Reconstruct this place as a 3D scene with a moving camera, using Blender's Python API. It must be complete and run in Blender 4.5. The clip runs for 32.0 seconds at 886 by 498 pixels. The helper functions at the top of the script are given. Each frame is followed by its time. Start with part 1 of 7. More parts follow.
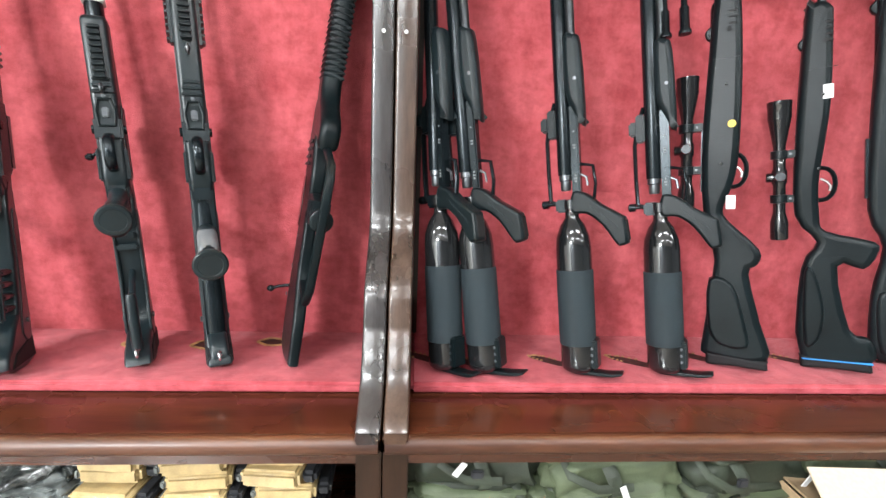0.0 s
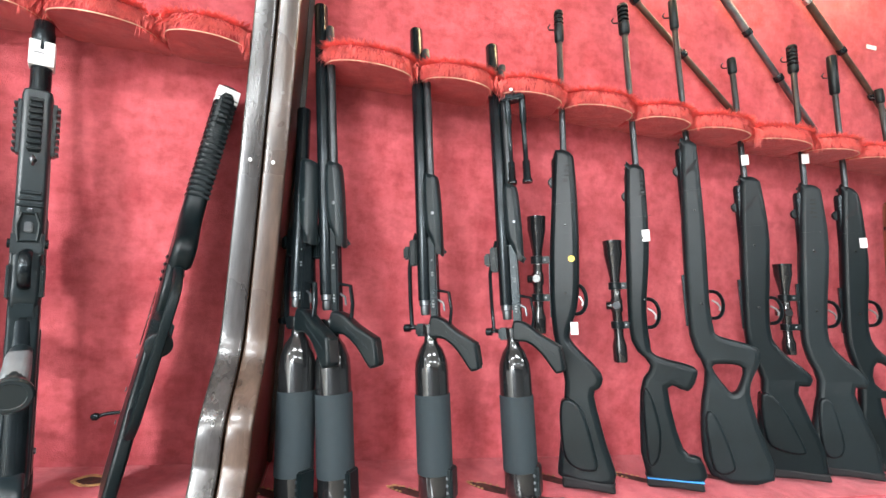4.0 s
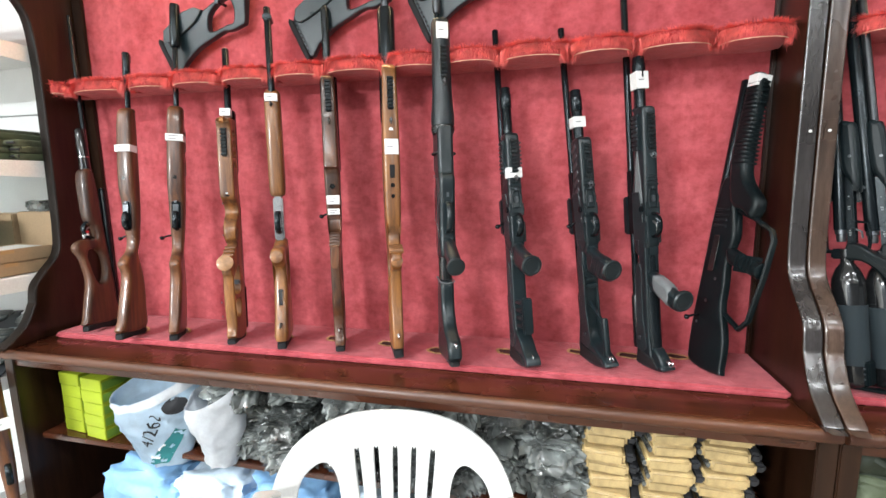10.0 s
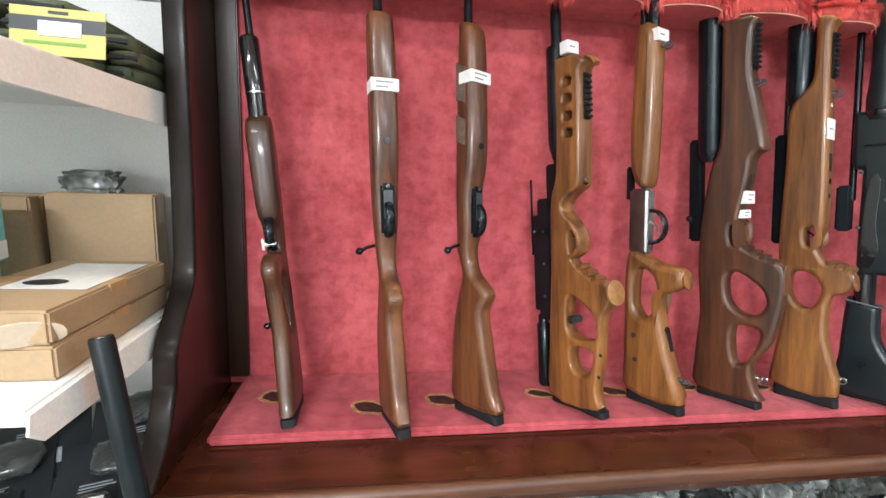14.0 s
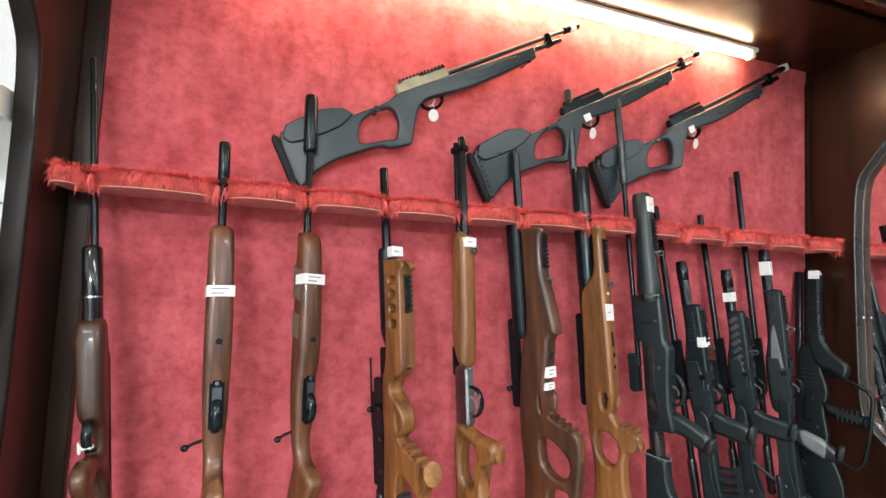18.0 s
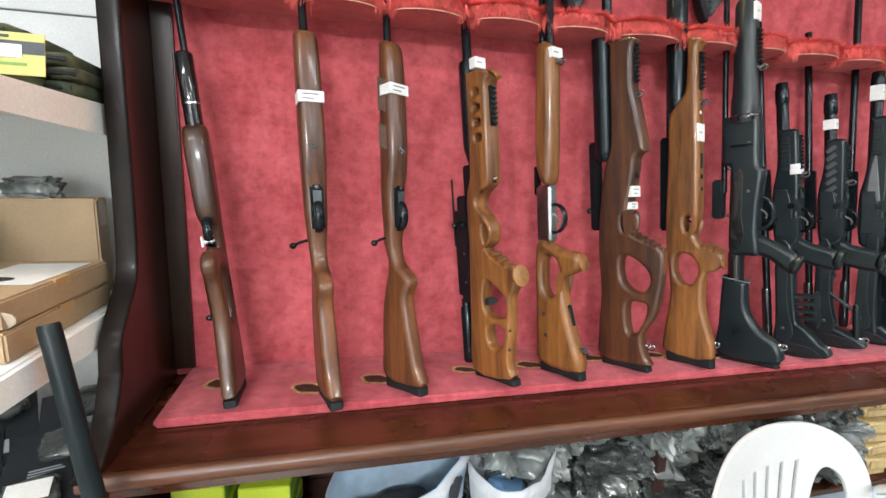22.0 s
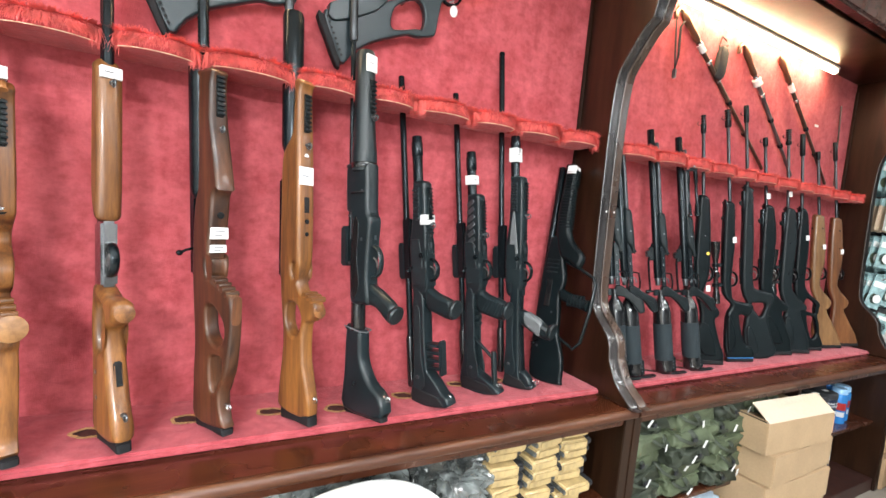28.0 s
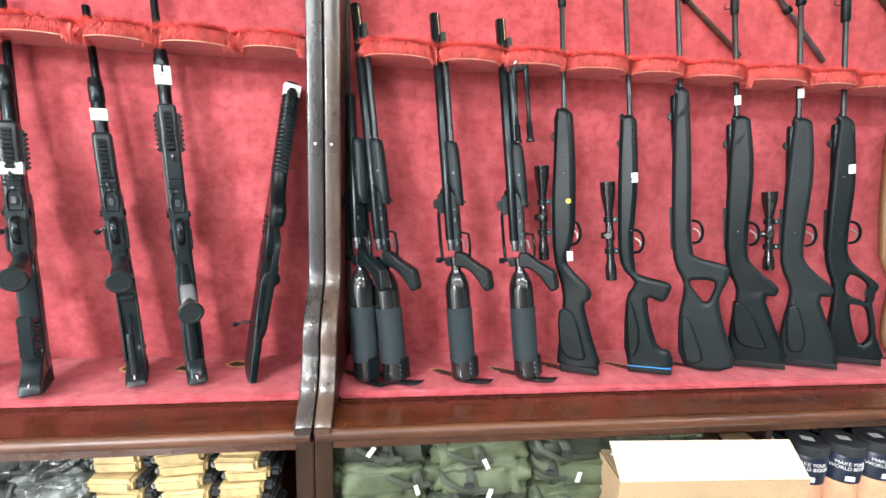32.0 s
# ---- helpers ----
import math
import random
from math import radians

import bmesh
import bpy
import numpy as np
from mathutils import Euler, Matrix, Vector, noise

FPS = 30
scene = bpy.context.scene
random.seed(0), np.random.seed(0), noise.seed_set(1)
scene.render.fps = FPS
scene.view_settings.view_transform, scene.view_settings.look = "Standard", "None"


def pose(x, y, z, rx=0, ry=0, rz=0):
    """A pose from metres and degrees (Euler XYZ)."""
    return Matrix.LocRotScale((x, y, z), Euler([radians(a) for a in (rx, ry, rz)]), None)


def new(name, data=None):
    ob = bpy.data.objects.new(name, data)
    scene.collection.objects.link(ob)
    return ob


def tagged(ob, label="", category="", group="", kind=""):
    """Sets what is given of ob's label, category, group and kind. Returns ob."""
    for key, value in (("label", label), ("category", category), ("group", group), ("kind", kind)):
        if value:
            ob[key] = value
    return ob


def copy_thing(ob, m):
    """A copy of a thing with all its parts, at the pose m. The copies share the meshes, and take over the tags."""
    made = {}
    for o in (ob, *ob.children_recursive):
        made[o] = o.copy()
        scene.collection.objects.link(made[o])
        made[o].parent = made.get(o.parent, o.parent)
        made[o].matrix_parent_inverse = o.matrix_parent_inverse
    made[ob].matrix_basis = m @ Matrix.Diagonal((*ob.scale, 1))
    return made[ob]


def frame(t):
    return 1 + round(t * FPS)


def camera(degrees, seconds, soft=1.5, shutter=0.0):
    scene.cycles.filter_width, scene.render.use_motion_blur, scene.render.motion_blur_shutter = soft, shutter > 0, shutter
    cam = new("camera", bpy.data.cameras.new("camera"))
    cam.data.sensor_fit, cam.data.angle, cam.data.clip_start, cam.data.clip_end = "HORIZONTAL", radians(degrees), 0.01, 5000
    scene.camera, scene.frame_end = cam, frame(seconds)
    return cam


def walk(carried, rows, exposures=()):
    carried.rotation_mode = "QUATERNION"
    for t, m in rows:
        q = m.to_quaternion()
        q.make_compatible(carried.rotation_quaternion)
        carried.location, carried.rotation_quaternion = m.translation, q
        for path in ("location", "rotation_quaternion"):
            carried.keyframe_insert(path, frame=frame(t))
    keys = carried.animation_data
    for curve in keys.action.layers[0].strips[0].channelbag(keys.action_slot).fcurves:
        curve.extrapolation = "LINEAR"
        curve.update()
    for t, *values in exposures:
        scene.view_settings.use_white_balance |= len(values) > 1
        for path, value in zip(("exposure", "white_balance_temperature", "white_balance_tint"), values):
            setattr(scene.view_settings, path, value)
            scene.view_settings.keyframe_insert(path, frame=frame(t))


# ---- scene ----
# World: x along the gun wall, y towards it, z up. Velvet back at y = 1.13, velvet floor at z = 0.865.
cam = camera(89.0, 32.0, soft=1.5)
METRES, EYE, TILT, LEAN, TURN = 7.0, 1.3, -10.5, -2.1, -3.43
ROWS = [
    (0.0, 0.0, 0.0, 0.0, 0.0, 0.0, -0.0),
    (0.5, -0.0004, -0.0018, 0.0016, -1.21, 0.35, -1.5),
    (1.0, -0.0001, -0.0025, 0.0036, -1.52, 1.75, -2.18),
    (1.5, 0.0013, -0.0041, 0.0072, -1.75, 6.12, -2.2),
    (2.0, 0.0028, -0.0058, 0.0106, -2.11, 9.34, -1.99),
    (2.5, 0.0045, -0.0067, 0.0131, -2.42, 11.22, -1.47),
    (3.0, 0.0062, -0.0065, 0.0122, -3.12, 13.53, -1.27),
    (3.5, 0.0106, -0.0055, 0.0095, -6.13, 13.51, -0.93),
    (4.0, 0.0171, -0.0059, 0.0085, -10.41, 12.04, -0.69),
    (4.5, 0.0229, -0.0059, 0.0079, -15.54, 11.02, -0.44),
    (6.5, 0.0427, -0.0079, 0.0059, -25.61, 6.47, 1.94),
    (7.0, 0.0313, -0.0071, 0.0054, -20.59, 6.44, 1.48),
    (7.5, 0.0145, -0.0097, 0.0068, -8.15, 6.56, 0.29),
    (8.0, -0.0002, -0.0166, 0.0062, 4.03, 6.34, -1.01),
    (8.5, -0.0115, -0.0315, 0.0074, 11.14, 5.77, -1.57),
    (9.0, -0.0277, -0.0473, 0.0105, 15.53, 3.99, -1.71),
    (9.5, -0.0594, -0.0709, 0.0139, 16.2, 2.71, 0.68),
    (10.0, -0.0987, -0.0765, 0.0094, 17.22, 2.13, -0.18),
    (10.5, -0.1421, -0.0726, 0.0111, 16.82, 2.08, -0.09),
    (11.0, -0.1798, -0.0783, 0.0135, 9.02, 1.69, 0.45),
    (11.5, -0.2151, -0.0785, 0.0171, 7.1, 1.79, 0.57),
    (12.0, -0.2542, -0.0689, 0.0208, 5.89, 2.0, 1.11),
    (12.5, -0.2874, -0.0621, 0.0213, 1.93, 1.79, 1.64),
    (13.0, -0.3188, -0.0484, 0.0234, -3.58, 0.96, 1.7),
    (13.5, -0.3291, -0.0353, 0.0214, -4.31, 0.1, 0.96),
    (15.5, -0.3261, -0.0264, 0.03, -8.51, 3.16, -1.8),
    (16.0, -0.3201, -0.0277, 0.0309, -10.6, 4.06, -1.49),
    (16.5, -0.3171, -0.0326, 0.0347, -11.96, 4.75, -1.09),
    (17.0, -0.3137, -0.0383, 0.0389, -13.32, 5.93, -0.53),
    (17.5, -0.3091, -0.0479, 0.0455, -14.15, 10.43, 0.32),
    (18.0, -0.3021, -0.0578, 0.0494, -14.53, 13.15, 2.1),
    (18.5, -0.296, -0.0664, 0.0518, -16.03, 14.01, 3.06),
    (19.0, -0.2926, -0.0698, 0.0462, -17.17, 14.35, 4.2),
    (19.5, -0.292, -0.0697, 0.035, -17.74, 9.6, 4.94),
    (20.0, -0.3013, -0.0671, 0.0266, -16.63, 7.2, 4.86),
    (20.5, -0.3159, -0.0604, 0.0228, -14.17, 5.24, 4.55),
    (21.0, -0.3268, -0.0534, 0.0207, -11.62, 3.41, 4.03),
    (21.5, -0.3268, -0.0484, 0.0191, -10.36, 1.44, 3.07),
    (22.0, -0.3189, -0.0494, 0.0195, -9.64, 0.49, 2.27),
    (22.5, -0.3073, -0.0539, 0.021, -9.85, -0.03, 1.91),
    (23.0, -0.2857, -0.057, 0.0201, -11.19, -0.18, 1.81),
    (23.5, -0.2586, -0.0587, 0.0189, -11.88, -0.25, 1.66),
    (24.0, -0.2462, -0.0576, 0.017, -13.6, -0.23, 2.38),
    (24.5, -0.2462, -0.0444, 0.013, -19.62, -0.66, 2.96),
    (25.0, -0.2456, -0.0359, 0.0138, -21.36, -0.75, 2.8),
    (25.5, -0.2468, -0.0342, 0.0166, -22.35, -0.03, 2.58),
    (27.5, -0.2312, -0.0531, 0.0225, -24.56, 4.56, 1.16),
    (28.0, -0.2069, -0.0676, 0.022, -24.48, 4.2, 0.89),
    (28.5, -0.1809, -0.0741, 0.0215, -23.58, 3.82, 1.46),
    (29.0, -0.1497, -0.0677, 0.0191, -22.43, 3.24, 1.89),
    (29.5, -0.1184, -0.0636, 0.0202, -22.14, 2.15, 2.2),
    (30.0, -0.0868, -0.0712, 0.0187, -19.62, 1.48, 2.28),
    (30.5, -0.0562, -0.072, 0.017, -19.14, 1.27, 2.81),
    (31.0, -0.0298, -0.059, 0.0172, -18.26, 1.3, 2.11),
    (31.5, -0.0063, -0.0518, 0.0164, -13.86, 0.78, 1.27),
    (32.0, 0.0231, -0.0543, 0.016, -3.25, 0.77, 0.84),
]
walk(cam, [(t, pose(0, 0, EYE, TILT, LEAN, TURN) @ pose(METRES * x, METRES * y, METRES * z, 90 + pitch, roll, yaw)) for t, x, y, z, yaw, pitch, roll in ROWS],
     [(0.0, 0.59), (1.0, 0.71), (2.0, 0.79), (3.0, 0.74), (4.0, 0.80), (6.5, 0.71), (7.2, 0.69), (8.0, 0.89), (9.0, 0.34), (10.0, 0.05), (11.0, -0.10), (13.0, -0.22), (16.0, -0.13), (17.0, -0.16), (18.2, -0.26), (19.2, -0.24), (20.2, -0.10), (21.0, -0.29), (22.0, -0.24), (23.0, -0.22), (24.0, -0.09), (26.0, 0.05), (29.0, 0.34), (31.0, 0.45), (32.0, 0.73)])

# ---------------------------------------------------------------- light
world = bpy.data.worlds.new("shop_air")
scene.world = world
world.use_nodes = True
world.node_tree.nodes["Background"].inputs[0].default_value = (0.9, 0.95, 1.0, 1)
world.node_tree.nodes["Background"].inputs[1].default_value = 0.15


def area_lamp(name, place, size_x, size_y, watts, color, turn=(0, 0, 0)):
    data = bpy.data.lights.new(name, "AREA")
    data.shape, data.size, data.size_y = "RECTANGLE", size_x, size_y
    data.energy, data.color = watts, color
    ob = new(name, data)
    ob.matrix_world = pose(*place, *turn)
    return ob


CEILING = 2.95
# the 660 W lamp is an unseen extra, far back, to brighten the shelving
CEILING_TUBES = [(-3.5, -0.75, 46), (-3.1, -3.9, 660), (-1.0, -0.75, 38), (-1.0, -2.3, 38), (1.0, -0.75, 29), (1.0, -2.3, 29), (3.0, -0.75, 29), (3.0, -2.3, 29)]
for lamp_x, lamp_y, watts in CEILING_TUBES:
    area_lamp("ceiling_tube_lamp", (lamp_x, lamp_y, CEILING - 0.075), 1.2, 0.16, watts, (0.93, 0.97, 1.0))


# ---------------------------------------------------------------- materials
def base_material(name, rough=0.5, metal=0.0):
    m = bpy.data.materials.new(name)
    m.use_nodes = True
    bsdf = m.node_tree.nodes["Principled BSDF"]
    bsdf.inputs["Roughness"].default_value = rough
    bsdf.inputs["Metallic"].default_value = metal
    return m, m.node_tree.nodes, m.node_tree.links, bsdf


def noise_node(nodes, links, scale, detail=4.0, stretch=None, rough=0.55):
    coord = nodes.new("ShaderNodeTexCoord")
    out = coord.outputs["Object"]
    if stretch:
        mapping = nodes.new("ShaderNodeMapping")
        mapping.inputs["Scale"].default_value = stretch
        links.new(out, mapping.inputs["Vector"])
        out = mapping.outputs["Vector"]
    tex = nodes.new("ShaderNodeTexNoise")
    tex.inputs["Scale"].default_value, tex.inputs["Detail"].default_value = scale, detail
    tex.inputs["Roughness"].default_value = rough
    links.new(out, tex.inputs["Vector"])
    return tex


def ramp(nodes, links, source, stops):
    node = nodes.new("ShaderNodeValToRGB")
    links.new(source, node.inputs["Fac"])
    while len(node.color_ramp.elements) < len(stops):
        node.color_ramp.elements.new(0.5)
    for el, (at, col) in zip(node.color_ramp.elements, stops):
        el.position, el.color = at, (*col, 1)
    return node


def mixed(nodes, links, kind, fac, a, b):
    node = nodes.new("ShaderNodeMix")
    node.data_type, node.blend_type = "RGBA", kind
    node.inputs["Factor"].default_value = fac
    links.new(a, node.inputs[6])
    links.new(b, node.inputs[7])
    return node.outputs[2]


def bumped(nodes, links, bsdf, source, strength, distance):
    bump = nodes.new("ShaderNodeBump")
    bump.inputs["Strength"].default_value, bump.inputs["Distance"].default_value = strength, distance
    links.new(source, bump.inputs["Height"])
    links.new(bump.outputs["Normal"], bsdf.inputs["Normal"])


def tone(color, k):
    return tuple(min(1.0, c * k) for c in color)


def plain(name, color, rough=0.5, metal=0.0, vary=0.25, scale=9.0, grain=220.0, bump=0.1, coat=0.0, spec=0.4):
    """A surface with soft stains at one scale and fine grain at another."""
    m, nodes, links, bsdf = base_material(name, rough, metal)
    big = noise_node(nodes, links, scale)
    small = noise_node(nodes, links, grain, 2.0)
    a = ramp(nodes, links, big.outputs["Fac"], [(0.3, tone(color, 1 - vary)), (0.7, tone(color, 1 + vary))])
    b = ramp(nodes, links, small.outputs["Fac"], [(0.3, (0.82, 0.82, 0.82)), (0.7, (1, 1, 1))])
    links.new(mixed(nodes, links, "MULTIPLY", 0.6, a.outputs[0], b.outputs[0]), bsdf.inputs["Base Color"])
    r = nodes.new("ShaderNodeMapRange")
    r.inputs["To Min"].default_value, r.inputs["To Max"].default_value = max(0.03, rough * (0.85 if spec > 0.35 else 0.96)), min(1, rough * (1.15 if spec > 0.35 else 1.04))
    links.new(big.outputs["Fac"], r.inputs["Value"])
    links.new(r.outputs[0], bsdf.inputs["Roughness"])
    bsdf.inputs["Coat Weight"].default_value = coat
    bsdf.inputs["Specular IOR Level"].default_value = spec
    if bump:
        bumped(nodes, links, bsdf, small.outputs["Fac"], bump, 0.002)
    return m


def wood(name, light, dark, rough=0.3, coat=0.3, stretch=(14, 14, 1.2), scale=2.2):
    """Grain that runs along the object's z axis unless stretch says otherwise."""
    m, nodes, links, bsdf = base_material(name, rough)
    g = noise_node(nodes, links, scale, 6.0, stretch, 0.6)
    fine = noise_node(nodes, links, scale * 9, 3.0, stretch, 0.6)
    a = ramp(nodes, links, g.outputs["Fac"], [(0.36, dark), (0.5, tuple((p + q) / 2 for p, q in zip(light, dark))), (0.66, light)])
    b = ramp(nodes, links, fine.outputs["Fac"], [(0.35, (0.7, 0.66, 0.62)), (0.6, (1, 1, 1))])
    links.new(mixed(nodes, links, "MULTIPLY", 0.7, a.outputs[0], b.outputs[0]), bsdf.inputs["Base Color"])
    stains = noise_node(nodes, links, 6.0, 3.0)
    r = nodes.new("ShaderNodeMapRange")
    r.inputs["To Min"].default_value, r.inputs["To Max"].default_value = rough - 0.08, rough + 0.14
    links.new(stains.outputs["Fac"], r.inputs["Value"])
    links.new(r.outputs[0], bsdf.inputs["Roughness"])
    bsdf.inputs["Coat Weight"].default_value, bsdf.inputs["Coat Roughness"].default_value = coat, 0.15
    bumped(nodes, links, bsdf, fine.outputs["Fac"], 0.12, 0.001)
    return m


def velvet_material(name, dark, light, fuzz=0.5):
    m, nodes, links, bsdf = base_material(name, 0.92)
    big = noise_node(nodes, links, 10.0, 7.0, None, 0.68)
    brushed = noise_node(nodes, links, 3.0, 5.0, (6, 6, 1.6), 0.62)
    small = noise_node(nodes, links, 420, 2.0)
    a = ramp(nodes, links, big.outputs["Fac"], [(0.32, dark), (0.68, light)])
    b = ramp(nodes, links, brushed.outputs["Fac"], [(0.33, (0.78, 0.68, 0.70)), (0.60, (1, 1, 1))])
    nap = noise_node(nodes, links, 34.0, 3.0, (1, 1, 1.3), 0.6)
    c = ramp(nodes, links, nap.outputs["Fac"], [(0.34, (0.74, 0.64, 0.66)), (0.60, (1.06, 1.04, 1.04))])
    links.new(mixed(nodes, links, "MULTIPLY", 0.7, mixed(nodes, links, "MULTIPLY", 0.8, a.outputs[0], b.outputs[0]), c.outputs[0]), bsdf.inputs["Base Color"])
    bsdf.inputs["Sheen Weight"].default_value = fuzz
    bsdf.inputs["Sheen Roughness"].default_value = 0.35
    bsdf.inputs["Sheen Tint"].default_value = (1.0, 0.55, 0.58, 1)
    bsdf.inputs["Specular IOR Level"].default_value = 0.1
    bumped(nodes, links, bsdf, small.outputs["Fac"], 0.5, 0.003)
    return m


def glowing(name, color, strength):
    m, nodes, links, bsdf = base_material(name, 0.4)
    bsdf.inputs["Base Color"].default_value = (0.9, 0.9, 0.88, 1)
    bsdf.inputs["Emission Color"].default_value = (*color, 1)
    bsdf.inputs["Emission Strength"].default_value = strength
    return m


def clear_film(name, color, alpha, rough):
    """Thin crinkled plastic film: glossy, partly see-through, with crease highlights painted into its colour."""
    m, nodes, links, bsdf = base_material(name, rough)
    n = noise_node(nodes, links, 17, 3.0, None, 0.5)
    # the palest stop paints highlights into the film colour
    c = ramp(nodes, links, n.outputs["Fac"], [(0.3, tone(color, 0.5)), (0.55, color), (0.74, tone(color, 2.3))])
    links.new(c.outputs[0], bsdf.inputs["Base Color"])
    bsdf.inputs["Alpha"].default_value = alpha
    bsdf.inputs["Coat Weight"].default_value = 0.8
    bumped(nodes, links, bsdf, n.outputs["Fac"], 0.8, 0.018)
    return m


VELVET = velvet_material("red_velvet", (0.385, 0.068, 0.078), (0.545, 0.124, 0.138), 0.37)
VELVET_FLOOR = velvet_material("red_velvet_floor", (0.36, 0.060, 0.073), (0.52, 0.114, 0.132), 0.42)
PAD_VELVET = velvet_material("rail_velvet", (0.40, 0.048, 0.053), (0.55, 0.084, 0.090), 0.45)
FRINGE = plain("red_fringe", (0.72, 0.125, 0.112), 0.7, 0, 0.3, 30, 300)
GOLD = plain("gold_braid", (0.74, 0.52, 0.36), 0.6, 0.0, 0.3, 60, 400, 0.4)
LACE = plain("tarnished_gold_lace", (0.40, 0.21, 0.085), 0.5, 0.2, 0.4, 80, 400, 0.4)
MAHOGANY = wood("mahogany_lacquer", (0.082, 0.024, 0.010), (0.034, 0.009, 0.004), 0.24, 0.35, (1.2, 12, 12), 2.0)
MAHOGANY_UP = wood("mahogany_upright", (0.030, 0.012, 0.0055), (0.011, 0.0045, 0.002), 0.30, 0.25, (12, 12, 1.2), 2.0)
# darker, duller edge for the outer uprights
EDGE_DARK = wood("dull_dark_edge", (0.014, 0.009, 0.007), (0.006, 0.004, 0.003), 0.42, 0.06, (12, 12, 2.0), 2.0)
EDGE_BLACK = wood("black_lacquer_edge", (0.044, 0.040, 0.040), (0.016, 0.014, 0.014), 0.24, 0.6, (12, 12, 2.0), 2.0)
EDGE_BROWN = wood("worn_brown_lacquer_edge", (0.085, 0.054, 0.040), (0.030, 0.018, 0.013), 0.25, 0.55, (12, 12, 2.0), 2.0)
MOLDING = wood("brown_moulding_lacquer", (0.105, 0.036, 0.014), (0.046, 0.014, 0.006), 0.42, 0.10, (1.2, 12, 12), 2.0)
# wood of the deep lower inside, with its shade put into the colour
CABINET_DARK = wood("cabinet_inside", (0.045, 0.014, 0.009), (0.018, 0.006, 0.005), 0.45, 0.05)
EDGE_DARK.node_tree.nodes["Principled BSDF"].inputs["Specular IOR Level"].default_value = 0.15
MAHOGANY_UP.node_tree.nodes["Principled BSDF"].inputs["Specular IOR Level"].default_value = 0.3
WALNUT = wood("walnut_stock", (0.172, 0.060, 0.018), (0.036, 0.011, 0.004), 0.46, 0.40)
WALNUT_DARK = wood("dark_walnut_stock", (0.104, 0.036, 0.012), (0.024, 0.008, 0.003), 0.46, 0.40)
BEECH = wood("honey_beech_stock", (0.280, 0.112, 0.025), (0.082, 0.028, 0.007), 0.46, 0.40)
TAN_WOOD = wood("tan_beech_stock", (0.245, 0.132, 0.052), (0.130, 0.062, 0.023), 0.36, 0.3)
BEECH_END = wood("pale_end_grain", (0.30, 0.150, 0.050), (0.20, 0.092, 0.030), 0.38, 0.2, (5, 5, 5), 3.0)
CHEQUER = plain("chequered_walnut", (0.105, 0.072, 0.052), 0.6, 0, 0.2, 60, 260, 1.0)
RED_WOOD = wood("reddish_beech_stock", (0.200, 0.080, 0.026), (0.092, 0.032, 0.010), 0.34, 0.35)
POLYMER = plain("black_polymer", (0.0040, 0.0078, 0.0091), 0.30, 0, 0.25, 14, 500, 0.20, spec=0.20)
POLYMER_GREY = plain("charcoal_polymer", (0.0066, 0.0116, 0.0134), 0.39, 0, 0.25, 14, 500, 0.2, spec=0.24)
SATIN_BLACK = plain("satin_black_polymer", (0.0088, 0.0152, 0.0178), 0.29, 0, 0.25, 14, 500, 0.14, spec=0.36)
GRAPHITE = plain("graphite_polymer", (0.0120, 0.0190, 0.0216), 0.32, 0, 0.25, 14, 500, 0.2, spec=0.38)
STEEL = plain("blued_steel", (0.010, 0.015, 0.018), 0.24, 0.5, 0.3, 20, 300, 0.04)
STEEL_GREY = plain("grey_steel", (0.13, 0.14, 0.15), 0.33, 0.85, 0.3, 20, 300, 0.04)
TRIGGER = plain("trigger_steel", (0.30, 0.28, 0.27), 0.3, 0.8, 0.2, 20, 300, 0.03)
SILVER = plain("bright_steel", (0.55, 0.56, 0.57), 0.25, 1.0, 0.2, 20, 300, 0.03)
GLOSS_BLACK = plain("gloss_black_tank", (0.012, 0.013, 0.014), 0.14, 0.2, 0.2, 10, 300, 0.0, 0.6)
BARREL_GREY = plain("grey_barrel_steel", (0.050, 0.054, 0.058), 0.33, 0.7, 0.3, 20, 300, 0.04)
WALL_POLYMER = plain("grey_green_polymer", (0.012, 0.023, 0.027), 0.29, 0, 0.15, 14, 500, 0.12, spec=0.4)
SLEEVE = plain("grey_tank_sleeve", (0.013, 0.022, 0.027), 0.75, 0, 0.15, 20, 700, 0.4)
RUBBER = plain("black_rubber", (0.010, 0.010, 0.011), 0.70, 0, 0.3, 30, 400, 0.3, spec=0.25)
PAPER = plain("white_paper_tag", (0.70, 0.70, 0.69), 0.6, 0, 0.06, 40, 300, 0.05)
INK = plain("grey_print", (0.16, 0.16, 0.17), 0.7, 0, 0.1)
RED_TAPE = plain("red_tape", (0.55, 0.03, 0.04), 0.5)
BLUE_LINE = plain("blue_line", (0.05, 0.30, 0.75), 0.4)
YELLOW_DOT = plain("yellow_sticker", (0.80, 0.55, 0.08), 0.5)
GLASS_DARK = plain("lens_glass", (0.01, 0.012, 0.02), 0.05, 0, 0.1, 20, 200, 0, 1.0)


# ---------------------------------------------------------------- mesh helpers
def thing(name, m, label, category, group="", kind=""):
    ob = new(name)
    ob.matrix_world = m
    ob.empty_display_size = 0.05
    return tagged(ob, label, category, group, kind)


def finish(me, smooth=40):
    """Smooth shading, with edges sharper than the angle left hard."""
    bm = bmesh.new()
    bm.from_mesh(me)
    for f in bm.faces:
        f.smooth = True
    limit = radians(smooth)
    for e in bm.edges:
        e.smooth = len(e.link_faces) == 2 and e.calc_face_angle(0) < limit
    bm.to_mesh(me)
    bm.free()
    return me


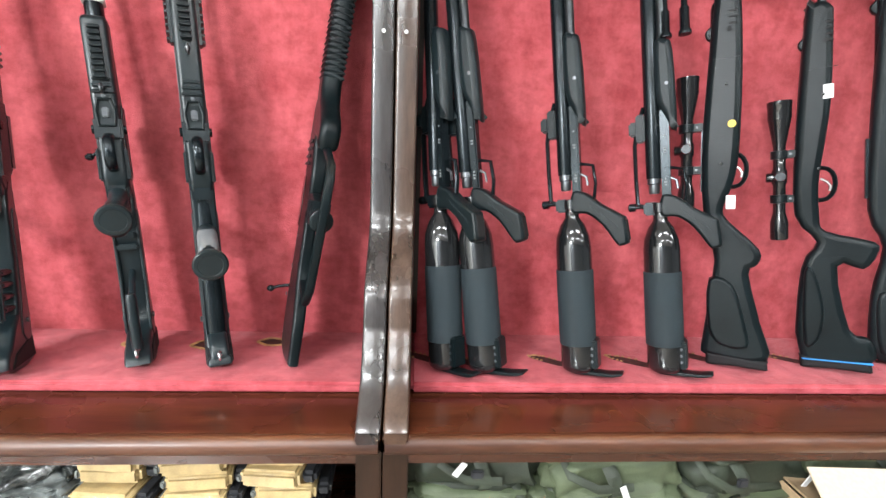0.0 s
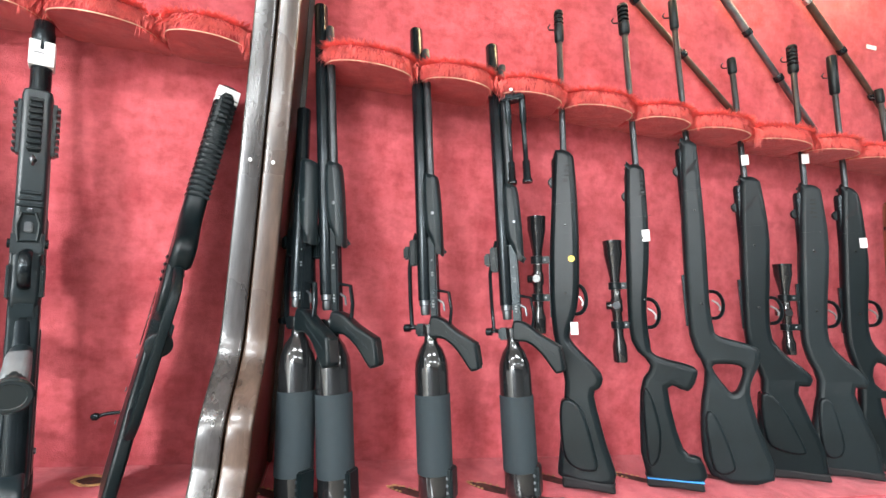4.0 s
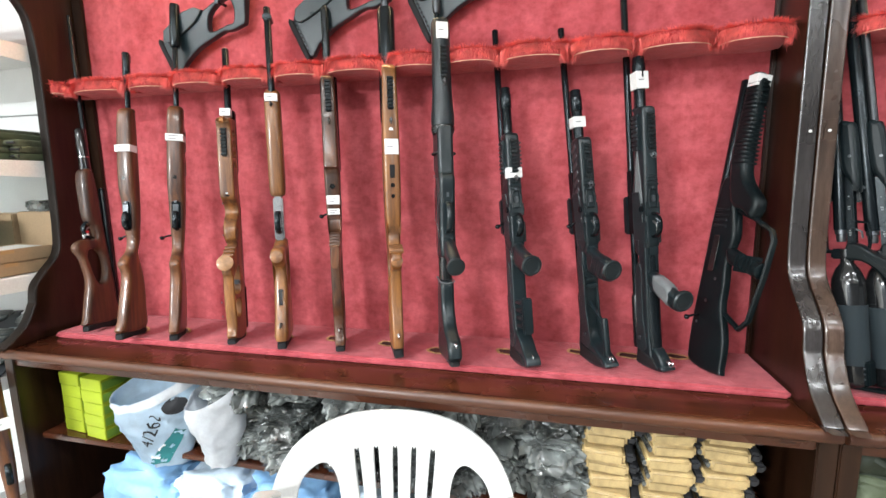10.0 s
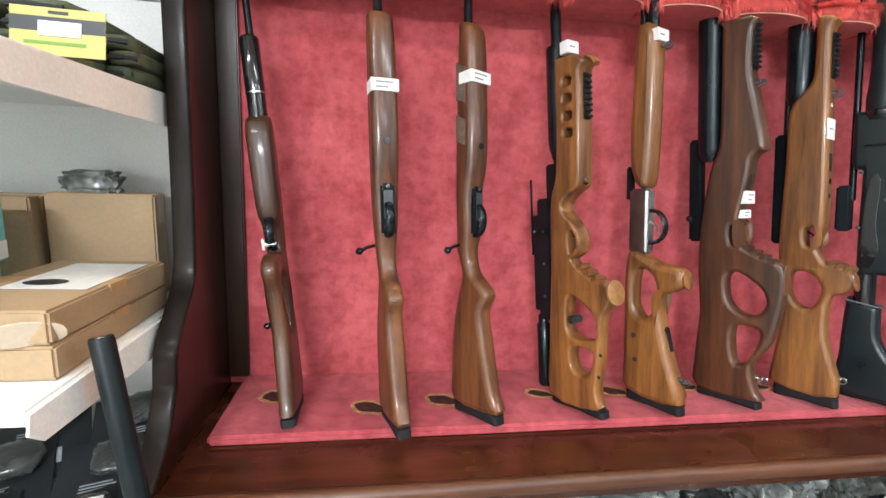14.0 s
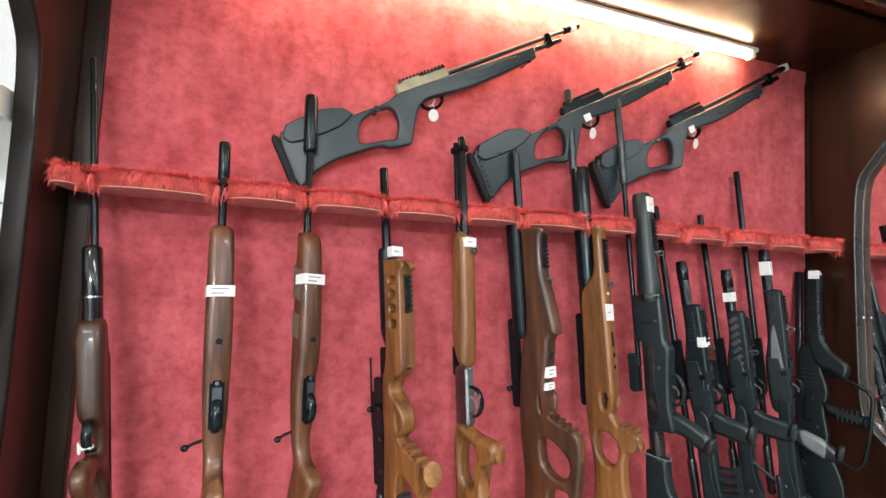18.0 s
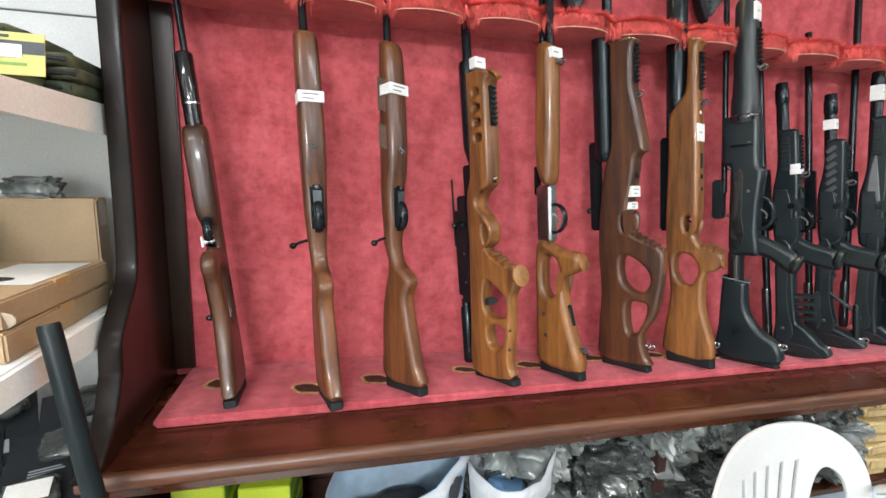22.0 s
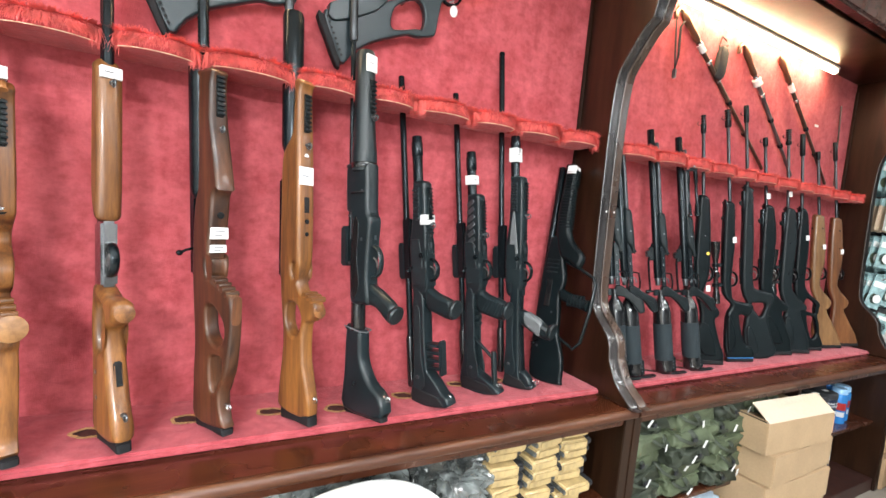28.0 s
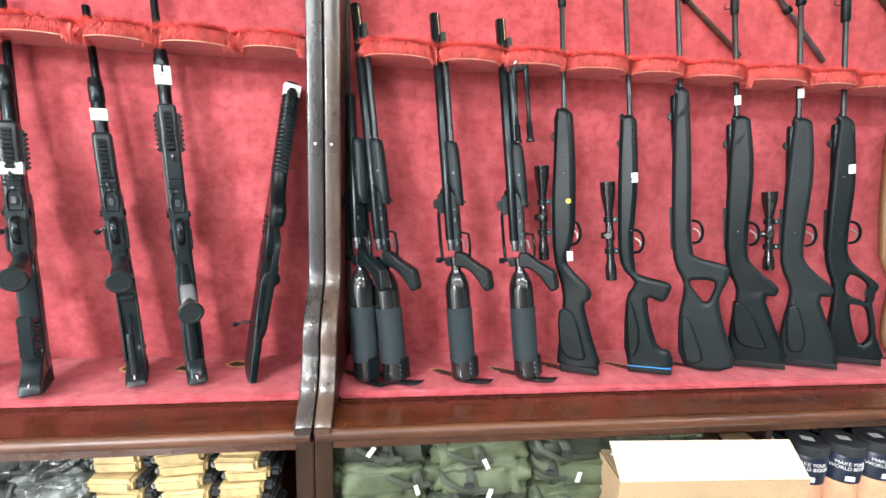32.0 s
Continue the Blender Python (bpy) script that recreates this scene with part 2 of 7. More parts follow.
def part(name, shape, material, parent=None, label="", place=None, smooth=40):
    """Links a bmesh or a mesh as one object under a thing or a part."""
    if isinstance(shape, bmesh.types.BMesh):
        me = bpy.data.meshes.new(name)
        shape.to_mesh(me)
        shape.free()
    else:
        me = shape
    if not me.materials:
        me.materials.append(material)
    finish(me, smooth)
    ob = new(name, me)
    if parent is not None:
        ob.parent = parent
    if place is not None:
        ob.matrix_local = place
    if label:
        ob["label"] = label
    return ob


def block(x0, x1, y0, y1, z0, z1, bevel=0.004, segments=2):
    bm = bmesh.new()
    bmesh.ops.create_cube(bm, size=1, matrix=Matrix.LocRotScale(((x0 + x1) / 2, (y0 + y1) / 2, (z0 + z1) / 2), None, (x1 - x0, y1 - y0, z1 - z0)))
    if bevel:
        bmesh.ops.bevel(bm, geom=bm.edges[:], offset=bevel, segments=segments, affect="EDGES", clamp_overlap=True)
    return bm


def smoothed(points, steps=4, least=0.0):
    """A closed outline rounded through its points."""
    ring = []
    for i, p in enumerate(points):  # a third number marks a corner, cut with a small chamfer
        b = Vector(p[:2])
        if len(p) == 3:
            for other in (Vector(points[i - 1][:2]), Vector(points[(i + 1) % len(points)][:2])):
                ring.append(b + (other - b).normalized() * min(max(p[2], least), (other - b).length * 0.35))
        else:
            ring.append(b)
    points = ring
    n, out = len(points), []
    for i in range(n):
        a, b, c, d = (Vector(points[(i + k) % n]) for k in (-1, 0, 1, 2))
        for s in range(steps):
            t = s / steps
            out.append(0.5 * ((2 * b) + (c - a) * t + (2 * a - 5 * b + 4 * c - d) * t * t + (3 * b - 3 * c + d - a) * t ** 3))
    return [p for p, q in zip(out, out[-1:] + out) if (p - q).length > 8e-4]


def slab(outline, thick, edge=0.008, holes=(), steps=3):
    """A board cut to an outline in its own x and z, centred on y = 0, with rounded edges and holes that go through."""
    data = bpy.data.curves.new("outline", "CURVE")
    data.dimensions, data.fill_mode = "2D", "BOTH"
    edge = min(edge, thick / 2 - 0.0005)
    data.extrude, data.bevel_depth, data.bevel_resolution, data.offset = thick / 2 - edge, edge, 2, -edge
    for ring in (outline, *holes):
        if ring is not outline:
            mid = sum((Vector(q[:2]) for q in ring), Vector((0, 0))) / len(ring)
            ring = [Vector(q[:2]) + (Vector(q[:2]) - mid).normalized() * edge * 0.35 for q in ring]
        pts = smoothed(ring, steps, edge) if steps > 1 else ring
        sp = data.splines.new("POLY")
        sp.points.add(len(pts) - 1)
        for p, q in zip(sp.points, pts):
            p.co = (q[0], q[1], 0, 1)
        sp.use_cyclic_u = True
    ob = bpy.data.objects.new("outline", data)
    me = bpy.data.meshes.new_from_object(ob)
    bpy.data.objects.remove(ob)
    bpy.data.curves.remove(data)
    me.transform(Matrix(((1, 0, 0, 0), (0, 0, -1, 0), (0, 1, 0, 0), (0, 0, 0, 1))))
    me.materials.clear()
    return me


def lathe(profile, segments=20, x=0.0, y=0.0):
    """Turned about the z axis: (radius, height) from the bottom to the top, closed at both ends."""
    bm = bmesh.new()
    rings = []
    for r, z in profile:
        rings.append([bm.verts.new((x + r * math.cos(2 * math.pi * k / segments), y + r * math.sin(2 * math.pi * k / segments), z)) for k in range(segments)])
    for lo, hi in zip(rings, rings[1:]):
        for k in range(segments):
            bm.faces.new((lo[k], lo[(k + 1) % segments], hi[(k + 1) % segments], hi[k]))
    bm.faces.new(rings[0][::-1])
    bm.faces.new(rings[-1])
    return bm


def tube(points, radius, segments=8, flat=1.0, closed=False):
    """A round rod bent along points."""
    bm = bmesh.new()
    pts = [Vector(p) for p in points]
    rings, n = [], len(pts)
    side = None
    for i, p in enumerate(pts):
        if closed:
            d = pts[(i + 1) % n] - pts[i - 1]
        else:
            d = pts[min(i + 1, n - 1)] - pts[max(i - 1, 0)]
        d.normalize()
        if side is None:
            side = d.cross(Vector((0, 1, 0)) if abs(d.y) < 0.9 else Vector((1, 0, 0))).normalized()
        side = (side - d * side.dot(d)).normalized()
        other = d.cross(side)
        rings.append([bm.verts.new(p + radius * (math.cos(a) * side + flat * math.sin(a) * other)) for a in (2 * math.pi * k / segments for k in range(segments))])
    pairs = list(zip(rings, rings[1:])) + ([(rings[-1], rings[0])] if closed else [])
    for lo, hi in pairs:
        for k in range(segments):
            bm.faces.new((lo[k], lo[(k + 1) % segments], hi[(k + 1) % segments], hi[k]))
    if not closed:
        bm.faces.new(rings[0][::-1])
        bm.faces.new(rings[-1])
    return bm


def arc(cx, cz, rx, rz, a0, a1, n=9, y=0.0):
    return [(cx + rx * math.cos(radians(a0 + (a1 - a0) * k / (n - 1))), y, cz + rz * math.sin(radians(a0 + (a1 - a0) * k / (n - 1)))) for k in range(n)]


def pillow(sx, sy, sz, seed, lumps=0.25, freq=3.0, squeeze=0.6, cuts=3, crease=0.0):
    """A soft stuffed or crumpled packet: a rounded box pushed about by noise."""
    bm = bmesh.new()
    bmesh.ops.create_icosphere(bm, subdivisions=cuts, radius=1)
    for v in bm.verts:
        p = v.co.copy()
        q = Vector([math.copysign(abs(c) ** squeeze, c) for c in p])
        off = noise.noise(p * freq + Vector((seed * 7.1, seed * 3.3, seed))) + 0.5 * noise.noise(p * freq * 2.7 + Vector((seed, 9, 4)))
        q *= 1 + lumps * off - crease * (abs(noise.noise(p * freq * 1.9 + Vector((seed, 2, seed)))) + 0.5 * abs(noise.noise(p * freq * 4.3 + Vector((3, seed, 7)))) + 0.22 * abs(noise.noise(p * freq * 9.1 + Vector((seed, 5, 1)))))
        v.co = Vector((q.x * sx / 2, q.y * sy / 2, q.z * sz / 2))
    return bm


def joined(shapes):
    """Several bmeshes of one part as one bmesh."""
    out = bmesh.new()
    for s in shapes:
        me = bpy.data.meshes.new("piece")
        s.to_mesh(me)
        s.free()
        out.from_mesh(me)
        bpy.data.meshes.remove(me)
    return out


# ---------------------------------------------------------------- the room
X_LEFT, X_RIGHT, Y_BACK, Y_WALL = -4.3, 4.6, -4.7, 1.18
# south and east walls are unseen; their grey is set to dim reflections
UNSEEN_WALL = plain("unseen_wall_grey", (0.15, 0.16, 0.17), 0.6, 0, 0.15, 2.5, 160, 0.1)
WALL_PAINT = plain("white_wall_paint", (0.74, 0.74, 0.71), 0.7, 0, 0.06, 2.5, 160, 0.1)
CEILING_PAINT = plain("white_ceiling_paint", (0.88, 0.88, 0.86), 0.8, 0, 0.05, 2.5, 160, 0.1)
FLOOR_TILE = plain("beige_floor_tile", (0.27, 0.24, 0.20), 0.25, 0, 0.15, 3.0, 90, 0.02)
# the unseen west wall is white to bounce light into the shelving
for name, ext, mat in (("wall_north", (X_LEFT - 0.15, X_RIGHT + 0.15, Y_WALL, Y_WALL + 0.15, 0, CEILING), WALL_PAINT),
                       ("wall_south", (X_LEFT - 0.15, X_RIGHT + 0.15, Y_BACK - 0.15, Y_BACK, 0, CEILING), UNSEEN_WALL),
                       ("wall_west", (X_LEFT - 0.15, X_LEFT, Y_BACK, Y_WALL, 0, CEILING), WALL_PAINT),
                       ("wall_east", (X_RIGHT, X_RIGHT + 0.15, Y_BACK, Y_WALL, 0, CEILING), UNSEEN_WALL),
                       ("floor", (X_LEFT - 0.15, X_RIGHT + 0.15, Y_BACK - 0.15, Y_WALL + 0.15, -0.12, 0), FLOOR_TILE),
                       ("ceiling", (X_LEFT - 0.15, X_RIGHT + 0.15, Y_BACK - 0.15, Y_WALL + 0.15, CEILING, CEILING + 0.12), CEILING_PAINT)):
    tagged(part(name, block(*ext, bevel=0), mat), name.replace("_", " ") + " of the shop", name.split("_")[0], kind="structure")

# Fluorescent fittings, all out of view, that hold the ceiling lamps
FITTING = plain("white_enamel", (0.75, 0.76, 0.76), 0.35, 0, 0.05)
for lamp_x, lamp_y, watts in CEILING_TUBES:
    fit = thing("ceiling_light", pose(lamp_x, lamp_y, CEILING), "unseen long white enamel fluorescent ceiling fitting", "ceiling light", "ceiling lights")
    part("housing", block(-0.64, 0.64, -0.10, 0.10, -0.06, -0.002, 0.006), FITTING, fit)

# ---------------------------------------------------------------- the two gun cabinets
FLOOR_Z, BACK_Y, FRONT_Y, VELVET_Y = 0.865, 1.13, 0.70, 0.846
SCALLOP = [(1.16, 2.62, 0.006), (0.715, 2.62, 0.006), (0.715, 2.47), (0.73, 2.42), (0.79, 2.33), (0.812, 2.255, 0.006), (0.85, 2.22), (0.915, 2.13), (0.945, 2.06),
           (0.955, 1.88), (0.952, 1.60), (0.948, 1.40), (0.942, 1.24), (0.925, 1.165), (0.865, 1.10), (0.83, 1.055), (0.818, 0.990, 0.006), (0.775, 0.91), (0.705, 0.855), (0.705, 0.842, 0.006), (1.16, 0.842, 0.006)]


def scalloped_panel(name, x, cabinet, thick=0.0445, label=""):
    """An upright cut to the curved front line; x is the middle of its thickness."""
    me = slab(SCALLOP, thick, 0.006, steps=3)
    me.materials.append(MAHOGANY_UP)
    me.materials.append(EDGE_BROWN if -0.04 < x < 0.5 else EDGE_BLACK if -0.5 < x < 0 else EDGE_DARK)
    for f in me.polygons:
        f.material_index = int(abs(f.normal.y) < 0.8 and f.center.x < 1.1)
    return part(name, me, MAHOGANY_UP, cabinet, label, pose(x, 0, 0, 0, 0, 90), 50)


def gun_cabinet(x0, x1, label, shelf_z, stile=0.012):
    """x0, x1: the inner faces of its two uprights."""
    cab = thing("gun_cabinet", pose(0, 0, 0), label, "display cabinet", "gun cabinets")
    part("velvet_back", block(x0, x1, BACK_Y, BACK_Y + 0.02, FLOOR_Z - 0.02, 2.62, 0), VELVET, cab, "red velvet back panel")
    part("velvet_floor", block(x0 + max(0.001, stile - 0.012), x1 - 0.001, VELVET_Y, BACK_Y - 0.001, FLOOR_Z - 0.022, FLOOR_Z, 0.007, 3), VELVET_FLOOR, cab, "padded red velvet floor")
    part("ledge", block(x0 - 0.040, x1 + 0.040, FRONT_Y + 0.012, BACK_Y + 0.03, 0.806, 0.841, 0.003), MAHOGANY, cab)
    part("molding", joined([tube([(x0 - 0.040, FRONT_Y + 0.006, 0.824), (x1 + 0.040, FRONT_Y + 0.006, 0.824)], 0.017, 14, 0.9)]), MOLDING, cab, "rounded front moulding")
    part("lower_molding", block(x0 - 0.040, x1 + 0.040, FRONT_Y + 0.022, FRONT_Y + 0.040, 0.772, 0.806, 0.006), MAHOGANY, cab)
    for side, x in (("left", x0 - 0.020), ("right", x1 + 0.020)):
        scalloped_panel("side_panel", x + (-0.00225 if side == "left" else 0.00225), cab)
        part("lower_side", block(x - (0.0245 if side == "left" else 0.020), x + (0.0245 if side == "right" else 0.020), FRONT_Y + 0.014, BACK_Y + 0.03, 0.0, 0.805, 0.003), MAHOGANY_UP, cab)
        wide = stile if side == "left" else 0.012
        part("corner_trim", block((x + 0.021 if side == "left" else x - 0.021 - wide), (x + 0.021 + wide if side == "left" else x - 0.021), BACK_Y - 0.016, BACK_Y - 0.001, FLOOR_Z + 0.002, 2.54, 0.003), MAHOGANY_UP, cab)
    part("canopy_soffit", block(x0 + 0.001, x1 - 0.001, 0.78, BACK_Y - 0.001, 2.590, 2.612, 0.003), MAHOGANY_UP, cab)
    part("canopy_fascia", block(x0 - 0.040, x1 + 0.040, 0.655, 0.712, 2.535, 2.72, 0.012, 3), MAHOGANY, cab, "dark moulded canopy front")
    part("canopy_top", block(x0 - 0.040, x1 + 0.040, 0.60, BACK_Y + 0.03, 2.722, 2.76, 0.008), MAHOGANY, cab)
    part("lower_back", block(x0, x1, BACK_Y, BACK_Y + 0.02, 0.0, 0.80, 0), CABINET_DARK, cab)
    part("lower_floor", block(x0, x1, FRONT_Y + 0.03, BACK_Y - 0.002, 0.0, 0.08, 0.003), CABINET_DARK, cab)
    for s0, s1, z in shelf_z:
        part("lower_shelf", block(s0, s1, FRONT_Y + 0.07, BACK_Y - 0.002, z - 0.022, z, 0.003), MAHOGANY, cab)
    return cab


BAY1, BAY2 = (-2.684, -0.092), (0.000, 2.315)
cabinet_one = gun_cabinet(*BAY1, "glossy mahogany gun cabinet lined with red velvet, full of rifles", [(-2.682, -0.094, 0.475)], 0.048)
cabinet_two = gun_cabinet(*BAY2, "glossy mahogany gun cabinet lined with red velvet, boxes below", [(1.30, 2.313, 0.44)])
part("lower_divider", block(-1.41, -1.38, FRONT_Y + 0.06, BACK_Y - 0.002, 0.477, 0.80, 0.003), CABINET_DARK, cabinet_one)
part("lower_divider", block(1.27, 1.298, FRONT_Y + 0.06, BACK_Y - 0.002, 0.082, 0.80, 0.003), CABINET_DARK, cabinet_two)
for z in (1.553,):
    for x in (-0.068, -0.024):
        y = 0.944 if z > 1.2 else 0.817
        part("screw_cap", lathe([(0.004, 0), (0.004, 0.002), (0.002, 0.003)], 10), PAPER, cabinet_one if x < -0.05 else cabinet_two, "", pose(x, y, z, 90, 0, 0))

TUBE_GLOW = glowing("warm_tube", (1.0, 0.72, 0.41), 106.0)
for x0, x1 in ((-2.40, -0.50), (0.30, 1.84)):
    strip = thing("strip_light", pose(0, 0, 0), "glowing warm white tube light under the cabinet canopy", "strip light", "cabinet strip lights")
    part("tube", tube([(x0, 1.065, 2.555), (x1, 1.065, 2.555)], 0.013, 12), TUBE_GLOW, strip)
    part("batten", block(x0 - 0.03, x1 + 0.03, 1.053, 1.077, 2.571, 2.589, 0.003), FITTING, strip)
    for x in (x0, x1):
        part("socket", block(x - 0.012, x + 0.012, 1.05, 1.08, 2.542, 2.571, 0.003), FITTING, strip)


# ---------------------------------------------------------------- air rifles
# A rifle's own axes: x towards its belly (the trigger side), z from the butt to the muzzle, y across its thickness.
BUTTS = []
# receiver metal with the strip light's warm reflection put into its colour
WARM_LIT_STEEL = plain("warm_lit_receiver_metal", (0.20, 0.17, 0.11), 0.32, 0.8, 0.2, 20, 300, 0.04)
GRIP_GREY = plain("pale_grey_polymer", (0.13, 0.14, 0.145), 0.45, 0, 0.2, 20, 400, 0.2)
SLOT_SHADE = plain("slot_inner_shade", (0.055, 0.014, 0.012), 0.9, 0, 0.6, 60, 300, 0.6)
RAIL_X = {1: [], 2: []}


def rifle_pose(muzzle, foot, phi):
    a = Vector(muzzle) - Vector(foot)
    length = a.length
    a.normalize()
    b = Vector((math.sin(radians(phi)), -math.cos(radians(phi)), 0))
    b = (b - a * a.dot(b)).normalized()
    c = a.cross(b)
    m = Matrix((b, c, a)).transposed().to_4x4()
    m.translation = foot
    return m, length


def rifle(name, muzzle, foot, phi, label, bay, group):
    m, length = rifle_pose(muzzle, foot, phi)
    k = (1.86 - foot[2]) / (muzzle[2] - foot[2])
    if k < 1.02:
        RAIL_X[bay].append(foot[0] + k * (muzzle[0] - foot[0]))
    BUTTS.append((bay, foot[0], foot[1], phi))
    return thing(name, m, label, "air rifle", group), length


def barrel(g, z0, z1, r=0.010, x=0.0, y=0.0, mat=None, name="barrel", label=""):
    return part(name, lathe([(r * 0.97, z0), (r, z0 + 0.003), (r, z1 - 0.003), (r * 0.86, z1), (r * 0.55, z1), (r * 0.5, z1 - 0.02)], 18, x, y), mat or STEEL, g, label)


def stepped(g, name, profile, mat, x=0.0, y=0.0, label=""):
    return part(name, lathe(profile, 20, x, y), mat, g, label)


# how thick a stock is along its length: slim at the wrist, full at the fore-end
TAPER_AT, TAPER = (0.0, 0.15, 0.27, 0.35, 0.46, 0.60, 0.80, 0.90), (0.66, 0.74, 0.70, 0.70, 0.92, 1.0, 0.96, 0.86)


def stock(g, outline, mat, thick=0.046, holes=(), edge=0.016, name="stock", label="", y=0.0):
    me = slab(outline, thick, edge, holes)
    if max(q[1] for q in outline) - min(q[1] for q in outline) > 0.5:
        for v in me.vertices:
            v.co.y *= float(np.interp(v.co.z, TAPER_AT, TAPER)) * (1 - 1.6 * max(0.0, v.co.x - 0.04))
    return part(name, me, mat, g, label, pose(0, y, 0))


def butt_pad(g, x0, x1, z, mat=None, thick=0.0315):
    """A rubber pad that carries the lines of the stock on to the floor."""
    return part("butt_pad", slab([(x0 - 0.001, z + 0.010, 0.003), (x0 - 0.001, 0.006), (x0 + 0.006, 0.0), ((x0 + x1) / 2, 0.002), (x1 - 0.004, -0.001), (x1 + 0.001, 0.006), (x1 - 0.001, z + 0.001, 0.003)], thick, 0.007, steps=2), mat or RUBBER, g, "black rubber butt pad")


def trigger_guard(g, x, z, rx=0.030, rz=0.036, mat=None):
    guard = part("trigger_guard", tube([(x - 0.008, 0, z + rz)] + arc(x, z, rx, rz, 90, -90) + [(x - 0.008, 0, z - rz)], 0.0048, 8, 2.0), mat or STEEL, g)
    part("trigger", tube([(x - 0.004, 0, z + 0.012), (x + 0.008, 0, z + 0.004), (x + 0.014, 0, z - 0.006), (x + 0.012, 0, z - 0.016)], 0.0028, 6), TRIGGER, g, "grey steel trigger")
    return guard


def paper_tag(g, x0, x1, z0, z1, thick, lines=2):
    t = part("price_tag", block(x0, x1, -thick / 2 - 0.0015, thick / 2 + 0.0015, z0, z1, 0.001, 1), PAPER, g, "white paper price tag")
    for k in range(lines):
        z = z0 + (z1 - z0) * (k + 0.8) / (lines + 0.6)
        part("print", block(x1 - 0.0008, x1 + 0.0006, -thick * 0.36, thick * (0.10 + 0.2 * (k % 2)), z - 0.0012, z + 0.0012, 0), INK, t)
    return t


def flat_dot(g, x, z, y, mat=None, r=0.007):
    part("sticker", lathe([(r, 0), (r, 0.0006)], 14), mat or PAPER, g, "", pose(x, y, z, 90, 0, 0))


# flat disc on the belly; black ones put a hole's shade into colour
def belly_dot(g, x, z, r=0.007, mat=None):
    part("belly_mark", lathe([(r, 0), (r, 0.0012)], 14), mat or GLOSS_BLACK, g, "", pose(x, 0, z, 0, 90, 0))


def rail_teeth(g, x, z0, z1, width=0.021, mat=None, away=1):
    r = part("accessory_rail", block(min(x, x + away * 0.006), max(x, x + away * 0.006), -width / 2 + 0.002, width / 2 - 0.002, z0, z1, 0.001, 1), mat or POLYMER, g)
    n = max(3, int((z1 - z0) / 0.0115))
    for k in range(n):
        z = z0 + (z1 - z0) * (k + 0.5) / n
        part("rail_tooth", block(min(x + away * 0.006, x + away * 0.0115), max(x + away * 0.006, x + away * 0.0115), -width / 2, width / 2, z - 0.0028, z + 0.0028, 0.001, 1), mat or POLYMER, r)
    return r


def swivel(g, x, z, mat=None):
    stud = part("swivel_stud", lathe([(0.0052, -0.003), (0.0052, 0.002), (0.0040, 0.004), (0.0040, 0.011), (0.0048, 0.012), (0.0030, 0.014)], 12), mat or STEEL_GREY, g, "", pose(x, 0, z, 0, 90, 0))
    part("sling_loop", tube(arc(x + 0.012, z - 0.003, 0.010, 0.008, 0, 330, 10), 0.0024, 6, closed=True), mat or STEEL_GREY, stud, "", pose(x, 0, z, 0, 90, 0).inverted())


def bolt_handle(g, x, z, y=-0.022, reach=0.030):
    b = part("bolt_handle", tube([(x, y, z), (x, y - reach * 0.6, z - 0.004), (x, y - reach, z - 0.010)], 0.0036, 8), STEEL, g)
    part("bolt_knob", lathe([(0.003, -0.008), (0.0075, -0.004), (0.0075, 0.003), (0.003, 0.008)], 12), STEEL, b, "", pose(x, y - reach - 0.004, z - 0.011, 90, 0, 0))


def screws(g, places, y, r=0.004, mat=None):
    for x, z in places:
        part("screw", lathe([(r, 0), (r, 0.0012), (r * 0.5, 0.0016)], 10), mat or STEEL_GREY, g, "", pose(x, y, z, 90, 0, 0))


def scope(g, x, z0, z1, r=0.0125, mat=None):
    """A telescopic sight: the eyepiece below, the objective above."""
    n = z1 - z0
    body = part("scope", lathe([(0.016, z0), (0.018, z0 + 0.004), (0.018, z0 + n * 0.13), (r, z0 + n * 0.2), (r, z0 + n * 0.40), (0.0155, z0 + n * 0.42), (0.0155, z0 + n * 0.50), (r, z0 + n * 0.52),
                                (r, z0 + n * 0.68), (0.022, z0 + n * 0.86), (0.0235, z0 + n * 0.88), (0.0235, z1 - 0.012), (0.0245, z1 - 0.010), (0.0245, z1), (0.020, z1), (0.019, z1 - 0.012)], 22, x), mat or GLOSS_BLACK, g, "glossy black telescopic sight")
    part("lens", lathe([(0.019, z1 - 0.011), (0.019, z1 - 0.010)], 20, x), GLASS_DARK, body)
    zt = z0 + n * 0.46
    part("turret", lathe([(0.011, 0.010), (0.011, 0.024), (0.010, 0.026)], 14), mat or GLOSS_BLACK, body, "", pose(x, 0, zt, 90, 0, 0))
    part("turret", lathe([(0.011, 0.010), (0.011, 0.024), (0.010, 0.026)], 14), mat or GLOSS_BLACK, body, "", pose(x, 0, zt, 0, -90, 0))
    for zz in (z0 + n * 0.30, z0 + n * 0.62):
        part("ring_mount", joined([lathe([(r + 0.001, zz - 0.010), (r + 0.005, zz - 0.009), (r + 0.005, zz + 0.009), (r + 0.001, zz + 0.010)], 18, x), block(x + 0.008, x + 0.034, -0.010, 0.010, zz - 0.009, zz + 0.009, 0.002)]), POLYMER, body)
        screws(body, [(x + 0.020, zz)], -0.010, 0.003)


def screws_belly(g, places, r=0.0045):
    """Screw heads that face the belly side."""
    for x, z in places:
        part("screw", lathe([(r, 0), (r, 0.0012), (r * 0.5, 0.0016)], 10), STEEL_GREY, g, "", pose(x, 0, z, 0, 90, 0))


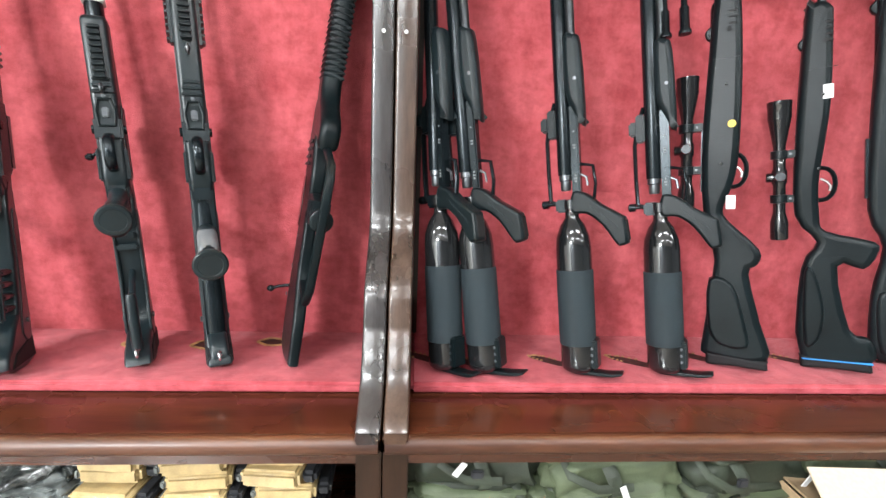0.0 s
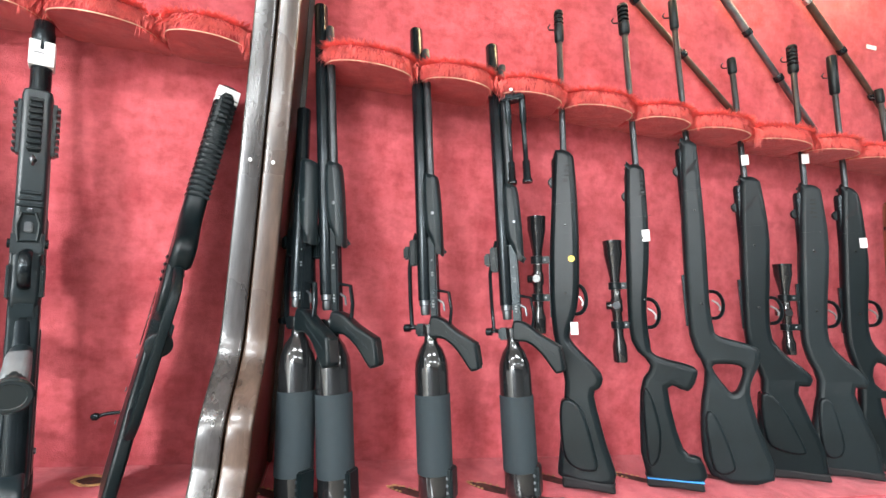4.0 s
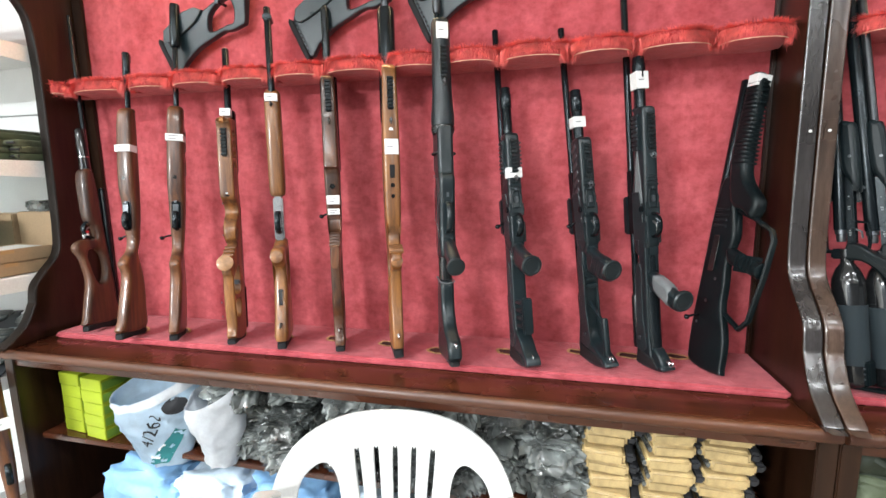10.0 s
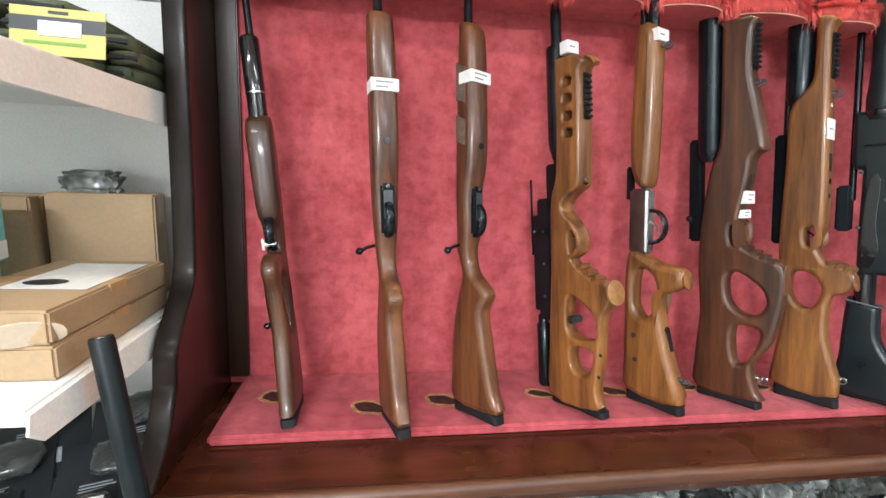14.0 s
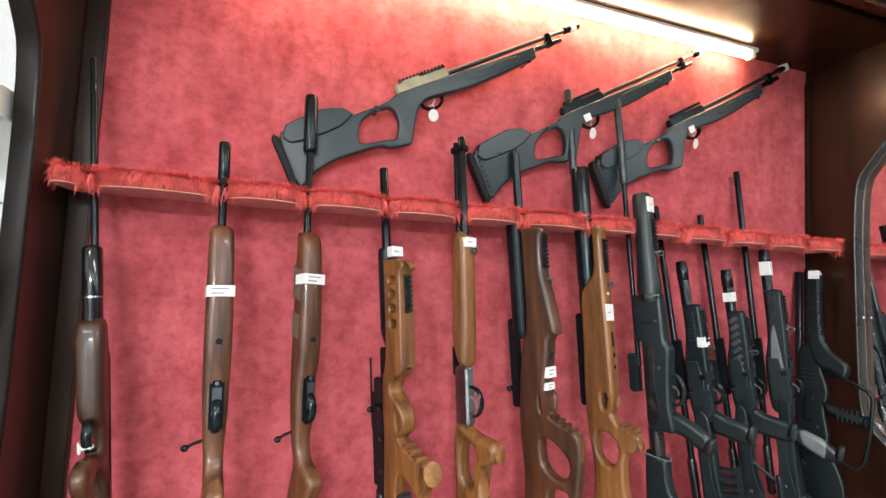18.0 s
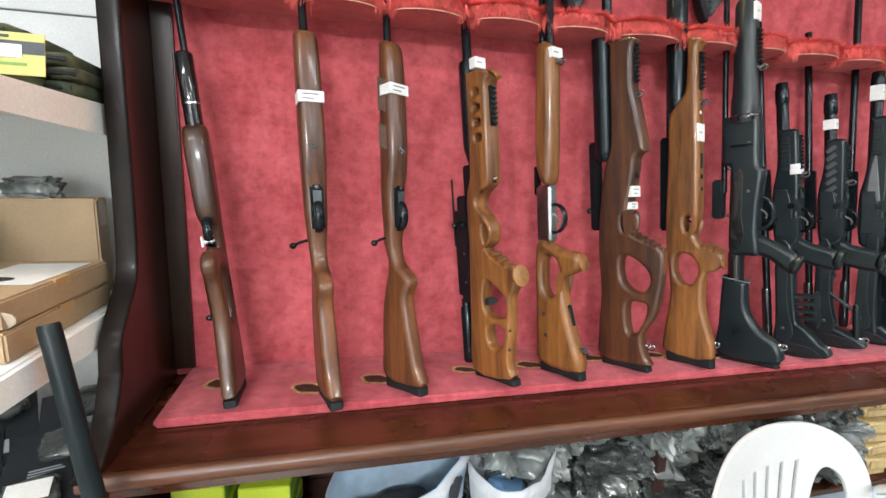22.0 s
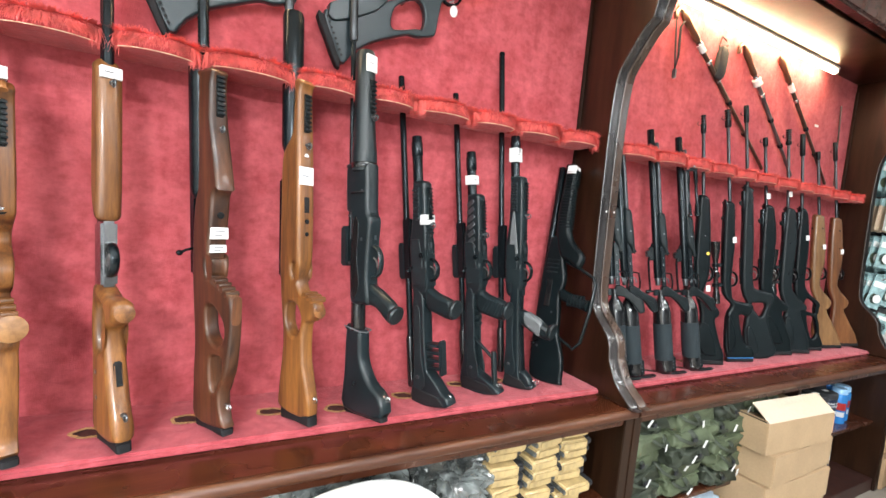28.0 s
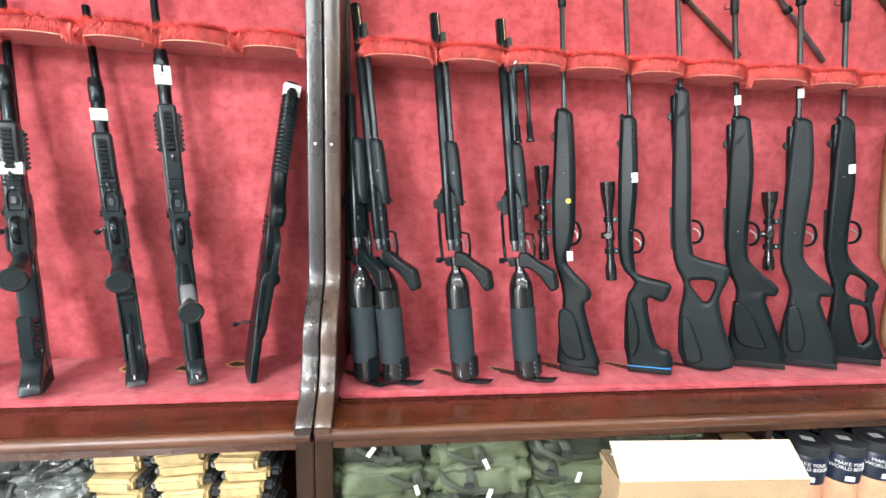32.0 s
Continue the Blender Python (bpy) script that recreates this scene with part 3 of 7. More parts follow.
def belly_gear(g, x, z):
    """Trigger frame, stepped bands and screws on the underside of a receiver."""
    part("trigger_frame", tube([(x, -0.013, z), (x, 0.013, z), (x, 0.016, z + 0.030), (x, 0.010, z + 0.052), (x, -0.010, z + 0.052), (x, -0.016, z + 0.030)], 0.0032, 6, closed=True), POLYMER_GREY, g)
    for k in range(3):
        part("receiver_band", block(x - 0.008, x + 0.0022, -0.019 + 0.002 * k, 0.019 - 0.002 * k, z + 0.064 + k * 0.012, z + 0.070 + k * 0.012, 0.0012, 1), POLYMER_GREY, g)
    part("sear_block", block(x - 0.004, x + 0.004, -0.006, 0.006, z + 0.016, z + 0.036, 0.002), STEEL_GREY, g)
    screws_belly(g, [(x + 0.0005, z + 0.058), (x - 0.004, z - 0.012)], 0.004)


def front_sight(g, z, x=-0.010):
    part("front_sight", tube([(x, 0, z), (x - 0.012, 0, z + 0.002), (x - 0.016, 0, z + 0.010), (x - 0.010, 0, z + 0.018)], 0.0020, 6, 1.5), POLYMER, g)


def rear_sight(g, x, z):
    part("rear_sight", slab([(x, z), (x - 0.018, z + 0.006), (x - 0.022, z + 0.022), (x - 0.010, z + 0.034), (x, z + 0.050)], 0.014, 0.003, steps=2), POLYMER, g)


def brake(g, z0, z1, r, mat=None, slots=0, x=0.0):
    """A turned muzzle brake, with open rings cut near its mouth where it has slots."""
    rings = [(r * 0.7, z0), (r, z0 + 0.006)]
    for k in range(slots, 0, -1):
        z = z1 - 0.004 - k * 0.0125
        rings += [(r, z), (r * 0.62, z + 0.0008), (r * 0.62, z + 0.0062), (r, z + 0.007)]
    return part("muzzle_brake", lathe(rings + [(r, z1 - 0.004), (r * 0.88, z1), (r * 0.45, z1), (r * 0.4, z1 - 0.01)], 18, x), mat or POLYMER, g)


GROUP1, GROUP2 = "air rifles in the cabinet of wood stocks", "air rifles in the cabinet of black stocks"
PHI = 25


def foot_from_toe(x, y, phi, u=0.092):
    return (x - u * math.sin(radians(phi)), y + u * math.cos(radians(phi)), FLOOR_Z + 0.004)


SPORTER = [(-0.006, 0.872, 0.006), (0.034, 0.868, 0.006), (0.042, 0.80), (0.045, 0.66), (0.042, 0.56), (0.030, 0.50), (0.028, 0.42), (0.020, 0.37), (0.030, 0.325), (0.062, 0.297), (0.076, 0.274), (0.058, 0.238), (0.066, 0.18),
           (0.088, 0.07), (0.10, 0.024), (-0.03, 0.024), (-0.036, 0.10), (-0.030, 0.20), (-0.016, 0.265), (-0.002, 0.32), (-0.014, 0.37), (-0.016, 0.50), (-0.010, 0.70)]


def sporter_rifle(muzzle, foot, phi, mat, label, tag_z, tall):
    g, n = rifle("sporting_air_rifle", muzzle, foot, phi, label, 1, GROUP1)
    stock(g, SPORTER, mat, 0.058, edge=0.0150)
    butt_pad(g, -0.03, 0.10, 0.024)
    barrel(g, 0.42, n, 0.0095, 0.004)
    if tall:
        for low, high in ((0.600, 0.672), (0.692, 0.784)):
            part("chequering", slab([(-0.006, low + 0.014, 0.003), (0.024, low, 0.003), (0.024, high - 0.014, 0.003), (-0.006, high, 0.003)], 0.0585, 0.002, steps=2), CHEQUER, g, "grey chequered panel")
        stepped(g, "moderator", [(0.016, n - 0.16), (0.018, n - 0.155), (0.018, n - 0.01), (0.016, n), (0.006, n)], STEEL, 0.004)
    else:
        brake(g, n - 0.10, n, 0.0135, STEEL, x=0.004)
        part("front_sight", block(-0.020, -0.008, -0.003, 0.003, n - 0.03, n, 0.001), STEEL, g)
    stepped(g, "receiver", [(0.012, 0.36), (0.016, 0.37), (0.016, 0.58), (0.011, 0.60)], STEEL, -0.010)
    part("magazine", block(0.022, 0.0385, -0.015, 0.015, 0.405, 0.515, 0.006), STEEL, g, "blued steel floor plate")
    part("magazine_plate", block(0.0380, 0.0400, -0.010, 0.010, 0.440, 0.500, 0.001), STEEL_GREY, g)
    screws_belly(g, [(0.0386, 0.413), (0.0386, 0.508)])
    trigger_guard(g, 0.030, 0.44, 0.022, 0.034)
    belly_dot(g, 0.0435, 0.60)
    bolt_handle(g, -0.004, 0.385)
    paper_tag(g, 0.004, 0.0452, tag_z, tag_z + 0.026, 0.0560)
    part("grip_cap", lathe([(0.014, 0), (0.014, 0.003), (0.011, 0.004)], 16), mat, g, "", pose(0.068, 0, 0.283, 0, 62, 0))
    return g


# Dark thumbhole rifle that leans into the corner
g, n = rifle("thumbhole_air_rifle", (-2.635, 1.06, 2.12), (-2.490, 0.945, FLOOR_Z + 0.004), 2, "dark walnut thumbhole air rifle with red tape, leaning in the corner", 1, GROUP1)
stock(g, [(0.0, 0.63), (0.045, 0.628), (0.05, 0.52), (0.045, 0.44), (0.02, 0.41), (0.02, 0.36), (0.07, 0.36), (0.10, 0.345), (0.108, 0.32), (0.085, 0.28), (0.07, 0.20), (0.085, 0.12), (0.10, 0.05), (0.10, 0.022), (-0.03, 0.022),
          (-0.04, 0.10), (-0.03, 0.28), (-0.018, 0.42)], WALNUT_DARK, 0.054, [[(0.02, 0.315), (0.055, 0.305), (0.05, 0.25), (0.03, 0.19), (0.005, 0.20), (0.0, 0.27)]], 0.017)
butt_pad(g, -0.03, 0.10, 0.022)
barrel(g, 0.40, n, 0.0075, 0.002)
stepped(g, "shroud", [(0.018, 0.62), (0.019, 0.63), (0.019, 0.69), (0.0195, 0.695), (0.0195, 0.80), (0.017, 0.805), (0.008, 0.81)], GLOSS_BLACK, 0.016)
part("shroud_band", lathe([(0.0200, 0.690), (0.0200, 0.694)], 18, 0.016), SILVER, g)
stepped(g, "air_tube", [(0.012, 0.08), (0.014, 0.09), (0.014, 0.56), (0.012, 0.57)], STEEL, -0.042)
trigger_guard(g, 0.032, 0.40, 0.026, 0.032)
part("warning_tape", block(0.036, 0.056, -0.014, 0.008, 0.386, 0.396, 0.003), RED_TAPE, g, "red and white warning tape")
part("warning_tape", joined([block(0.040, 0.056, -0.012, 0.010, 0.374, 0.385, 0.003), block(0.038, 0.048, -0.019, -0.013, 0.366, 0.392, 0.002)]), PAPER, g, "white paper tape")
belly_dot(g, 0.083, 0.10, 0.008)
bolt_handle(g, -0.03, 0.20, -0.016, 0.025)

sporter_rifle((-2.332, 1.023, 1.944), foot_from_toe(-2.255, 0.790, 13), 13, WALNUT, "walnut sporting air rifle with bolt handle and white price tag", 0.70, False)
sporter_rifle((-2.134, 1.071, 2.114), foot_from_toe(-2.052, 0.824, 32), 32, WALNUT, "walnut sporting air rifle with fat black moderator and chequered fore-end", 0.735, True)

# Honey beech tactical rifle with skeleton butt
g, n = rifle("skeleton_stock_air_rifle", (-1.921, 1.059, 1.938), foot_from_toe(-1.812, 0.835, PHI), PHI, "honey beech air rifle with skeleton butt, slotted fore-end and white tag", 1, GROUP1)
stock(g, [(0.010, 0.812, 0.004), (0.066, 0.806), (0.088, 0.786), (0.077, 0.768), (0.076, 0.70), (0.073, 0.56), (0.069, 0.522), (0.044, 0.506), (0.022, 0.487), (0.020, 0.465), (0.046, 0.437), (0.063, 0.402), (0.055, 0.370), (0.036, 0.354), (0.070, 0.325), (0.098, 0.310), (0.125, 0.308),
          (0.138, 0.289), (0.128, 0.251), (0.114, 0.227), (0.106, 0.138), (0.094, 0.058), (0.098, 0.018), (-0.035, 0.018), (-0.036, 0.14), (-0.028, 0.28), (-0.016, 0.48), (0.002, 0.54), (0.008, 0.60), (0.010, 0.66), (0.010, 0.74)], BEECH, 0.054,
      [[(0.036, 0.415), (0.052, 0.410), (0.052, 0.380), (0.034, 0.370)], [(0.031, 0.272), (0.083, 0.241), (0.098, 0.221), (0.096, 0.180), (0.035, 0.176), (0.020, 0.212)], [(0.032, 0.150), (0.090, 0.147), (0.076, 0.098), (0.055, 0.090), (0.032, 0.104)],
       *[[(0.036, z - 0.007), (0.052, z - 0.007), (0.052, z + 0.007), (0.036, z + 0.007)] for z in (0.640, 0.678, 0.716, 0.754)]], 0.0065)
for k in range(3):
    part("finger_groove", lathe([(0.007, -0.018), (0.009, 0), (0.007, 0.018)], 12), BEECH, g, "", pose(0.060 + 0.020 * k, 0, 0.338 - 0.013 * k, 90, 0, 0))
part("trigger", tube([(0.028, 0, 0.412), (0.044, 0, 0.402), (0.046, 0, 0.385)], 0.0024, 6), STEEL, g)
part("hook", tube([(0.082, 0, 0.800), (0.098, 0, 0.790), (0.108, 0, 0.776)], 0.006, 8, 1.5), BEECH, g)
part("butt_bracket", block(0.022, 0.040, -0.020, 0.020, 0.205, 0.222, 0.004), STEEL_GREY, g, "grey steel bracket")
butt_pad(g, -0.035, 0.110, 0.018)
barrel(g, 0.55, n, 0.0125, -0.004)
stepped(g, "air_cylinder", [(0.008, 0.565), (0.016, 0.585), (0.024, 0.615), (0.026, 0.63), (0.026, 0.838), (0.024, 0.846), (0.010, 0.847)], STEEL, -0.002)
part("action", joined([block(-0.072, -0.030, -0.013, 0.013, 0.20, 0.50, 0.004), block(-0.092, -0.070, -0.008, 0.008, 0.22, 0.46, 0.003), block(-0.040, -0.006, -0.012, 0.012, 0.49, 0.58, 0.004)]), STEEL, g)
stepped(g, "air_tube", [(0.014, 0.03), (0.017, 0.036), (0.017, 0.185), (0.013, 0.19), (0.013, 0.21)], STEEL, -0.070)
part("cocking_rod", tube([(-0.100, 0, 0.36), (-0.100, 0, 0.55)], 0.003, 6), STEEL, g)
for z in (0.26, 0.34, 0.42):
    part("action_pin", lathe([(0.004, 0), (0.004, 0.002)], 10), STEEL_GREY, g, "", pose(-0.050, -0.0130, z, 90, 0, 0))
bolt_handle(g, -0.060, 0.43, -0.010, 0.02)
rail_teeth(g, 0.076, 0.665, 0.765)
belly_dot(g, 0.0700, 0.533, 0.011)
# the bright spot in the hole is a small silver disc
belly_dot(g, 0.0712, 0.536, 0.005, SILVER)
part("grip_cap", lathe([(0.022, -0.006), (0.0275, 0), (0.0275, 0.004), (0.024, 0.005)], 22), BEECH_END, g, "pale end-grain grip cap", pose(0.140, 0, 0.286, 0, 80, 0))
paper_tag(g, 0.022, 0.0460, 0.818, 0.846, 0.034, 1)
screws(g, [(0.118, 0.15), (0.112, 0.10), (0.060, 0.385), (0.046, 0.50)], -0.0225)

# Honey beech rifle with bright receiver
g, n = rifle("bright_receiver_air_rifle", (-1.709, 1.023, 2.045), foot_from_toe(-1.616, 0.835, PHI), PHI, "honey beech air rifle with bright steel receiver and thumbhole butt", 1, GROUP1)
stock(g, [(-0.024, 0.905, 0.006), (0.020, 0.900, 0.006), (0.026, 0.84), (0.024, 0.66), (0.016, 0.526, 0.006), (-0.018, 0.526, 0.006), (-0.036, 0.60), (-0.034, 0.74)], BEECH, 0.054, name="fore_end", edge=0.018)
stock(g, [(-0.03, 0.380), (0.012, 0.365), (0.04, 0.352), (0.095, 0.343), (0.106, 0.315), (0.085, 0.29), (0.052, 0.275), (0.05, 0.235), (0.078, 0.12), (0.10, 0.026), (-0.035, 0.026), (-0.045, 0.10), (-0.045, 0.22), (-0.045, 0.33)], BEECH, 0.046,
      [[(-0.008, 0.325), (0.028, 0.312), (0.034, 0.26), (0.01, 0.222), (-0.012, 0.25)]], 0.016)
butt_pad(g, -0.035, 0.10, 0.026)
part("receiver", block(-0.038, 0.012, -0.017, 0.017, 0.370, 0.526, 0.006), SILVER, g, "bright machined steel receiver")
part("rear_sight", block(-0.052, -0.036, -0.008, 0.008, 0.50, 0.58, 0.003), STEEL, g)
barrel(g, 0.55, n, 0.012, 0.006)
barrel(g, 0.60, n - 0.01, 0.0085, -0.018)
part("barrel_band", block(-0.030, 0.022, -0.015, 0.015, n - 0.045, n - 0.025, 0.004), STEEL, g)
trigger_guard(g, 0.016, 0.435, 0.032, 0.038)
swivel(g, 0.032, 0.845)
swivel(g, 0.094, 0.085)
paper_tag(g, 0.012, 0.031, 0.855, 0.882, 0.040, 1)
# black block for the butt cut-out, its inner shade put into the colour
part("butt_hollow", block(-0.004, 0.004, -0.009, 0.009, -0.030, 0.030, 0.003), GLOSS_BLACK, g, "", pose(0.0635, 0, 0.172, 0, -13.5, 0))
part("grip_cap", lathe([(0.021, 0), (0.021, 0.003), (0.018, 0.004)], 18), BEECH, g, "", pose(0.1030, 0, 0.317, 0, 80, 0))
screws(g, [(-0.012, 0.17), (-0.008, 0.11)], -0.0225, 0.006)

# Dark walnut rifle with angular fore-end
g, n = rifle("angular_walnut_air_rifle", (-1.512, 1.066, 2.045), foot_from_toe(-1.406, 0.850, PHI), PHI, "dark walnut air rifle with angular fore-end and open hand loop", 1, GROUP1)
stock(g, [(0.020, 0.925, 0.006), (0.076, 0.922), (0.094, 0.908), (0.084, 0.888), (0.082, 0.80), (0.090, 0.75), (0.114, 0.616, 0.006), (0.088, 0.604, 0.006), (0.084, 0.57), (0.075, 0.52), (0.062, 0.46), (0.06, 0.40), (0.10, 0.372), (0.148, 0.348), (0.155, 0.30), (0.145, 0.23), (0.125, 0.16), (0.09, 0.105), (0.10, 0.04),
          (0.105, 0.02), (-0.035, 0.02), (-0.042, 0.10), (-0.03, 0.22), (-0.034, 0.37), (-0.006, 0.57), (0.016, 0.63), (0.020, 0.75)], WALNUT_DARK, 0.054,
      [[(0.036, 0.312), (0.061, 0.325), (0.105, 0.292), (0.116, 0.260), (0.100, 0.232), (0.071, 0.230), (0.040, 0.256)], [(0.052, 0.188), (0.096, 0.195), (0.106, 0.180), (0.094, 0.143), (0.075, 0.112), (0.053, 0.112)], [(0.045, 0.437), (0.064, 0.438), (0.062, 0.405), (0.045, 0.400)]], 0.0095)
butt_pad(g, -0.035, 0.105, 0.020)
stepped(g, "shroud", [(0.020, 0.60), (0.028, 0.615), (0.030, 0.63), (0.030, 0.952), (0.031, 0.955), (0.031, 0.985), (0.027, 0.992), (0.010, 0.992)], STEEL, -0.013)
stepped(g, "moderator", [(0.011, 0.99)] + [(0.0125 if k % 2 else 0.0145, 1.0 + 0.006 * k) for k in range(int((n - 1.0) / 0.006))] + [(0.008, n)], STEEL, 0.004)
part("action", block(-0.062, -0.030, -0.013, 0.013, 0.40, 0.66, 0.005), STEEL, g)
rail_teeth(g, 0.082, 0.80, 0.905)
swivel(g, 0.084, 0.77)
swivel(g, 0.098, 0.075, SILVER)
belly_dot(g, 0.0815, 0.552, 0.009)
for k in range(4):
    part("finger_groove", lathe([(0.007, -0.017), (0.009, 0), (0.007, 0.017)], 12), WALNUT_DARK, g, "", pose(0.076 + 0.018 * k, 0, 0.386 - 0.010 * k, 90, 0, 0))
part("grip_cap", slab([(-0.010, -0.034), (0.010, -0.034), (0.013, 0.0), (0.010, 0.030), (-0.010, 0.030), (-0.013, 0.0)], 0.004, 0.0015), WALNUT, g, "", pose(0.1535, 0, 0.318, 0, 4, 90))
paper_tag(g, 0.060, 0.079, 0.492, 0.522, 0.040)
paper_tag(g, 0.054, 0.072, 0.458, 0.478, 0.036)
bolt_handle(g, -0.040, 0.47, -0.014, 0.03)

# Honey beech rifle with fat black air cylinder
g, n = rifle("beech_cylinder_air_rifle", (-1.276, 1.04, 2.01), foot_from_toe(-1.195, 0.836, PHI), PHI, "honey beech thumbhole air rifle with fat black cylinder above", 1, GROUP1)
stock(g, [(0.028, 0.950, 0.004), (0.050, 0.945), (0.066, 0.930), (0.054, 0.912), (0.054, 0.82), (0.058, 0.68), (0.060, 0.46), (0.045, 0.40), (0.06, 0.362), (0.08, 0.353), (0.116, 0.336), (0.122, 0.31), (0.10, 0.285), (0.075, 0.27), (0.072, 0.17), (0.097, 0.03), (-0.032, 0.03), (-0.04, 0.08),
          (-0.02, 0.22), (-0.034, 0.37), (-0.025, 0.60), (-0.022, 0.73), (0.000, 0.772), (0.022, 0.80), (0.027, 0.87)], BEECH, 0.055, [[(0.0, 0.325), (0.035, 0.325), (0.056, 0.290), (0.040, 0.245), (0.012, 0.248), (-0.004, 0.28)], [(0.024, 0.435), (0.042, 0.436), (0.044, 0.408), (0.026, 0.402)]], 0.010)
butt_pad(g, -0.032, 0.097, 0.030)
stepped(g, "air_cylinder", [(0.008, 0.742), (0.022, 0.752), (0.028, 0.77), (0.029, 0.79), (0.029, n - 0.012), (0.026, n), (0.010, n)], STEEL, -0.010)
part("action", block(-0.055, -0.024, -0.013, 0.013, 0.40, 0.68, 0.005), STEEL, g)
barrel(g, 0.60, 1.43, 0.0080, -0.032)
stepped(g, "moderator", [(0.0095, 1.13), (0.0130, 1.14), (0.0130, 1.425), (0.011, 1.432), (0.006, 1.432)], BARREL_GREY, -0.032)
rail_teeth(g, 0.054, 0.80, 0.905)
swivel(g, 0.056, 0.765)
swivel(g, 0.090, 0.075, SILVER)
part("trigger", tube([(0.020, 0, 0.432), (0.034, 0, 0.424), (0.037, 0, 0.410)], 0.0024, 6), STEEL, g)
part("grip_cap", lathe([(0.019, 0), (0.019, 0.003), (0.016, 0.004)], 18), BEECH, g, "", pose(0.1185, 0, 0.312, 0, 80, 0))
belly_dot(g, 0.0555, 0.735, 0.007, PAPER)
paper_tag(g, 0.040, 0.0590, 0.655, 0.705, 0.042, 1)
# dark blocks set on the belly paint the shade of a carved hollow
part("carved_hollow", joined([block(0.0580, 0.0604, -0.0085, 0.0085, 0.578, 0.622, 0.0011, 1), block(0.0580, 0.0610, -0.0030, 0.0030, 0.586, 0.614, 0.0011, 1)]), RUBBER, g, "dark oval block with a carved hollow's shade in its colour")
belly_dot(g, 0.0600, 0.555, 0.007)
belly_dot(g, 0.0600, 0.520, 0.006)
for k in range(3):
    part("finger_groove", lathe([(0.008, -0.022), (0.0095, 0), (0.008, 0.022)], 12), BEECH, g, "", pose(0.078 + 0.016 * k, 0, 0.355 - 0.006 * k, 90, 0, 0))

# Big black rifle with thick shroud
g, n = rifle("thick_shroud_air_rifle", (-1.083, 1.0, 1.935), foot_from_toe(-1.006, 0.806, PHI), PHI, "large black synthetic air rifle with thick shroud and pistol grip", 1, GROUP1)
stepped(g, "shroud", [(0.034, 0.72), (0.037, 0.73), (0.037, 0.78), (0.034, 0.80), (0.031, 0.86), (0.030, 0.96), (0.029, n - 0.01), (0.025, n), (0.012, n)], GRAPHITE, 0.008)
stock(g, [(-0.046, 0.745, 0.006), (0.048, 0.738, 0.006), (0.050, 0.600, 0.006), (0.062, 0.572), (0.054, 0.487), (0.050, 0.40), (0.055, 0.335), (0.02, 0.330), (-0.022, 0.334), (-0.026, 0.42), (-0.024, 0.594, 0.006), (-0.046, 0.606, 0.006)], SATIN_BLACK, 0.050, name="receiver", edge=0.012)
# black plates stand in for recesses; the shade is in their colour
for y in (-0.0255, 0.0255):
    part("recess_panel", slab([(-0.006, 0.575), (0.014, 0.570), (0.010, 0.46), (0.018, 0.39), (0.002, 0.348), (-0.016, 0.37), (-0.016, 0.46)], 0.003, 0.0012), GLOSS_BLACK, g, "", pose(0, y, 0))
for k in range(4):
    part("receiver_pin", lathe([(0.005, 0), (0.005, 0.0015), (0.003, 0.002)], 10), STEEL_GREY, g, "", pose(0.026 - 0.05 * (k % 2), -0.0250, 0.66 - 0.07 * k, 90, 0, 0))
part("shroud_ring", lathe([(0.0375, 0.728), (0.0385, 0.730), (0.0385, 0.742), (0.0375, 0.744)], 22, 0.008), GLOSS_BLACK, g)
stock(g, [(0.034, 0.392), (0.075, 0.380), (0.118, 0.354), (0.144, 0.330), (0.138, 0.286), (0.114, 0.290), (0.075, 0.322), (0.040, 0.336)], SATIN_BLACK, 0.036, name="grip", edge=0.015)
part("grip_end", lathe([(0.020, -0.010), (0.027, -0.002), (0.028, 0.005), (0.025, 0.009), (0.018, 0.0095)], 26), SATIN_BLACK, g, "", pose(0.139, 0, 0.308, 0, 112, 0))
stepped(g, "buffer_tube", [(0.020, 0.24), (0.022, 0.25), (0.022, 0.34)], GLOSS_BLACK, -0.010)
stock(g, [(-0.042, 0.266, 0.006), (0.022, 0.250, 0.006), (0.026, 0.165), (0.058, 0.108), (0.104, 0.072), (0.104, 0.014), (-0.052, 0.014), (-0.052, 0.110)], SATIN_BLACK, 0.044, name="butt_stock", edge=0.012)
butt_pad(g, -0.052, 0.104, 0.016)
trigger_guard(g, 0.054, 0.455, 0.030, 0.045, SATIN_BLACK)
belly_gear(g, 0.0545, 0.500)
part("butt_cup", tube([(-0.044, -0.0225, 0.262), (0.022, -0.0225, 0.250), (0.027, 0, 0.246), (0.022, 0.0225, 0.250), (-0.044, 0.0225, 0.262)], 0.0022, 6), GRIP_GREY, g, "pale lip of the butt")
part("receiver_seam", lathe([(0.0385, 0.655), (0.0388, 0.656), (0.0388, 0.658), (0.0385, 0.659)], 22, 0.008), RUBBER, g)
rail_teeth(g, 0.036, 0.885, 0.985)
swivel(g, 0.040, 0.875)
swivel(g, 0.102, 0.070, SILVER)
part("magazine_block", block(-0.075, -0.045, -0.018, 0.018, 0.44, 0.56, 0.005), SATIN_BLACK, g)
barrel(g, 0.52, 1.42, 0.0080, -0.046)
stepped(g, "moderator", [(0.0095, 1.12), (0.0125, 1.13), (0.0125, 1.417), (0.011, 1.424), (0.006, 1.424)], BARREL_GREY, -0.046)
belly_dot(g, 0.0460, 0.690, 0.009, PAPER)
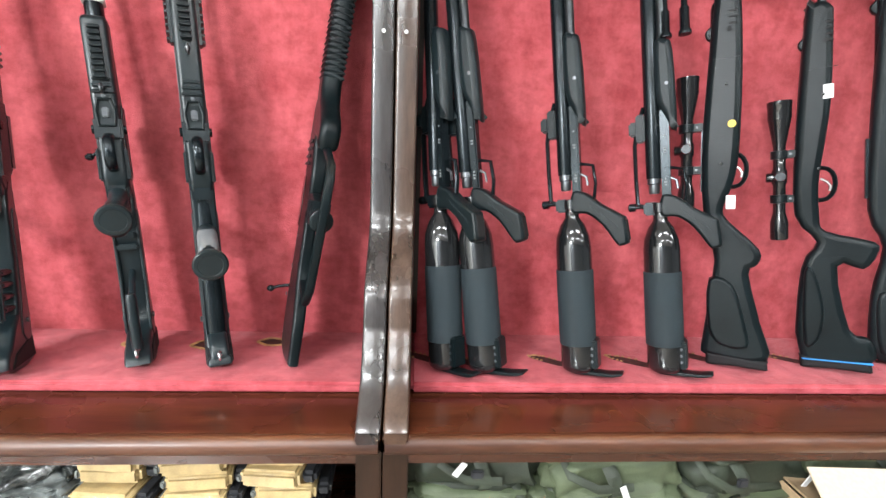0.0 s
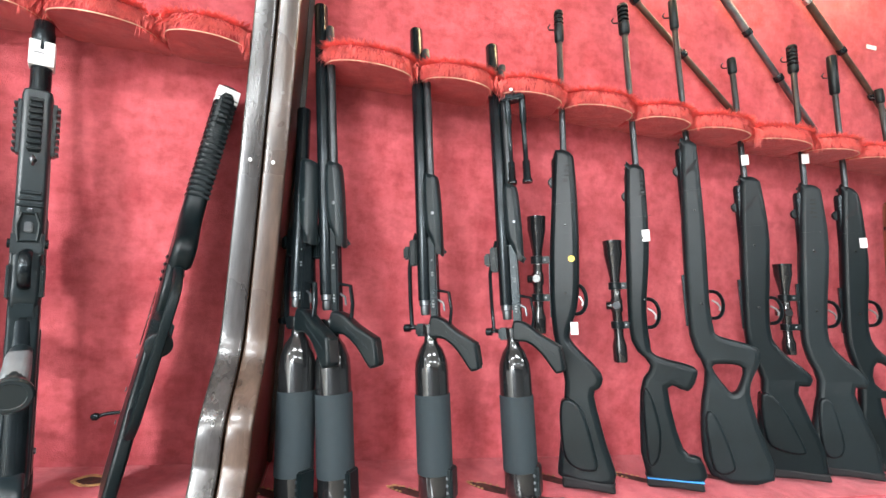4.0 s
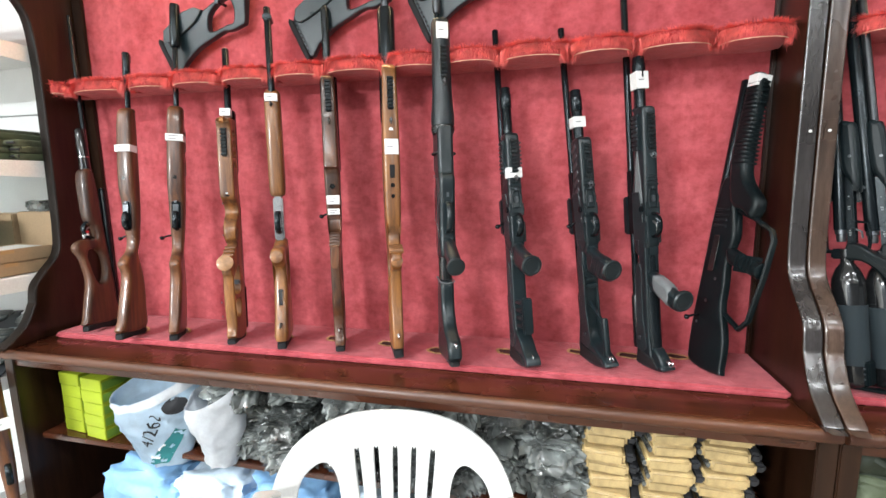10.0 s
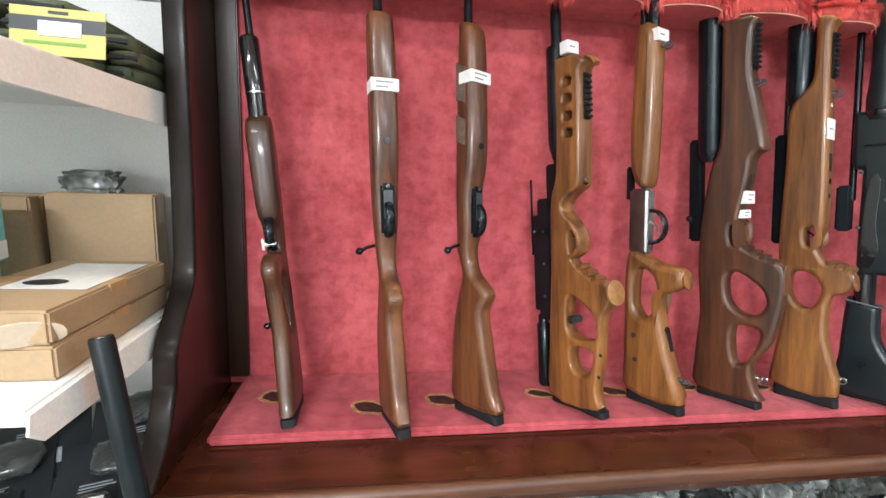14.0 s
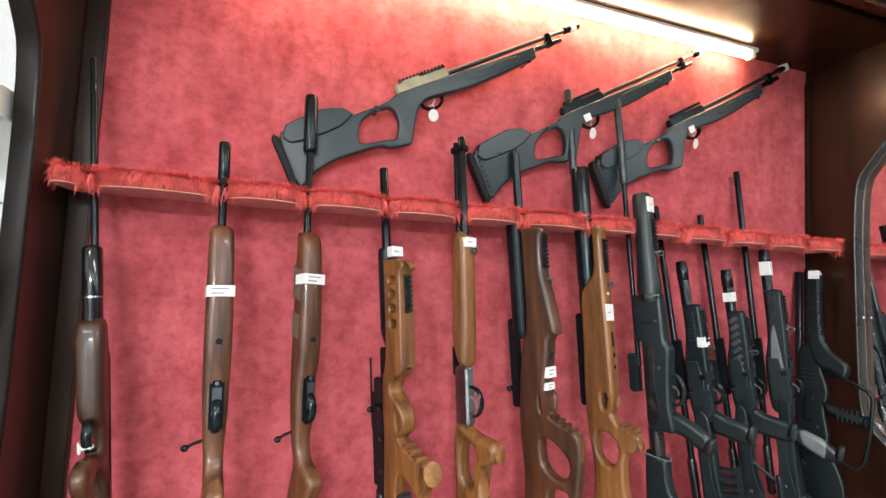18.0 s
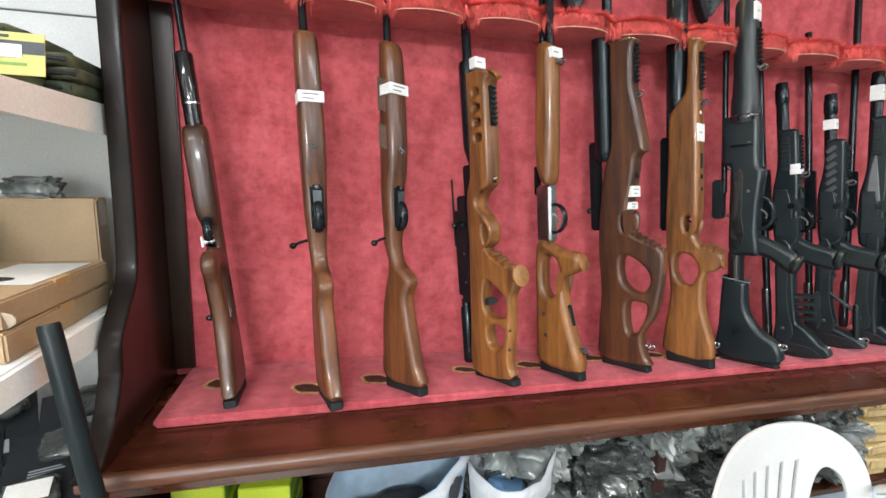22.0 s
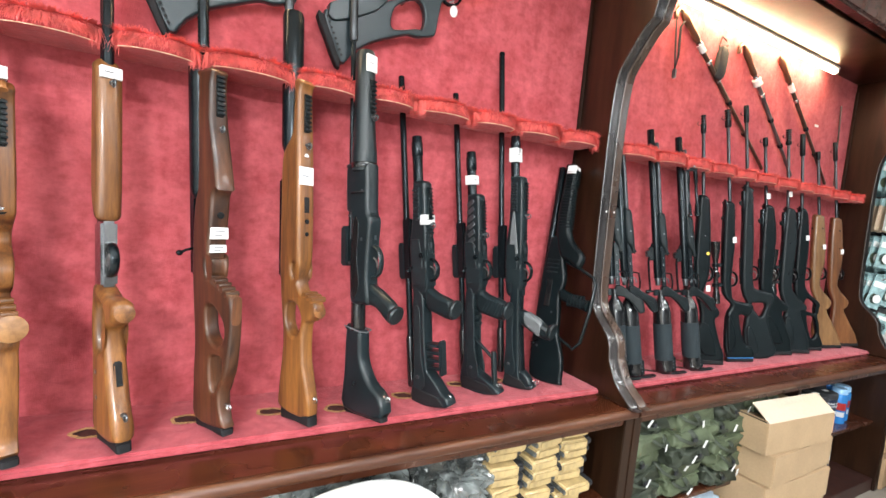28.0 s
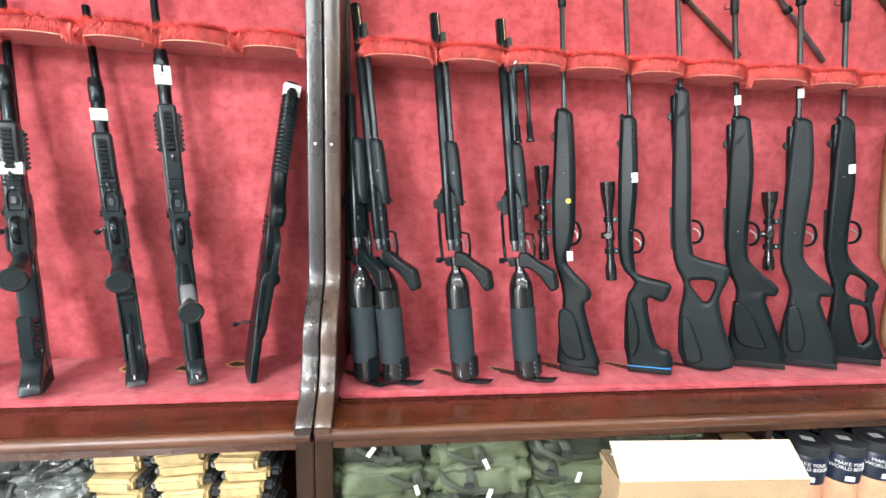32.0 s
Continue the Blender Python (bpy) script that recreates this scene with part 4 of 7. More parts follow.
paper_tag(g, 0.026, 0.0385, n - 0.065, n - 0.015, 0.034, 1)


def tactical_rifle(muzzle, foot, phi, label, front, butt, grip, tag_z, extra, tag_at=(0.026, 0.0445)):
    """Black rifle built of a fore-end, grip and angular butt. front: its top; extra: what sets it apart."""
    g, n = rifle("tactical_air_rifle", muzzle, foot, phi, label, 1, GROUP1)
    stock(g, [(0.0, front, 0.006), (0.046, front + 0.002, 0.006), (0.050, front - 0.02), (0.050, 0.60), (0.048, 0.50), (0.046, 0.42), (0.046, 0.372), (0.02, 0.345), (-0.018, 0.35), (-0.024, 0.50), (-0.008, 0.60)], SATIN_BLACK, 0.044, name="receiver", edge=0.009)
    stock(g, grip, SATIN_BLACK, 0.034, name="grip", edge=0.014)
    stock(g, butt, SATIN_BLACK, 0.046, name="butt_stock", edge=0.006, holes=[[(0.0, 0.30), (0.008, 0.30), (0.010, 0.25), (0.0, 0.25)]] if extra != "grey" else ())
    part("butt_step", slab([(butt[-2][0], 0.004), (butt[-2][0] + 0.010, 0.05), (butt[-3][0] - 0.03, 0.030), (butt[-3][0] - 0.004, 0.004)], 0.052, 0.004, steps=1), RUBBER, g)
    barrel(g, 0.55, front + 0.150, 0.0165, 0.008, name="moderator")
    part("moderator_step", lathe([(0.017, front + 0.085), (0.0185, front + 0.088), (0.0185, front + 0.128), (0.017, front + 0.131)], 18, 0.008), STEEL, g)
    barrel(g, 0.05, n, 0.0105, -0.050, name="air_tube")
    part("sight_rail", block(-0.060, -0.030, -0.011, 0.011, 0.40, 0.60, 0.003), STEEL, g)
    part("magazine", block(-0.082, -0.056, -0.014, 0.014, 0.40, 0.52, 0.005), SATIN_BLACK, g)
    stepped(g, "rear_tube", [(0.011, 0.04), (0.014, 0.05), (0.014, 0.20), (0.011, 0.21)], GLOSS_BLACK, -0.052)
    part("grip_end", lathe([(0.020, -0.010), (0.030, -0.002), (0.031, 0.005), (0.028, 0.009), (0.022, 0.0095), (0.021, 0.0085)], 26), SATIN_BLACK, g, "", pose(grip[3][0] - 0.004, 0, grip[3][1], 0, 104, 0))
    for side in (-1, 1) if extra != "slots" else ():
        side_rail = part("side_rail", block(-0.010, 0.012, -0.004, 0.004, front - 0.125, front - 0.02, 0.001, 1), SATIN_BLACK, g, "", pose(0.018, side * 0.025, 0))
        for k in range(8):
            z = front - 0.118 + k * 0.0128
            part("rail_tooth", block(-0.011, 0.013, -0.003, 0.003, z - 0.003, z + 0.003, 0.001, 1), GRAPHITE, side_rail, "", pose(0, side * 0.006, 0))
    for k in range(3):
        part("receiver_pin", lathe([(0.005, 0), (0.005, 0.0015), (0.003, 0.002)], 10), STEEL_GREY, g, "", pose(-0.002 + 0.014 * (k % 2), -0.022, 0.40 + 0.05 * k, 90, 0, 0))
    part("side_panel", slab([(-0.014, 0.385), (0.030, 0.385), (0.032, 0.47), (0.020, 0.53), (-0.016, 0.53)], 0.050, 0.003, steps=1), GRAPHITE, g)
    part("trigger_housing", joined([block(0.006, 0.050, -0.024, 0.024, 0.455, 0.500, 0.004), block(0.012, 0.047, -0.027, -0.020, 0.375, 0.440, 0.003), block(0.012, 0.047, 0.020, 0.027, 0.375, 0.440, 0.003)]), GRAPHITE, g)
    part("housing_lug", lathe([(0.009, -0.029), (0.009, 0.029)], 14), STEEL, g, "", pose(0.030, 0, 0.478, 90, 0, 0))
    part("grip_tang", block(0.016, 0.044, -0.020, 0.020, 0.335, 0.372, 0.006), SATIN_BLACK, g)
    for side in (-1, 1):
        part("butt_plate", slab([(-0.012, 0.30), (0.014, 0.30), (0.012, 0.16), (0.024, 0.06), (-0.022, 0.05), (-0.016, 0.16)], 0.006, 0.002), GRAPHITE, g, "", pose(0, side * 0.022, 0))
        part("butt_bolt", lathe([(0.006, -0.003), (0.006, 0.003), (0.004, 0.004)], 10), STEEL_GREY, g, "", pose(-0.004, side * 0.0255, 0.085, 90, 0, 0))
    rail_teeth(g, 0.049, front - 0.125, front - 0.02)
    trigger_guard(g, 0.050, 0.430, 0.026, 0.034)
    swivel(g, 0.050, front - 0.14)
    belly_gear(g, 0.0505, 0.482)
    for k in range(4):
        part("butt_step", block(0.010, 0.024, -0.019 + 0.002 * k, 0.019 - 0.002 * k, 0.232 + k * 0.024, 0.244 + k * 0.024, 0.003), GRAPHITE, g)
    swivel(g, 0.086, 0.030, SILVER)
    paper_tag(g, *tag_at, tag_z, tag_z + (0.050 if extra == "grey" else 0.032), 0.036 if extra != "ribs" else 0.0455, 1)
    if extra != "grey":
        bolt_handle(g, -0.010, 0.44, -0.020, 0.022)
    if extra == "ribs":
        for k in range(4):
            part("butt_rib", block(0.026, 0.080, -0.019, 0.019, 0.112 + k * 0.024, 0.123 + k * 0.024, 0.003), SATIN_BLACK, g)
        part("rib_frame", block(0.076, 0.088, -0.016, 0.016, 0.094, 0.206, 0.004), SATIN_BLACK, g)
    if extra == "slots":
        for k in range(7):
            part("slanted_slot", block(-0.016, 0.016, -0.0015, 0.0015, -0.007, 0.007, 0.001, 1), STEEL_GREY, g, "", pose(0.014, -0.0225, front - 0.03 - k * 0.026, 0, -35, 0))
        part("foot_rod", lathe([(0.009, 0.03), (0.010, 0.035), (0.010, 0.138), (0.008, 0.146)], 14, 0.077), SATIN_BLACK, g)
        for k in range(6):
            part("grip_rib", block(-0.0035, 0.0035, -0.0185, 0.0185, -0.028, 0.026, 0.002), GRAPHITE, g, "", pose(0.056 + 0.012 * k, 0, 0.312 - 0.003 * k, 0, 30, 0))
        part("foot_arm", tube([(-0.004, 0, 0.188), (0.040, 0, 0.150), (0.077, 0, 0.120)], 0.006, 8), SATIN_BLACK, g)
    if extra == "grey":
        part("foot_rod", tube([(0.018, 0, 0.34), (0.024, 0, 0.18), (0.030, 0, 0.05)], 0.021, 16), STEEL, g)
        part("foot_tip", slab([(0.0, 0.0), (0.070, 0.0), (0.086, 0.018), (0.052, 0.062), (0.006, 0.060)], 0.036, 0.008, steps=2), SATIN_BLACK, g)
        part("grey_insert", slab([(0.012, 0.655, 0.006), (0.018, 0.66), (0.034, 0.49, 0.006), (-0.006, 0.49, 0.006), (0.0, 0.58)], 0.047, 0.004, steps=2), GRIP_GREY, g, "grey side panel")
        part("grip_cap", slab([(0.052, 0.284), (0.090, 0.272), (0.126, 0.248), (0.118, 0.200), (0.088, 0.212), (0.052, 0.238)], 0.037, 0.012, steps=2), GRIP_GREY, g, "grey grip")
    return g


BUTT_A = [(-0.016, 0.352), (0.026, 0.350), (0.028, 0.206), (0.032, 0.112), (0.040, 0.098), (0.062, 0.076), (0.088, 0.043), (0.108, 0.028), (0.102, 0.0), (-0.034, 0.0), (-0.024, 0.10)]
BUTT_B = [(-0.020, 0.352), (0.016, 0.350), (0.002, 0.19), (0.0, 0.085), (0.045, 0.050), (0.094, 0.020), (0.090, 0.0), (-0.052, 0.0), (-0.034, 0.15)]
BUTT_C = [(0.002, 0.40), (0.034, 0.40), (0.036, 0.25), (0.040, 0.036), (0.084, 0.020), (0.080, 0.0), (-0.030, 0.0), (-0.006, 0.05)]
GRIP_A = [(0.030, 0.378), (0.080, 0.354), (0.128, 0.336), (0.140, 0.307), (0.128, 0.274), (0.060, 0.294), (0.030, 0.308)]
GRIP_B = [(0.020, 0.372), (0.065, 0.346), (0.128, 0.326), (0.138, 0.296), (0.126, 0.262), (0.055, 0.274), (0.018, 0.295)]
GRIP_C = [(0.026, 0.292), (0.080, 0.276), (0.120, 0.254), (0.158, 0.222), (0.148, 0.190), (0.100, 0.204), (0.026, 0.246)]
tactical_rifle((-0.900, 1.055, 1.932), foot_from_toe(-0.775, 0.840, PHI), PHI, "black tactical air rifle with ribbed butt and white price tag", 0.715, BUTT_A, GRIP_A, 0.575, "ribs", (0.028, 0.0525))
tactical_rifle((-0.690, 1.055, 1.918), foot_from_toe(-0.545, 0.885, PHI), PHI, "black tactical air rifle with slanted slots along its fore-end", 0.695, BUTT_B, GRIP_B, 0.730, "slots", (-0.008, 0.025))
tactical_rifle((-0.515, 1.050, 2.10), foot_from_toe(-0.385, 0.885, PHI), PHI, "black tactical air rifle with grey grip and grey side panel", 0.775, BUTT_C, GRIP_C, 0.830, "grey", (-0.008, 0.026))

# Bullpup that leans towards the upright
g, n = rifle("bullpup_air_rifle", (-0.150, 1.075, 1.742), (-0.281, 0.990, FLOOR_Z + 0.004), 21, "black bullpup air rifle with ribbed fore-grip, leaning over", 1, GROUP1)
stock(g, [(-0.030, 0.570), (0.012, 0.562), (0.034, 0.480), (0.052, 0.40), (0.040, 0.335), (0.050, 0.255), (0.055, 0.19), (0.088, 0.10), (0.096, 0.018), (0.090, 0.0), (-0.015, 0.0), (-0.045, 0.05), (-0.050, 0.30), (-0.044, 0.48)], POLYMER, 0.038, name="body", edge=0.009)
# no real recess: dark blocks carry its shade as colour
for y in (-0.0195, 0.0195):
    part("vent_recess", block(-0.018, 0.006, y - 0.001, y + 0.001, 0.29, 0.40, 0.0008, 1), GLOSS_BLACK, g)
    for k in range(4):
        part("body_rib", block(-0.030, 0.020, y - 0.0015, y + 0.0015, 0.425 + k * 0.016, 0.432 + k * 0.016, 0.001, 1), POLYMER_GREY, g)
    for k in range(3):
        part("body_pin", lathe([(0.0045, -0.001), (0.0045, 0.001)], 10), STEEL_GREY, g, "", pose(0.020 - 0.02 * k, y, 0.27 - 0.07 * k, 90, 0, 0))
stock(g, [(-0.010, 0.870), (0.028, 0.862), (0.034, 0.76), (0.038, 0.62), (0.060, 0.56), (0.112, 0.505), (0.098, 0.455), (0.060, 0.475), (0.010, 0.50), (-0.020, 0.62), (-0.018, 0.75)], POLYMER, 0.042, name="fore_grip", edge=0.014)
for k in range(20):
    part("grip_rib", block(-0.012, 0.042 - 0.0006 * k, -0.0235, 0.0235, 0.612 + k * 0.012, 0.618 + k * 0.012, 0.0025), POLYMER_GREY, g)
stock(g, [(0.030, 0.370), (0.080, 0.355), (0.150, 0.335), (0.158, 0.315), (0.148, 0.296), (0.090, 0.310), (0.040, 0.325)], POLYMER, 0.034, name="grip", edge=0.014)
for k in range(5):
    part("grip_rib", block(0.075 + k * 0.013, 0.081 + k * 0.013, -0.0185, 0.0185, 0.303, 0.352, 0.002), POLYMER_GREY, g)
part("grip_end", lathe([(0.016, -0.008), (0.023, -0.001), (0.023, 0.005), (0.019, 0.008)], 22), POLYMER, g, "", pose(0.150, 0, 0.316, 0, 100, 0))
bolt_handle(g, -0.020, 0.150, -0.016, 0.035)
part("grip_socket", lathe([(0.015, 0), (0.015, 0.004), (0.009, 0.005)], 16), STEEL_GREY, g, "", pose(0.092, 0, 0.486, 0, 65, 0))
part("hand_guard", tube([(0.040, 0, 0.475), (0.100, 0, 0.455), (0.160, 0, 0.425), (0.172, 0, 0.400), (0.165, 0, 0.30), (0.145, 0, 0.175), (0.120, 0, 0.145), (0.060, 0, 0.175)], 0.0065, 8, 1.4), POLYMER, g)
barrel(g, 0.10, n - 0.02, 0.013, -0.040, name="air_tube")
barrel(g, 0.45, n - 0.01, 0.012, -0.012)
paper_tag(g, -0.006, 0.029, 0.835, 0.868, 0.043, 0)
rail_teeth(g, 0.030, 0.78, 0.85)


# Rifles fed by an upright bottle that forms the butt
def bottle_rifle(muzzle, foot, phi, label, bipod=False, short=False):
    g, n = rifle("bottle_air_rifle", muzzle, foot, phi, label, 2, GROUP2)
    tank = part("bottle", lathe([(0.030, 0.004), (0.036, 0.010), (0.037, 0.020), (0.037, 0.270), (0.035, 0.292), (0.026, 0.318), (0.015, 0.334), (0.014, 0.350), (0.017, 0.352), (0.017, 0.372), (0.010, 0.374)], 28, 0.008), GLOSS_BLACK, g, "glossy black air bottle")
    part("sleeve", lathe([(0.0375, 0.062), (0.0385, 0.063), (0.0385, 0.222), (0.0375, 0.223)], 28, 0.008), SLEEVE, tank, "grey fabric sleeve")
    part("receiver", joined([block(0.0135, 0.031, -0.011, 0.011, 0.362, 0.570, 0.003), block(-0.024, 0.031, -0.012, 0.012, 0.346, 0.374, 0.004)]), STEEL, g)
    barrel(g, 0.425, n, 0.0155, -0.002)
    part("barrel_tip", lathe([(0.009, 0.392), (0.011, 0.396), (0.011, 0.412), (0.0135, 0.414), (0.0135, 0.426)], 18, -0.002), STEEL_GREY, g)
    if not short:
        barrel(g, 0.50, n - 0.06, 0.0092, 0.022, name="air_tube", mat=BARREL_GREY)
    stock(g, [(0.008, 0.710), (0.030, 0.712), (0.042, 0.690), (0.046, 0.540), (0.040, 0.525), (0.020, 0.560), (0.008, 0.600)], POLYMER_GREY, 0.034, name="fore_end", edge=0.012)
    screws(g, [(0.030, 0.62)], -0.0165)
    stock(g, [(0.010, 0.345), (0.014, 0.388), (0.042, 0.383), (0.072, 0.358), (0.116, 0.330, 0.003), (0.122, 0.276, 0.003), (0.102, 0.270, 0.003), (0.072, 0.315), (0.042, 0.340)], POLYMER, 0.032, name="grip", edge=0.006)
    # dark plate on the grip end; the hollow's shade is its colour
    part("grip_hollow", block(-0.001, 0.0012, -0.0105, 0.0105, -0.021, 0.021, 0.0004, 1), RUBBER, g, "", pose(0.1195, 0, 0.303, 0, -6, 0))
    for k in range(6):
        part("grip_stipple", block(-0.006, 0.006, -0.0166, 0.0166, -0.0012, 0.0012, 0.0004, 1), POLYMER_GREY, g, "", pose(0.054 + 0.009 * k, 0, 0.352 - 0.0075 * k, 0, 58, 0))
    part("trigger_guard", tube([(0.030, 0, 0.446), (0.056, 0, 0.440), (0.060, 0, 0.402), (0.056, 0, 0.372)], 0.0036, 8, 1.6), STEEL, g)
    part("trigger", tube([(0.030, 0, 0.425), (0.042, 0, 0.418), (0.044, 0, 0.400)], 0.0026, 6), STEEL_GREY, g)
    for z, wide in ((0.408, 0.004), (0.414, 0.006), (0.4205, 0.003), (0.478, 0.005), (0.484, 0.006), (0.512, 0.003)):
        part("engraving", block(0.022 - wide / 2, 0.022 + wide / 2, -0.0114, -0.0108, z, z + 0.0035, 0), GRIP_GREY, g)
    part("filler_knob", lathe([(0.004, 0.0), (0.004, 0.02), (0.009, 0.021), (0.009, 0.034), (0.006, 0.036)], 12), STEEL, g, "", pose(-0.020, 0, 0.365, 0, -90, 0))
    part("sight_mount", joined([block(-0.034, -0.016, -0.010, 0.010, 0.505, 0.565, 0.003), block(-0.048, -0.030, -0.014, 0.014, 0.52, 0.55, 0.004)]), POLYMER, g)
    part("cocking_rod", tube([(-0.022, 0, 0.365), (-0.036, 0, 0.372), (-0.038, 0, 0.43), (-0.038, 0, 0.50), (-0.030, 0, 0.545), (-0.018, 0, 0.580)], 0.0046, 8, 1.5), STEEL, g)
    bracket = part("foot_bracket", joined([block(0.030, 0.052, -0.018, 0.018, 0.012, 0.075, 0.003)]), POLYMER, g)
    part("butt_foot", slab([(0.0, 0.004), (0.070, 0.004), (0.096, 0.007), (0.096, 0.002), (0.070, -0.003), (0.0, -0.003)], 0.030, 0.002), POLYMER, g)
    screws(bracket, [(0.041, 0.028), (0.041, 0.042), (0.041, 0.056)], -0.018, 0.003)
    if bipod:
        hub = part("bipod_hub", block(0.014, 0.072, -0.016, 0.016, 0.925, 0.955, 0.004), STEEL, g)
        for y in (-0.002, 0.002):
            x = 0.030 if y < 0 else 0.066
            leg = part("bipod_leg", lathe([(0.0125, 0.715), (0.0125, 0.722), (0.0095, 0.726), (0.0095, 0.768), (0.0062, 0.772), (0.0062, 0.865), (0.0085, 0.868), (0.0085, 0.94)], 14, x, y), STEEL, g)
        part("bipod_screw", lathe([(0.004, 0), (0.004, 0.02)], 10), SILVER, hub, "", pose(0.048, -0.016, 0.94, 90, 0, 0))
    return g


bottle_rifle((0.020, 1.035, 1.700), (0.072, 0.915, FLOOR_Z + 0.004), 40, "short black bottle-fed air rifle with grey sleeve, beside the upright", short=True)
bottle_rifle((0.035, 1.050, 1.953), (0.156, 0.905, FLOOR_Z + 0.004), 55, "black bottle-fed air rifle with grey sleeve and pistol grip")
bottle_rifle((0.263, 1.050, 1.943), (0.362, 0.905, FLOOR_Z + 0.004), 55, "black bottle-fed air rifle with grey sleeve and pistol grip")
bottle_rifle((0.460, 1.050, 1.941), (0.558, 0.905, FLOOR_Z + 0.004), 55, "black bottle-fed air rifle with folded bipod under the barrel", bipod=True)


def spring_rifle(muzzle, foot, phi, label, outline, mat, top, holes=(), guard=None, brake_r=0.0125, brake_len=0.09, slots=0, scoped=None, tag=None, line=False, pad=True, thick=0.044, panel=None, sticker=False):
    """Break-barrel air rifle; top: where its stock ends and the bare barrel begins."""
    g, n = rifle("break_barrel_air_rifle", muzzle, foot, phi, label, 2, GROUP2)
    stock(g, outline, mat, thick, holes, 0.014)
    if pad:
        butt_pad(g, outline[[q[1] for q in outline].index(0.020) + 1][0], outline[[q[1] for q in outline].index(0.020)][0], 0.020, thick=0.0305)
    if line:
        part("pad_line", block(-0.034, 0.091, -0.0205, 0.0205, 0.0215, 0.0235, 0.0008, 1), BLUE_LINE, g, "bright blue line above the butt pad")
    stepped(g, "air_tube", [(0.012, 0.36), (0.0145, 0.37), (0.0145, top - 0.03), (0.012, top - 0.02)], STEEL, -0.018)
    part("sight_rail", block(-0.046, -0.032, -0.006, 0.006, 0.40, 0.54, 0.001), STEEL, g)
    barrel(g, top - 0.10, n - 0.01, 0.0082, mat=BARREL_GREY)
    brake(g, n - brake_len, n, brake_r, None, slots)
    front_sight(g, n - brake_len * 0.55, -brake_r)
    rear_sight(g, -0.020, top - 0.10)
    if panel:
        part("cheek_panel", slab(panel, thick + 0.0025, 0.007, steps=3), mat, g)
    part("stock_seam", block(-0.026, 0.024, -thick / 2 - 0.0002, -thick / 2 + 0.001, top - 0.1440, top - 0.1428, 0), mat, g)
    screws(g, [(0.0, top - 0.20), (-0.006, 0.46)], -thick / 2, 0.003, GLOSS_BLACK)
    # dark disc for a screw recess, its shade put into the colour
    flat_dot(g, 0.004, top - 0.085, -thick / 2, RUBBER, 0.005)
    if slots:  # moulded vents near the top of the fore-end
        for k in range(slots):
            part("vent", block(0.002, 0.017, -thick * 0.49, -thick * 0.40, top - 0.050 - 0.013 * k, top - 0.044 - 0.013 * k, 0.001, 1), RUBBER, g)
    elif mat in (POLYMER, POLYMER_GREY):
        part("vent", slab([(-0.012, top - 0.10), (0.016, top - 0.07), (0.018, top - 0.058), (-0.010, top - 0.085)], thick * 0.985, 0.001), RUBBER, g)
    if guard:
        trigger_guard(g, guard[0] - 0.004, guard[1], 0.022, 0.036, POLYMER)
    if tag:
        part("price_tag", block(tag[0], tag[0] + 0.018, -thick / 2 - 0.001, -thick / 2 + 0.001, tag[1], tag[1] + 0.03, 0), PAPER, g, "white paper price tag")
    if sticker:
        flat_dot(g, 0.012, 0.545, -thick / 2 - 0.0006, YELLOW_DOT, 0.008)
    if scoped:
        scope(g, -0.075, *scoped)
    return g


S_PLAIN = [(-0.024, 0.832, 0.006), (0.018, 0.828, 0.006), (0.026, 0.79), (0.030, 0.65), (0.027, 0.49), (0.018, 0.42), (0.0, 0.365), (0.008, 0.335), (0.068, 0.270), (0.066, 0.236), (0.050, 0.214), (0.073, 0.107), (0.088, 0.020), (-0.028, 0.020), (-0.036, 0.07), (-0.016, 0.245), (-0.040, 0.36), (-0.044, 0.51), (-0.034, 0.69)]
S_GRIP = [(-0.028, 0.822, 0.006), (0.016, 0.820, 0.006), (0.019, 0.78), (0.016, 0.612), (0.004, 0.50), (-0.004, 0.43), (-0.002, 0.352), (0.010, 0.318), (0.092, 0.292), (0.096, 0.264), (0.074, 0.232), (0.030, 0.238), (0.052, 0.095), (0.088, 0.075), (0.090, 0.020), (-0.034, 0.020), (-0.034, 0.23), (-0.006, 0.293), (-0.046, 0.356), (-0.046, 0.52)]
S_OPEN = [(-0.018, 0.918, 0.006), (0.018, 0.915, 0.006), (0.023, 0.88), (0.022, 0.654), (0.015, 0.476), (0.018, 0.40), (0.030, 0.372), (0.112, 0.342), (0.112, 0.296), (0.096, 0.264), (0.086, 0.222), (0.098, 0.14), (0.118, 0.012), (-0.022, 0.012), (-0.032, 0.165), (-0.012, 0.283), (-0.040, 0.374), (-0.036, 0.613)]
S_SWEPT = [(-0.016, 0.838, 0.006), (0.030, 0.836, 0.006), (0.037, 0.80), (0.042, 0.646), (0.020, 0.41), (0.040, 0.340), (0.100, 0.275), (0.094, 0.243), (0.068, 0.225), (0.115, 0.020), (-0.030, 0.020), (-0.034, 0.142), (-0.014, 0.259), (-0.042, 0.361), (-0.036, 0.565)]
S_SKEL = [(-0.016, 0.856, 0.006), (0.018, 0.852, 0.006), (0.030, 0.80), (0.034, 0.62), (0.018, 0.44), (0.030, 0.36), (0.100, 0.285), (0.095, 0.255), (0.085, 0.245), (0.100, 0.10), (0.112, 0.020), (-0.030, 0.020), (-0.034, 0.10), (-0.020, 0.26), (-0.042, 0.37), (-0.036, 0.58)]
